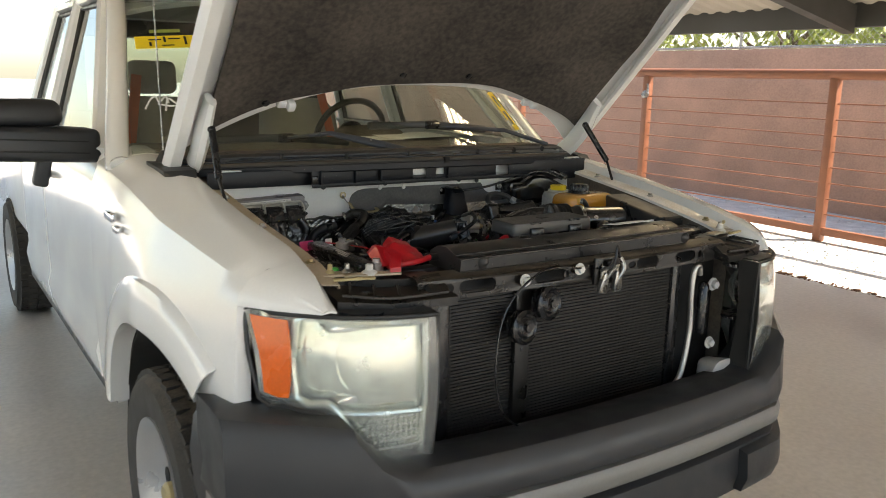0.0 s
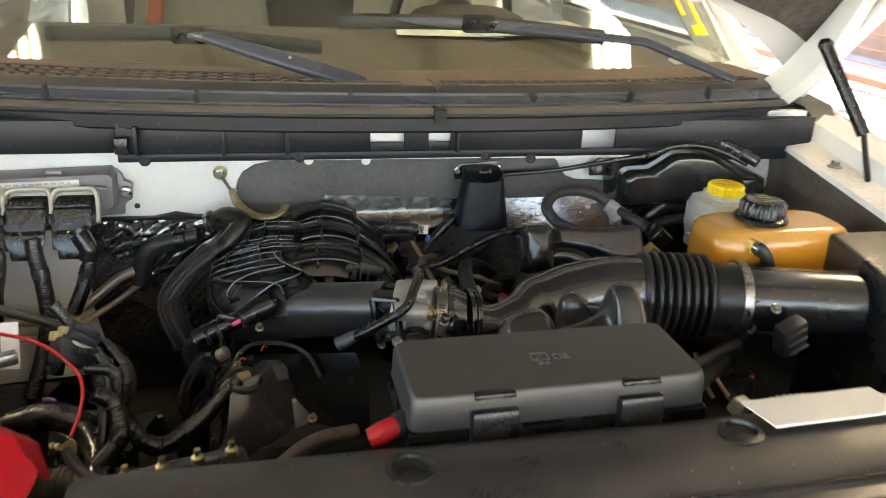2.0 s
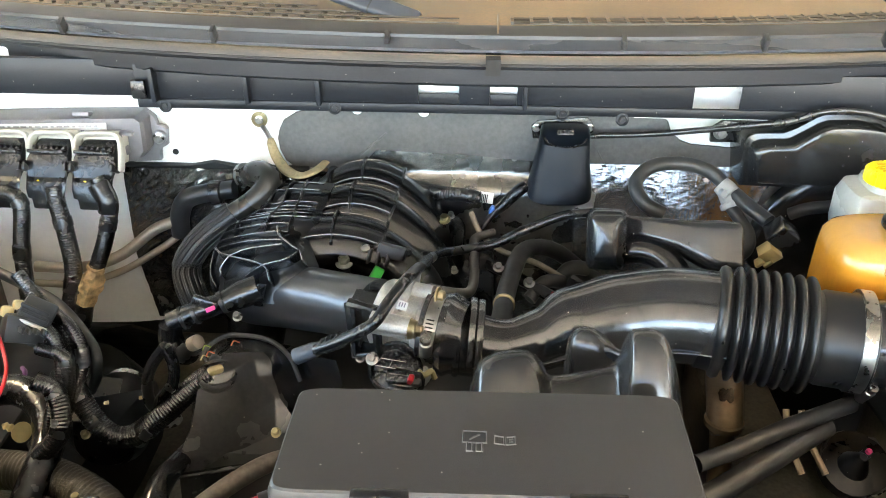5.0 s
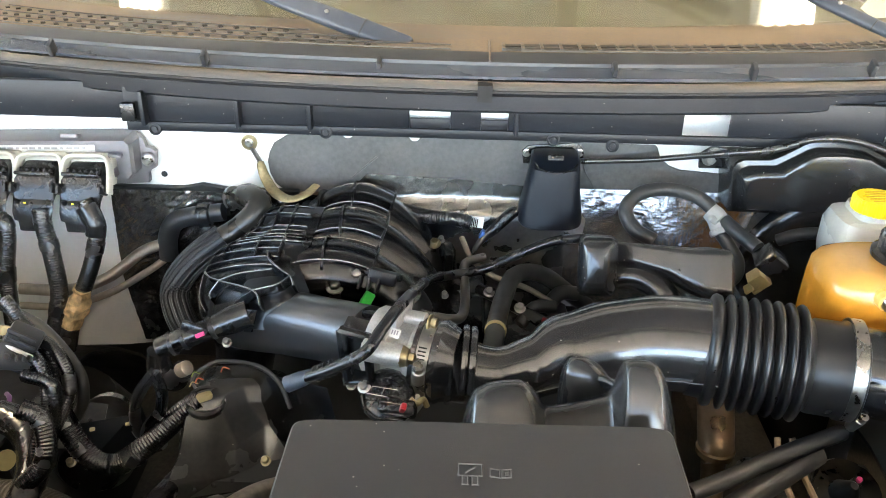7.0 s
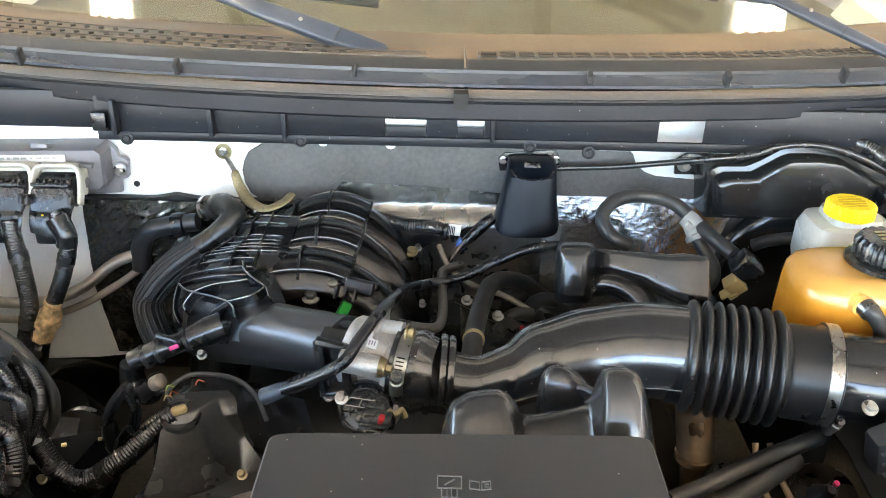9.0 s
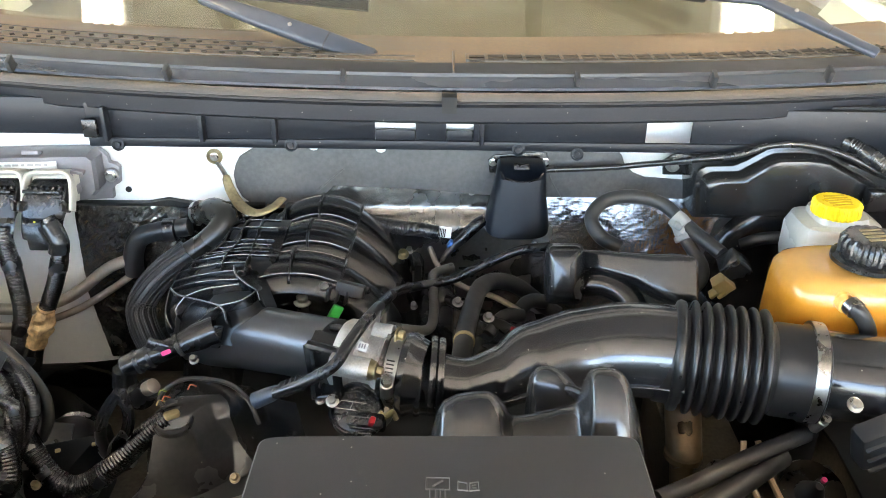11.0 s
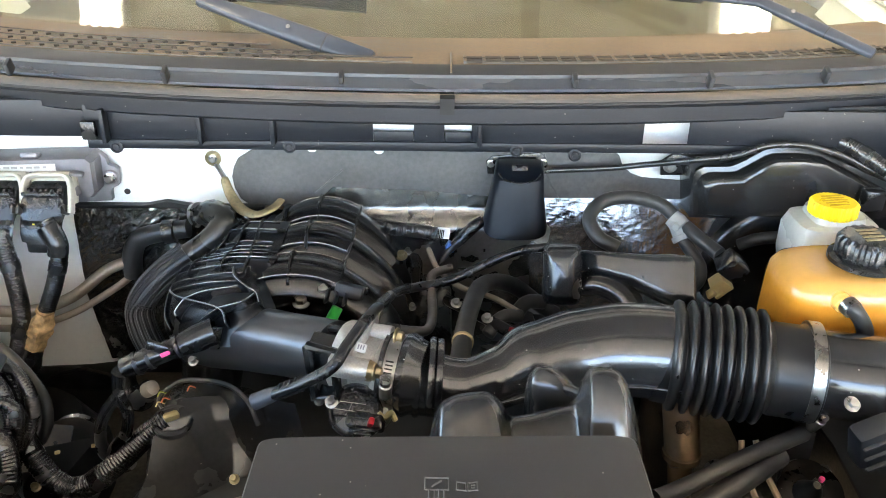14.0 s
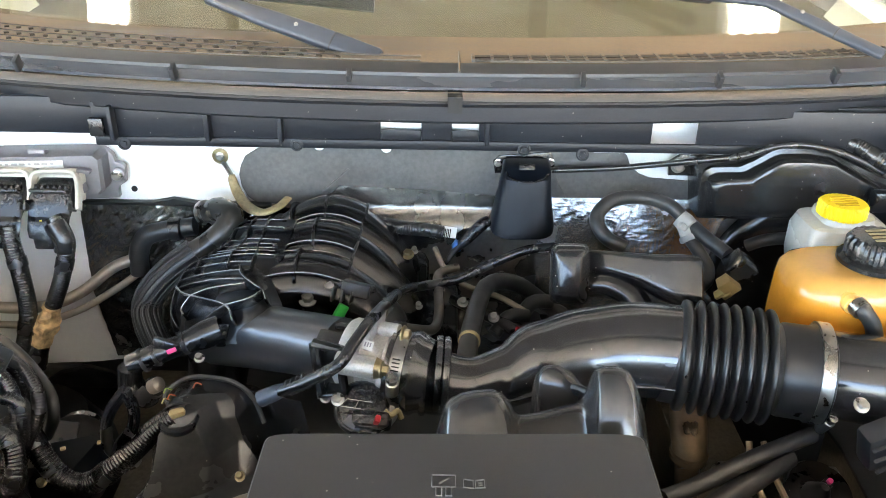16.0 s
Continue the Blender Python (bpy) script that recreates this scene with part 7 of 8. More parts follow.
# ---- horn-shaped siren on the firewall ----
sir = thing("backup_siren", (0.163, 2.430, 1.127), "black tapered siren with a bracket, screwed to the firewall", "siren")
part("bracket", sheet([(0.122, 2.450, 1.164)[::2], (0.130, 2.450, 1.172)[::2], (0.199, 2.450, 1.178)[::2], (0.208, 2.450, 1.170)[::2], (0.209, 2.450, 1.149)[::2], (0.125, 2.450, 1.145)[::2]], 2.448, 0.003), BLACK, sir)
c0, c1, c2 = Vector((0.168, 2.425, 1.170)), Vector((0.167, 2.415, 1.159)), Vector((0.163, 2.400, 1.086))
part("siren_body", loft([superring(c, (1, 0, 0), (0, 1, 0.2), a, b, 28, p) for c, a, b, p in ((c0, 0.030, 0.012, 5), (c0 + Vector((0, 0, -0.004)), 0.0335, 0.018, 5), (c1, 0.034, 0.022, 4), (c1.lerp(c2, 0.35), 0.037, 0.026, 3.6), (c1.lerp(c2, 0.9), 0.0445, 0.034, 3.2), (c2, 0.0445, 0.034, 3.2), (c2 + Vector((0, 0, -0.004)), 0.041, 0.03, 3.2))]), NAVY, sir, angle=40)
part("siren_band", tube([(0.137, 2.392, 1.168), (0.145, 2.388, 1.160), (0.166, 2.385, 1.156), (0.187, 2.388, 1.160), (0.195, 2.392, 1.167)], 0.0015, 6), BLACK, sir)
part("siren_mark", box((0.022, 0.001, 0.008), (0.166, 2.400, 1.173), (-30, 0, 0), 0.001), BLACK, sir)
for p in ((0.129, 2.446, 1.161), (0.203, 2.446, 1.163)):
    bolt(p, (0, -1, 0), sir, 0.004, STEEL, "screw")

# ---- right rear: heater box, brake booster ----
hb = thing("heater_cover", (0.5, 2.42, 1.1), "black moulded cover on the firewall with a raised edge", "cover")
EDGE = ((0.408, 1.100), (0.399, 1.168), (0.403, 1.178), (0.412, 1.183), (0.448, 1.184), (0.467, 1.192), (0.490, 1.207), (0.500, 1.211), (0.534, 1.212), (0.565, 1.208), (0.70, 1.150), (0.70, 1.095))


def shrunk(d):
    return [(x + d * (1 if x < 0.45 else -1 if x > 0.68 else 0.4), z + d * (1 if z < 1.11 else -1)) for x, z in EDGE]


part("cover_body", loft([[(x, y, z) for x, z in shrunk(d)] for y, d in ((2.45, 0.0), (2.40, 0.001), (2.393, 0.004), (2.391, 0.010), (2.386, 0.012), (2.378, 0.014), (2.374, 0.017), (2.373, 0.022))]), MOULD, hb, angle=40)
part("cover_lug", sheet([(0.37, 1.15), (0.41, 1.15), (0.415, 1.178), (0.385, 1.182), (0.368, 1.17)], 2.44, 0.006), BLACK, hb)
bolt((0.381, 2.432, 1.166), (0, -1, 0), hb, 0.007, STEEL)
part("cover_clip", box((0.028, 0.02, 0.03), (0.637, 2.360, 1.148), (0, 0, 0), 0.004), BLACK, hb)
solo("brake_booster", lathe([(0.02, -0.015), (0.06, -0.012), (0.10, -0.002), (0.136, 0.004), (0.145, 0.010), (0.148, 0.018), (0.146, 0.03)], (0.585, 2.395, 0.998), (0, 1, 0.12), 64), MOULD, "round black brake booster with a rolled rim", "brake booster")
solo("vacuum_hose", tube([(0.470, 2.360, 1.078), (0.490, 2.350, 1.092), (0.525, 2.345, 1.098), (0.560, 2.345, 1.095)], 0.0085, 12, 6), RUBBER, "black vacuum hose to the brake booster", "hose")

# ---- brake and coolant reservoirs ----
br = thing("brake_reservoir", (0.545, 2.30, 1.09), "milky brake fluid reservoir with a yellow cap", "reservoir")
part("tank", loft([superring((0.555, 2.292, z), (1, 0, 0), (0, 1, 0), a, b, 28, 4) for z, a, b in ((1.075, 0.050, 0.04), (1.10, 0.055, 0.045), (1.135, 0.055, 0.045), (1.15, 0.049, 0.04), (1.154, 0.033, 0.033), (1.162, 0.031, 0.031))]), MILKY, br, angle=40)
bm = fluted([(0.026, 0), (0.0285, 0.002), (0.0285, 0.015), (0.0255, 0.018), (0.018, 0.0182)], (0.549, 2.286, 1.160), 30, 0.0012)
cap = part("cap", bm, YELLOW, br, "yellow screw cap")
for k in range(5):
    part("print_bar", box((0.034 - 0.004 * abs(k - 2), 0.003, 0.0008), (0.549, 2.272 + 0.007 * k, 1.1785), (0, 0, 8)), surf("cap_print", (0.55, 0.36, 0.01), 0.5) if k == 0 else bpy.data.materials["cap_print"], cap)
part("side_lug", box((0.02, 0.02, 0.02), (0.497, 2.28, 1.085), (0, 0, 0), 0.004), MILKY, br)

cr = thing("coolant_reservoir", (0.60, 2.20, 1.05), "translucent tank of orange coolant with a black cap", "reservoir")
def tank_ring(z, gx, gy, p=4.5):
    return superring((0.545, 2.145, z), (1, 0, 0), (0, 1, 0), gx, gy, 32, p)
COOLANT = surf("coolant_tank_plastic", (0.52, 0.210, 0.020), 0.2, var=0.12, scale=14, rvar=0.04, coat=0.25)
cn = COOLANT.node_tree
cz, cs2, cm, cx2 = (cn.nodes.new(k) for k in ("ShaderNodeTexCoord", "ShaderNodeSeparateXYZ", "ShaderNodeMapRange", "ShaderNodeMix"))
cx2.data_type = "RGBA"
cm.inputs[1].default_value, cm.inputs[2].default_value = 0.040, 0.105
cx2.inputs[7].default_value = (0.54, 0.38, 0.145, 1)
cn.links.new(cz.outputs["Object"], cs2.inputs[0])
cn.links.new(cs2.outputs[2], cm.inputs[0])
cn.links.new(cm.outputs[0], cx2.inputs[0])
old = cn.nodes["Principled BSDF"].inputs["Base Color"].links[0].from_socket
cn.links.new(old, cx2.inputs[6])
cn.links.new(cx2.outputs[2], cn.nodes["Principled BSDF"].inputs["Base Color"])
part("tank", loft([tank_ring(z, a, b) for z, a, b in ((1.03, 0.112, 0.055), (1.06, 0.116, 0.058), (1.10, 0.116, 0.058), (1.138, 0.115, 0.057), (1.152, 0.113, 0.055), (1.161, 0.107, 0.050), (1.166, 0.097, 0.042), (1.167, 0.085, 0.034))]), COOLANT, cr, "translucent tank with orange coolant showing through", angle=60)
part("filler_neck", lathe([(0.030, 0), (0.030, 0.02), (0.028, 0.024)], (0.522, 2.142, 1.160), (0, 0, 1), 28), CREAM, cr)
part("cap_flange", lathe([(0.034, 0), (0.039, 0.003), (0.039, 0.008), (0.032, 0.012)], (0.522, 2.142, 1.167), (0, 0, 1), 40), BLACK, cr)
bm = fluted([(0.031, 0.008), (0.031, 0.027), (0.0265, 0.033), (0.018, 0.034)], (0.522, 2.142, 1.167), 18, 0.0025)
cap = part("cap", bm, BLACK, cr, "black ribbed pressure cap")
for k in range(4):
    part("print_bar", box((0.024, 0.0035, 0.0008), (0.522, 2.13 + 0.008 * k, 1.2015), (0, 0, 8)), BRAID, cap)
noz = Vector((0.478, 2.086, 1.149))
part("nozzle", lathe([(0.010, 0), (0.010, 0.014), (0.007, 0.016)], noz + Vector((0, 0.012, 0)), (0.15, -1, -0.1), 16), CREAM, cr)
solo("overflow_hose", tube([noz + Vector((0.003, -0.004, 0)), (0.487, 2.075, 1.147), (0.502, 2.075, 1.126), (0.512, 2.080, 1.095), (0.520, 2.085, 1.062)], 0.0085, 12), RUBBER, "black overflow hose on the coolant tank", "hose")
solo("hose_spring_clip", lathe([(0.0095, -0.005), (0.0105, -0.005), (0.0105, 0.005), (0.0095, 0.005)], noz + Vector((0.006, -0.006, -0.001)), (0.35, -1, -0.2), 18), STEEL, "steel spring clip on a hose", "clip")

# ---- hoses and tubes round the engine ----
HOSES = (
    ("heater_hose", [(0.289, 2.300, 1.102), (0.264, 2.310, 1.113), (0.254, 2.330, 1.131), (0.275, 2.350, 1.146), (0.314, 2.360, 1.148), (0.352, 2.355, 1.140), (0.376, 2.335, 1.124), (0.393, 2.300, 1.117), (0.404, 2.285, 1.112), (0.412, 2.272, 1.109)], 0.0095, RUBBER, "black heater hose bent in a loop", 0),
    ("vent_tube", [(-0.114, 2.000, 1.086), (-0.078, 1.992, 1.107), (-0.044, 1.990, 1.130), (-0.030, 2.010, 1.143), (-0.014, 2.060, 1.143), (0.003, 2.200, 1.089), (0.028, 2.280, 1.052), (0.072, 2.290, 1.057), (0.116, 2.295, 1.078), (0.160, 2.300, 1.096), (0.201, 2.305, 1.100)], 0.006, BLACK, "thin black vent tube across the engine", 0),
    ("grey_pipe", [(-0.000, 2.140, 1.079), (0.028, 2.160, 1.061), (0.044, 2.190, 1.045), (0.049, 2.230, 1.041), (0.047, 2.290, 1.044), (0.048, 2.330, 1.043), (0.073, 2.350, 1.043)], 0.0062, surf("dull_grey_coating", (0.13, 0.12, 0.11), 0.35, 0.4), "dull grey metal pipe", 0),
    ("coolant_hose", [(0.080, 2.085, 1.062), (0.083, 2.120, 1.063), (0.089, 2.180, 1.056), (0.099, 2.240, 1.052), (0.111, 2.290, 1.047), (0.135, 2.330, 1.033), (0.165, 2.350, 1.013), (0.204, 2.360, 0.977), (0.225, 2.360, 0.963)], 0.0115, RUBBER, "black coolant hose behind the intake", 0),
    ("coolant_hose", [(-0.399, 2.420, 0.987), (-0.396, 2.420, 1.020), (-0.382, 2.420, 1.047), (-0.353, 2.420, 1.058), (-0.307, 2.420, 1.066)], [0.014, 0.0145, 0.0145, 0.014, 0.0135], RUBBER, "black elbow hose on the firewall", 0),
    ("coolant_hose", [(-0.286, 2.400, 1.094), (-0.258, 2.385, 1.109), (-0.237, 2.360, 1.109), (-0.243, 2.345, 1.097), (-0.265, 2.335, 1.080), (-0.290, 2.325, 1.067)], [0.0135, 0.0175, 0.018, 0.0165, 0.0158, 0.0155], ELBOW, "glossy black elbow hose with a moulded end", 0),
    ("lower_hose", [(0.264, 1.930, 1.026), (0.304, 1.950, 1.027), (0.357, 1.980, 1.029), (0.403, 2.000, 1.034), (0.437, 2.020, 1.031)], 0.0085, RUBBER, "black hose beneath the bellows", 0),
    ("upper_hose", [(-0.057, 2.420, 1.081), (-0.008, 2.410, 1.074), (0.025, 2.400, 1.076), (0.053, 2.400, 1.071)], 0.010, LOOM, "black hose behind the manifold", 0.0015),
)
for name, pts, r, mat, label, rib in HOSES:
    solo(name, tube(pts, r, 14, 10, ribs=rib, pitch=0.004), mat, label, "hose", "hoses", angle=70)
BRAID_PATH = [(-0.281, 2.328, 1.072), (-0.310, 2.315, 1.053), (-0.331, 2.300, 1.033), (-0.343, 2.290, 1.011), (-0.336, 2.270, 0.990), (-0.322, 2.260, 0.960)]
sleeve = solo("braided_hose", tube(BRAID_PATH, 0.0175, 18, 10), SLEEVED, "black hose in a sleeve of raised braided strands", "hose", "hoses", angle=70)
line = smooth_line(BRAID_PATH, 8)
for k in range(16):
    a = 2 * math.pi * k / 16
    lay = []
    for i, p in enumerate(line):
        d = (line[min(i + 1, len(line) - 1)] - line[max(i - 1, 0)]).normalized()
        u = (Vector((0, 1, 0)) - d * d.y).normalized()
        lay.append(p + (u * math.cos(a) + d.cross(u) * math.sin(a)) * 0.0178)
    part("sleeve_strand", tube(lay, 0.0017, 8, 4, ribs=0.0005, pitch=0.004), SLEEVED, sleeve, angle=70)
collar = solo("hose_collar_ring", lathe([(0.0145, -0.010), (0.0175, -0.009), (0.0175, 0.007), (0.0145, 0.009)], (-0.334, 2.420, 1.061), (1, 0, 0.1), 22), BLACK, "black collar on the elbow hose", "collar")
solo("hose_end_clamp", lathe([(0.0135, -0.004), (0.0185, -0.003), (0.0185, 0.004), (0.0135, 0.005)], (-0.283, 2.399, 1.097), (0.8, -0.4, 0.4), 22), STEEL, "bright ring clamp at the elbow hose", "clamp")
tip = part("tube_tip", tube([(-0.124, 2.000, 1.081), (-0.109, 1.999, 1.089), (-0.096, 1.998, 1.096)], [0.0085, 0.008, 0.006], 10, 4), surf("grey_blue_plastic", (0.045, 0.055, 0.07), 0.4), None)
tagged(tip, "grey plastic end fitting of the vent tube", "fitting")
for k in range(4):
    part("ridge", lathe([(0.0062, -0.0012), (0.0082, -0.0008), (0.0082, 0.0008), (0.0062, 0.0012)], Vector((-0.093, 1.9976, 1.0975)) + Vector((0.0055, -0.0008, 0.0032)) * k, (0.85, -0.1, 0.5), 14), BLACK, tip)
clip = solo("hose_joint", tube([(0.365, 2.338, 1.129), (0.372, 2.332, 1.124), (0.378, 2.324, 1.120)], [0.0118, 0.0132, 0.0118], 16, 4), JOINT, "pale grey plastic joint on the heater hose", "hose joint")
part("joint_ear", box((0.016, 0.008, 0.010), (0.366, 2.320, 1.124), (0, 35, 20), 0.003), JOINT, clip)
part("joint_branch", tube([(0.370, 2.330, 1.122), (0.376, 2.320, 1.108)], 0.010, 14, 3), JOINT, clip)
part("joint_collar", lathe([(0.0115, -0.004), (0.0128, -0.003), (0.0128, 0.003), (0.0115, 0.004)], (0.376, 2.320, 1.108), (0.35, -0.5, -0.7), 16), JOINT, clip)
solo("branch_hose", tube([(0.375, 2.321, 1.110), (0.386, 2.305, 1.096), (0.396, 2.290, 1.082), (0.393, 2.275, 1.070), (0.380, 2.265, 1.062)], 0.0085, 14, 6), RUBBER, "short black hose below the heater hose joint", "hose")
plug = thing("loose_plug", (0.421, 2.255, 1.087), "loose black and tan electrical plug", "plug")
part("plug_body", box((0.034, 0.026, 0.028), (0.424, 2.256, 1.101), (20, 38, 10), 0.003), BLACK, plug)
part("plug_face", box((0.024, 0.017, 0.02), (0.412, 2.250, 1.078), (20, 38, 10), 0.002), TAN, plug)
for k in range(2):
    part("plug_key", box((0.005, 0.012, 0.012), Vector((0.401, 2.247, 1.071)) + Vector((0.010 * k, 0, -0.005)), (20, 38, 10), 0.001), TAN, plug)
solo("hose_fitting", lathe([(0.0116, -0.004), (0.0128, -0.003), (0.0128, 0.002), (0.0116, 0.003)], (0.085, 2.140, 1.061), (0.1, 0.95, -0.1), 20), TAN, "tan clip at the foot of a coolant hose", "clip")
code = solo("barcode_tag", box((0.033, 0.001, 0.0155), (0.055, 2.400, 1.073), (-20, 8, 0)), PAPER, "white tag with a printed bar code", "tag")
for k in range(9):
    part("print_bar", box((0.0014, 0.0008, 0.012), Vector((0.055, 2.398, 1.074)) + Vector((-0.012 + 0.0024 * k, 0, -0.00034 * k)), (-20, 8, 0)), INK_SHADE, code)
solo("blue_clip", box((0.014, 0.012, 0.012), (0.073, 2.390, 1.056), (0, 30, 0), 0.002), BLUE, "blue plastic cable clip", "clip")
solo("sensor_lead", tube([(0.053, 2.370, 1.032), (0.069, 2.385, 1.050), (0.085, 2.390, 1.065), (0.105, 2.395, 1.085), (0.117, 2.400, 1.092)], [0.003, 0.005, 0.008, 0.009, 0.008], 10), BLACK, "black sensor lead behind the engine", "cable")

# ---- low in the corner by the battery ----
solo("radiator_hose", tube([(-0.50, 1.985, 0.925), (-0.432, 1.979, 0.93), (-0.385, 1.968, 0.93), (-0.334, 1.944, 0.925), (-0.300, 1.920, 0.91)], 0.021, 24, 10, ribs=0.0012, pitch=0.005), SLEEVE, "thick hose in a brown-black woven sleeve", "hose", angle=70)
solo("return_hose", tube([(-0.50, 1.945, 0.915), (-0.42, 1.942, 0.918), (-0.36, 1.930, 0.915), (-0.31, 1.905, 0.90)], 0.014, 18, 10), SLEEVE, "thinner hose beside the radiator hose", "hose", angle=70)
solo("coolant_pipe", tube([(-0.268, 1.915, 0.915), (-0.277, 1.955, 0.925), (-0.276, 1.990, 0.925), (-0.270, 2.038, 0.915), (-0.272, 2.085, 0.905)], [0.014, 0.014, 0.0125, 0.011, 0.011], 18, 8), BLACK, "black bent coolant pipe beside the valve cover", "pipe", angle=70)
solo("fuel_hose", tube([(-0.225, 1.900, 0.955), (-0.186, 1.945, 0.962), (-0.150, 1.978, 0.962), (-0.10, 2.0, 0.955)], 0.010, 14, 8), OILY, "dusty brown hose below the valve cover", "hose", angle=70)
solo("taped_loom", tube([(-0.52, 2.060, 0.965), (-0.470, 2.060, 0.975), (-0.428, 2.036, 0.972), (-0.405, 1.998, 0.960), (-0.402, 1.955, 0.945), (-0.410, 1.920, 0.92)], [0.017, 0.018, 0.0175, 0.017, 0.017, 0.016], 18, 8), TAPED, "thick wiring loom wrapped in crinkled black tape", "wiring loom", "wiring looms", angle=70)
solo("purple_wire", tube([(-0.484, 2.100, 0.975), (-0.468, 2.080, 0.985), (-0.461, 2.062, 0.985), (-0.464, 2.045, 0.975)], 0.0028, 8), surf("purple_wire_sleeve", (0.16, 0.05, 0.20), 0.45), "short purple wire among the looms", "wire")
yc = thing("loom_clip", (-0.444, 2.008, 0.962), "yellowed plastic tree clip on the taped loom", "clip")
part("clip_disc", lathe([(0.0035, 0), (0.011, 0.001), (0.0115, 0.003), (0.004, 0.004)], (-0.440, 2.005, 0.962), (0.8, -0.4, 0.3), 18), TAN, yc)
part("clip_stem", lathe([(0.0035, 0), (0.0035, 0.008), (0.005, 0.010), (0.003, 0.014), (0.0045, 0.016), (0.001, 0.020)], (-0.442, 2.006, 0.962), (-0.85, 0.1, 0.3), 12), TAN, yc)
cb = thing("relay_block", (-0.436, 2.050, 1.085), "grey relay block with two cream plugs on the wiring", "connector")
part("relay_body", box((0.040, 0.028, 0.030), (-0.432, 2.048, 1.070), (-20, 25, 35), 0.003), COWL_DARK, cb)
for k, (x, y, z) in enumerate(((-0.447, 2.052, 1.088), (-0.440, 2.064, 1.088))):
    part("cream_plug", box((0.012, 0.014, 0.012), (x, y, z), (-20, 25, 35), 0.003), TAN, cb, "cream plug")
for k in range(4):
    part("relay_rib", box((0.003, 0.030, 0.006), Vector((-0.420, 2.040, 1.078)) + Vector((0.005 * k - 0.006, 0.004 * k - 0.006, -0.003 * k)), (-20, 25, 35), 0.001), MATTE, cb)
shield = solo("strut_shield", plate([(-0.05, -0.03), (0.04, -0.045), (0.055, 0.02), (-0.03, 0.045)], 0.003, pose(-0.455, 2.145, 0.895, 18, 8, 25), 0.001), DARK_STEEL, "black steel shield plate low in the bay", "plate")
part("plate_edge", tube([(-0.505, 2.150, 0.903), (-0.470, 2.118, 0.906), (-0.432, 2.080, 0.905)], 0.0012, 6), STEEL, shield, "bright worn edge")
solo("second_lower_hose", tube([(0.262, 1.905, 1.000), (0.306, 1.935, 1.002), (0.360, 1.972, 1.008), (0.410, 2.005, 1.015)], 0.012, 14, 8), RUBBER, "thick black hose beneath the thin one", "hose", "hoses")

solo("ribbed_sleeve", tube([(0.335, 1.803, 1.075), (0.36, 1.800, 1.080), (0.42, 1.794, 1.080), (0.48, 1.786, 1.078), (0.54, 1.79, 1.06)], 0.010, 16, 8, ribs=0.0022, pitch=0.007), PIPE_AL, "silver ribbed flexible sleeve behind the shield", "hose", angle=70)
solo("white_clip", box((0.026, 0.018, 0.020), (0.308, 1.815, 1.072), (20, 10, 30), 0.005, 3), MILKY, "white plastic clip beside the fuse box", "clip")

# ---- coil cover, cam sensor and small engine parts ----
cov = thing("timing_cover", (-0.24, 2.0, 0.95), "black faceted valve cover with loose wires", "valve cover")
rows = (
    ((-0.262, 2.150, 0.985), (-0.235, 2.150, 0.992), (-0.205, 2.150, 0.990), (-0.170, 2.150, 0.985)),
    ((-0.252, 2.095, 1.004), (-0.238, 2.100, 1.008), (-0.206, 2.106, 1.007), (-0.172, 2.112, 1.004)),
    ((-0.248, 2.056, 1.004), (-0.217, 2.072, 1.006), (-0.200, 2.094, 1.004), (-0.166, 2.104, 1.001)),
    ((-0.254, 2.050, 0.992), (-0.216, 2.061, 0.992), (-0.194, 2.084, 0.988), (-0.152, 2.093, 0.990)),
    ((-0.259, 2.028, 0.956), (-0.200, 2.050, 0.957), (-0.176, 2.082, 0.958), (-0.148, 2.080, 0.962)),
    ((-0.274, 2.012, 0.925), (-0.206, 2.034, 0.925), (-0.172, 2.052, 0.930), (-0.146, 2.062, 0.935)),
    ((-0.280, 2.010, 0.840), (-0.210, 2.040, 0.840), (-0.172, 2.052, 0.840), (-0.146, 2.062, 0.840)))
bm = loft([[(-0.285 + 0.0 * r[0][0], r[0][1] + 0.05, r[0][2] - 0.06)] + list(r) + [(r[-1][0] + 0.012, r[-1][1] + 0.05, r[-1][2] - 0.06)] for r in rows], closed=False)
bmesh.ops.recalc_face_normals(bm, faces=bm.faces)
bmesh.ops.bevel(bm, geom=[e for e in bm.edges if len(e.link_faces) == 2], offset=0.0022, segments=2, profile=0.5, affect="EDGES", clamp_overlap=True)
part("cover_body", bm, VALVE, cov, angle=32)
for k in range(6):
    part("cover_bump", lathe([(0.003, 0), (0.002, 0.002), (0, 0.0025)], Vector((-0.262, 2.009, 0.918)).lerp(Vector((-0.165, 2.045, 0.922)), k / 5), (0, -1, 0.3), 10), VALVE, cov)
part("cover_flange", strip([(-0.288, 2.004, 0.905), (-0.206, 2.028, 0.906), (-0.150, 2.050, 0.912)], (0, -0.9, 0.4), 0.010, 0.004), VALVE, cov)
part("filler_ring", lathe([(0.021, -0.012), (0.0225, -0.004), (0.0205, -0.001), (0.018, -0.002), (0.017, -0.008), (0.0, -0.009)], (-0.235, 2.067, 1.006), (0.1, -0.15, 1), 28), VALVE, cov)
part("oil_plug", box((0.018, 0.010, 0.010), (-0.236, 2.067, 1.008), (10, 0, 30), 0.004), TAN, cov)
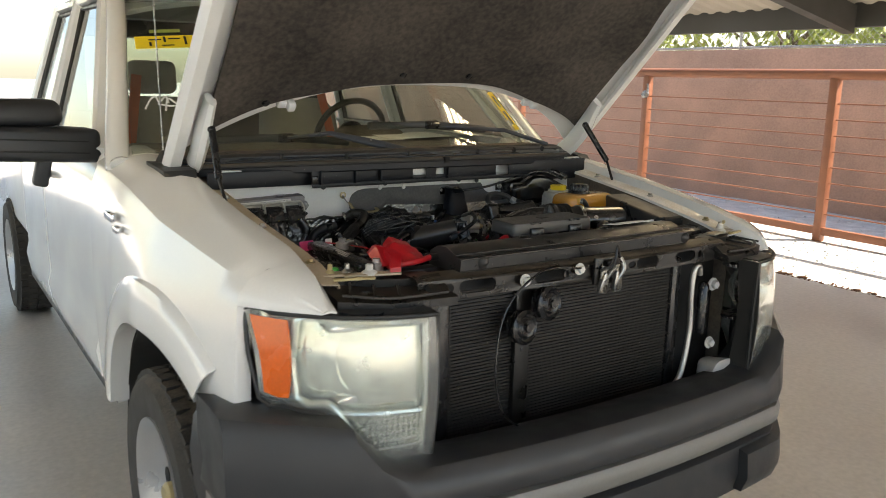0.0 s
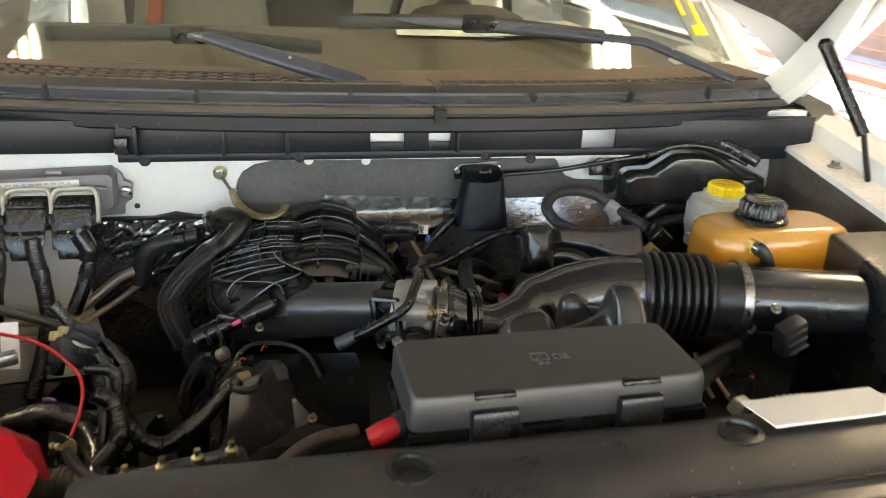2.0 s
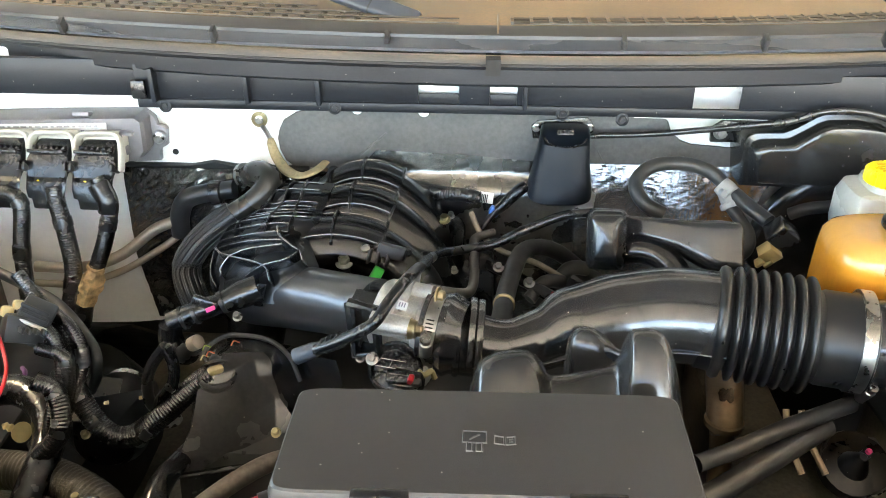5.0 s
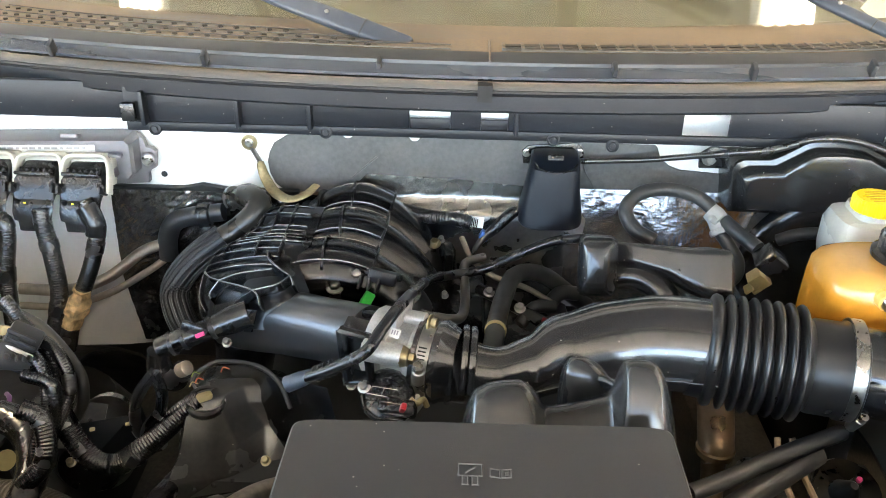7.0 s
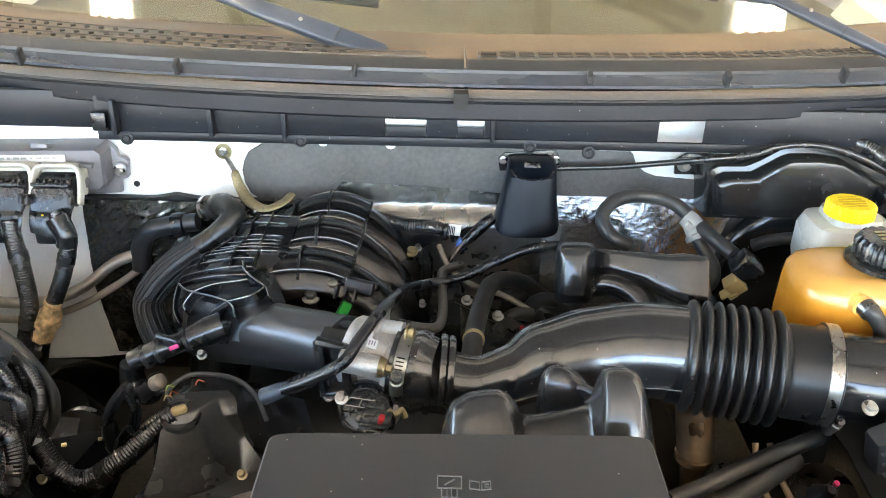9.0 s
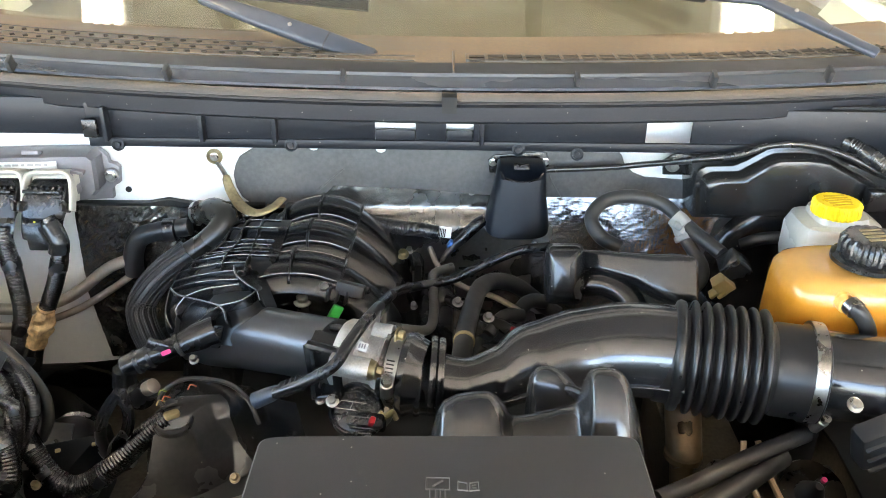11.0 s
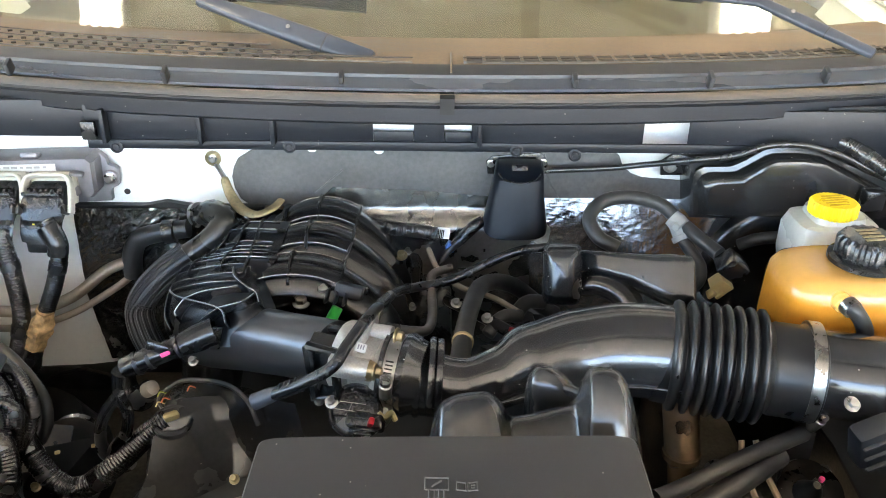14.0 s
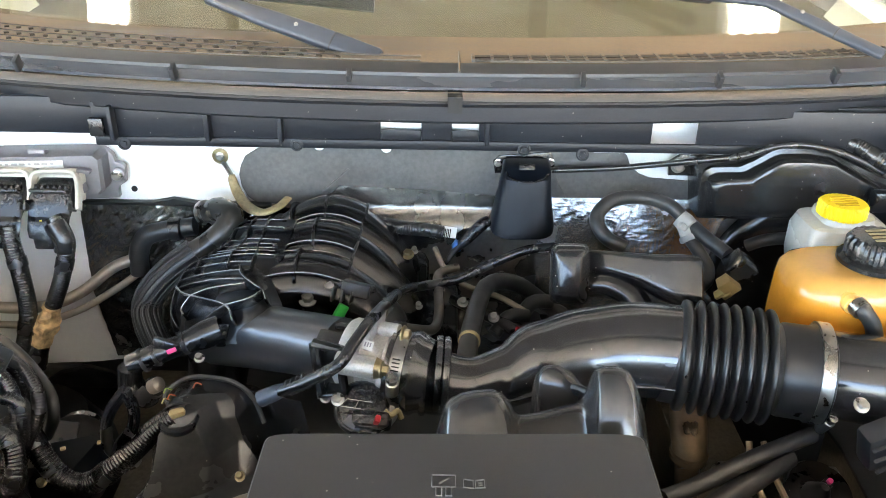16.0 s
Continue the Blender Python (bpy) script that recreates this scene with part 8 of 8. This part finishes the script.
part("lead", tube([(-0.241, 2.060, 1.025), (-0.245, 2.065, 1.032), (-0.237, 2.075, 1.040), (-0.218, 2.085, 1.044), (-0.178, 2.085, 1.039), (-0.153, 2.075, 1.025), (-0.139, 2.060, 1.002)], 0.0028, 8), RUBBER, cov)
for a, m in (((-0.244, 2.060, 1.040), LEAF), ((-0.241, 2.060, 1.032), BELT), ((-0.247, 2.058, 1.028), TAN), ((-0.213, 2.065, 1.044), BELT)):
    part("wire_end", tube([a, Vector(a) + Vector((0.003, 0.002, 0.005)), Vector(a) + Vector((0.008, 0.005, 0.001))], 0.0009, 6), m, cov)
cs = thing("cam_sensor", (-0.26, 2.12, 1.03), "black sensor plug with a pink paint dot", "sensor")
part("sensor_body", tube([(-0.297, 2.110, 1.041), (-0.267, 2.115, 1.053), (-0.236, 2.125, 1.062)], [0.0125, 0.0125, 0.0115], 12, 3), GLOSSY, cs, angle=30)
part("sensor_collar", tube([(-0.238, 2.125, 1.061), (-0.216, 2.135, 1.067), (-0.197, 2.140, 1.073)], [0.0125, 0.0165, 0.017], 18, 3), GLOSSY, cs, angle=30)
for p, r in (((-0.282, 2.113, 1.046), 0.0145), ((-0.268, 2.115, 1.052), 0.0138), ((-0.237, 2.124, 1.062), 0.0135)):
    part("sensor_ridge", lathe([(r - 0.003, -0.003), (r, -0.002), (r, 0.002), (r - 0.003, 0.003)], p, Vector((-0.236, 2.125, 1.062)) - Vector((-0.297, 2.110, 1.041)), 20), BLACK, cs)
part("sensor_lock", box((0.03, 0.008, 0.012), (-0.253, 2.110, 1.069), (-10, 22, 0), 0.003), BLACK, cs)
part("sensor_tab", box((0.012, 0.004, 0.03), (-0.195, 2.130, 1.069), (0, 15, 20), 0.002), BLACK, cs)
part("paint_dot", box((0.012, 0.002, 0.005), (-0.243, 2.098, 1.069), (-20, -25, 0), 0.001), PINK, cs)
part("sensor_elbow", tube([(-0.298, 2.110, 1.038), (-0.300, 2.110, 1.013), (-0.282, 2.100, 1.005), (-0.264, 2.090, 1.027)], [0.013, 0.014, 0.014, 0.012], 12), BLACK, cs)
part("sensor_plug", lathe([(0.0085, 0), (0.0085, 0.012), (0.005, 0.014)], (-0.266, 2.085, 1.029), (0.7, -0.2, 0.5), 14), TAN_PIPE, cs)
BOLTS = ((-0.129, 2.080, 0.998), (-0.154, 2.000, 0.980), (-0.214, 2.100, 1.058), (-0.125, 2.250, 1.036), (-0.071, 2.385, 1.035), (0.012, 2.385, 1.049), (0.021, 2.300, 1.009), (-0.376, 2.020, 0.948), (-0.065, 2.030, 1.060), (-0.013, 1.990, 1.043))
for p in BOLTS:
    b = solo("engine_bolt", lathe([(0.0056, 0), (0.0056, 0.0016), (0.0038, 0.0022), (0.0038, 0.0075), (0.003, 0.0085), (0, 0.0085)], p, (0, -0.5, 0.8), 14), YSTEEL if p[2] < 1.0 else STEEL, "small metal bolt on the engine", "bolt", "engine bolts")
part("rail_bracket", box((0.075, 0.012, 0.010), (-0.066, 2.228, 1.080), (-20, 4, -6), 0.003), BLACK, eng)
part("coil_plug", box((0.034, 0.018, 0.016), (-0.052, 2.216, 1.083), (-20, 10, -8), 0.002), COWL_DARK, eng, "dark grey plug")
for k in range(3):
    part("plug_rib", box((0.003, 0.019, 0.017), (-0.079 + 0.011 * k, 2.2115, 1.0785 - 0.002 * k), (-20, 10, -8), 0.0008), COWL_DARK, eng)
part("rail_post", lathe([(0.013, -0.03), (0.012, 0.0), (0.009, 0.002)], (-0.113, 2.228, 1.058), (0, -0.3, 1), 18), BLACK, eng)
bolt((-0.113, 2.222, 1.062), (0, -0.35, 0.95), eng, 0.0075, STEEL)
part("rail_cap", lathe([(0.006, 0), (0.006, 0.004), (0.003, 0.006)], (-0.084, 2.214, 1.086), (0, -0.3, 1), 12), STEEL, eng)
part("green_clip", box((0.013, 0.010, 0.028), (-0.074, 2.215, 1.047), (-10, 30, 10), 0.002), GREEN, eng, "green plastic clip")
part("head_cover", span((0.02, 2.20, 0.90), (0.20, 2.55, 0.945), 0.01), BLACK, eng)
part("valley_cover", box((0.09, 0.12, 0.05), (0.03, 2.36, 0.955), (0, 0, 0), 0.008), BLACK, eng)
part("injector", lathe([(0.012, 0), (0.012, 0.03), (0.007, 0.04)], (0.021, 2.380, 1.006), (0, 0, 1), 14), BLACK, eng)
part("oil_tube", tube([(0.316, 2.060, 1.049), (0.320, 2.050, 1.015), (0.321, 2.035, 0.987), (0.320, 2.035, 0.982), (0.323, 2.030, 0.941), (0.325, 2.030, 0.908)], [0.0195, 0.0195, 0.019, 0.0135, 0.0125, 0.012], 16), BRONZE, eng, "brown metal filler tube")
part("tube_collar", lathe([(0.0185, -0.004), (0.0205, -0.003), (0.0205, 0.003), (0.0185, 0.004)], (0.320, 2.035, 0.989), (0, 0.05, 1), 20), BRONZE, eng)
for pts in ([(0.374, 2.020, 1.021), (0.374, 2.000, 1.001), (0.387, 1.980, 0.972)], [(0.394, 2.030, 1.013), (0.400, 2.010, 0.992), (0.411, 1.980, 0.972)]):
    solo("bare_cable", tube(pts, 0.0035, 8), surf("tan_wire", (0.34, 0.24, 0.15), 0.55) if "tan_wire" not in bpy.data.materials else bpy.data.materials["tan_wire"], "tan sleeved cable beside the engine", "cable", "bare cables")
solo("idler_pulley", lathe([(0.022, 0), (0.03, 0.004), (0.03, 0.016), (0.022, 0.02), (0.016, 0.022), (0.008, 0.04), (0.004, 0.045)], (0.442, 2.005, 0.950), (0.1, -0.4, 0.9), 28), DARK_STEEL, "small dark pulley beside the filter box", "pulley")
alt = solo("alternator", lathe([(0.02, -0.05), (0.045, -0.045), (0.055, -0.02), (0.055, 0.04), (0.04, 0.06)], (-0.456, 2.221, 0.800), (0.2, -1, 0.1), 28), DARK_STEEL, "dark alternator low in the bay", "alternator")
part("pulley", lathe([(0.03, -0.075), (0.034, -0.073), (0.03, -0.068), (0.034, -0.064), (0.034, -0.06)], (-0.456, 2.221, 0.800), (0.2, -1, 0.1), 24), STEEL, alt)
for k in range(3):
    bolt(Vector((-0.456, 2.221, 0.800)) + Vector((0.055 * math.cos(2.1 * k), -0.05, 0.055 * math.sin(2.1 * k))), (0.2, -1, 0.1), alt, 0.006)
shield = solo("splash_shield", loft([[(-0.408, 2.105, 0.930), (-0.348, 2.119, 0.935), (-0.337, 2.108, 0.900), (-0.391, 2.079, 0.895)], [(-0.411, 2.107, 0.922), (-0.350, 2.122, 0.927), (-0.339, 2.110, 0.892), (-0.393, 2.081, 0.887)]]), NAVY, "glossy blue-black plastic splash shield low in the bay", "shield")
for p in ((-0.385, 2.089, 0.936), (-0.347, 2.101, 0.936)):
    part("clip", box((0.006, 0.005, 0.003), p, (0, 0, 20), 0.001), TAN, shield)
block = thing("loom_connector", (-0.425, 2.060, 1.073), "grey ribbed connector block on the wiring", "connector")
part("connector_body", box((0.035, 0.03, 0.045), (-0.427, 2.060, 1.071), (0, 35, 10), 0.004), COWL_DARK, block)
for k in range(4):
    part("connector_rib", box((0.030, 0.003, 0.004), Vector((-0.415, 2.043, 1.083)) + Vector((0.004 * k - 0.006, 0, 0.010 * k - 0.015)), (0, 35, 10), 0.001), GREYPL if k == 1 else COWL_DARK, block)
for pts in ([(-0.457, 2.100, 1.107), (-0.429, 2.090, 1.071), (-0.392, 2.070, 1.057), (-0.376, 2.050, 1.027), (-0.390, 2.030, 0.990), (-0.409, 2.020, 0.950)], [(-0.442, 2.060, 1.083), (-0.405, 2.050, 1.063), (-0.390, 2.030, 1.027), (-0.396, 2.000, 0.992), (-0.404, 1.980, 0.941)]):
    solo("rubber_cable", tube(pts, 0.0075, 12, 10, ribs=0.0005, pitch=0.003), LOOM, "black sleeved cable bending through the bay", "cable", "sleeved cables", angle=70)
for p, r in (((0.156, 2.290, 0.997), 0.010), ((0.173, 2.200, 1.021), 0.008), ((0.120, 2.240, 1.005), 0.009)):
    solo("hose_stub", tube([p, Vector(p) + Vector((0.02, 0.02, 0.015)), Vector(p) + Vector((0.045, 0.03, 0.01))], r, 12, 5), RUBBER, "short black hose stub behind the intake", "hose", "hoses")
solo("fuel_line", tube([(0.041, 2.380, 1.057), (0.057, 2.350, 1.038), (0.088, 2.320, 1.029), (0.130, 2.300, 1.025), (0.161, 2.270, 1.022)], 0.004, 10), TAN_PIPE, "thin tan fuel line behind the engine", "pipe")
rack = thing("injector_rail", (0.117, 2.270, 1.021), "black fuel rail with small metal screws", "fuel rail")
part("rail_body", tube([(0.066, 2.300, 1.022), (0.117, 2.260, 1.018), (0.168, 2.210, 1.014)], 0.008, 10, 4), BLACK, rack)
for p in ((0.080, 2.280, 1.028), (0.119, 2.245, 1.027), (0.153, 2.215, 1.022)):
    bolt(p, (0, -0.5, 0.85), rack, 0.005)
part("red_clip", box((0.008, 0.006, 0.006), (0.148, 2.205, 1.035), (0, 20, 20), 0.001), RED, rack)
holder = thing("cable_holder", (0.005, 2.380, 1.038), "black plastic cable holder bolted behind the manifold", "bracket")
part("holder_plate", box((0.04, 0.006, 0.03), (0.005, 2.385, 1.031), (-20, 0, 0), 0.003), BLACK, holder)
part("holder_arm", box((0.012, 0.03, 0.04), (0.022, 2.370, 1.026), (10, 0, 10), 0.003), BLACK, holder)
bolt((0.003, 2.375, 1.048), (0, -0.4, 0.9), holder, 0.006, YSTEEL)
for a in range(4):
    bolt((-0.66 + 0.15 * math.cos(1.6 * a), 2.22 + 0.16 * math.sin(1.6 * a), 0.788), (0, 0, 1), wh, 0.008)
solo("jump_terminal", tube([(-0.119, 1.756, 1.116), (-0.108, 1.757, 1.120), (-0.094, 1.763, 1.122)], [0.009, 0.0105, 0.010], 12, 5), RED, "red rubber boot on a jump terminal", "terminal")
solo("terminal_boot", tube([(-0.095, 1.763, 1.122), (-0.086, 1.768, 1.122), (-0.075, 1.782, 1.118)], [0.0115, 0.012, 0.010], 12, 5), RUBBER, "grey-black rubber boot behind a terminal", "boot")
solo("red_wire", tube([(-0.535, 2.071, 1.090), (-0.505, 2.061, 1.090), (-0.461, 2.040, 1.085), (-0.417, 1.987, 1.080), (-0.404, 1.958, 1.070), (-0.403, 1.923, 1.060), (-0.408, 1.897, 1.050)], 0.002, 8), RED, "thin red battery wire", "wire")
for pts, r in (([(-0.568, 2.180, 1.070), (-0.538, 2.170, 1.070), (-0.471, 2.141, 1.060), (-0.430, 2.121, 1.050), (-0.378, 2.077, 1.030), (-0.373, 2.066, 1.000), (-0.388, 2.070, 0.970)], 0.0065), ([(-0.414, 1.901, 1.030), (-0.394, 1.856, 1.040), (-0.366, 1.816, 1.050), (-0.337, 1.793, 1.060)], 0.006)):
    solo("battery_cable", tube(pts, r, 10), RUBBER, "black battery cable bending into the bay", "cable", "battery cables")
strip = thing("terminal_strip", (-0.287, 1.760, 1.090), "black fuse strip with small metal studs beside the shield", "terminal strip")
part("strip_body", box((0.12, 0.028, 0.02), (-0.288, 1.769, 1.085), (0, 0, 14), 0.004), BLACK, strip)
for k in range(4):
    part("strip_stud", lathe([(0.006, 0), (0.006, 0.006), (0.003, 0.008), (0.003, 0.014)], Vector((-0.288, 1.769, 1.085)) + Vector((-0.045 + 0.03 * k, -0.011 + 0.0075 * k, 0.01)), (0, 0, 1), 10), YSTEEL, strip)
hubs = solo("strut_mount", lathe([(0.018, 0), (0.032, 0.002), (0.036, 0.01), (0.034, 0.018), (0.022, 0.022), (0.012, 0.024), (0.006, 0.025), (0.005, 0.036), (0.003, 0.037)], (0.454, 2.015, 0.950), (0.1, -0.35, 0.9), 32), DARK_STEEL, "dark round mount with a shiny rim and a stud", "mount")
part("mount_rim", lathe([(0.0355, 0.009), (0.037, 0.011), (0.0365, 0.013), (0.035, 0.012)], (0.454, 2.015, 0.950), (0.1, -0.35, 0.9), 36), STEEL, hubs)
part("stud_tip", lathe([(0.003, 0.036), (0.003, 0.041), (0.0, 0.042)], (0.454, 2.015, 0.950), (0.1, -0.35, 0.9), 10), PINK, hubs, "red-painted stud tip")
solo("frame_tab", box((0.035, 0.004, 0.05), (0.459, 2.060, 0.972), (-10, 10, 15), 0.002), COWL_DARK, "grey steel tab beneath the air duct", "tab")
solo("washer_nut", lathe([(0.012, 0), (0.012, 0.004), (0.008, 0.005), (0.008, 0.014), (0.0, 0.015)], (0.474, 2.037, 0.960), (0.2, -0.5, 0.8), 6), STEEL, "bright steel nut in the dark bay", "nut")
solo("slotted_bracket", tube([(-0.280, 2.050, 1.051), (-0.298, 2.050, 1.027), (-0.308, 2.050, 1.004), (-0.311, 2.050, 0.978), (-0.306, 2.050, 0.966), (-0.294, 2.050, 0.982), (-0.280, 2.050, 1.001), (-0.275, 2.050, 1.027), (-0.280, 2.050, 1.051)], 0.0065, 10, 5), BLACK, "black steel bracket with an open slot beside the valve cover", "bracket")
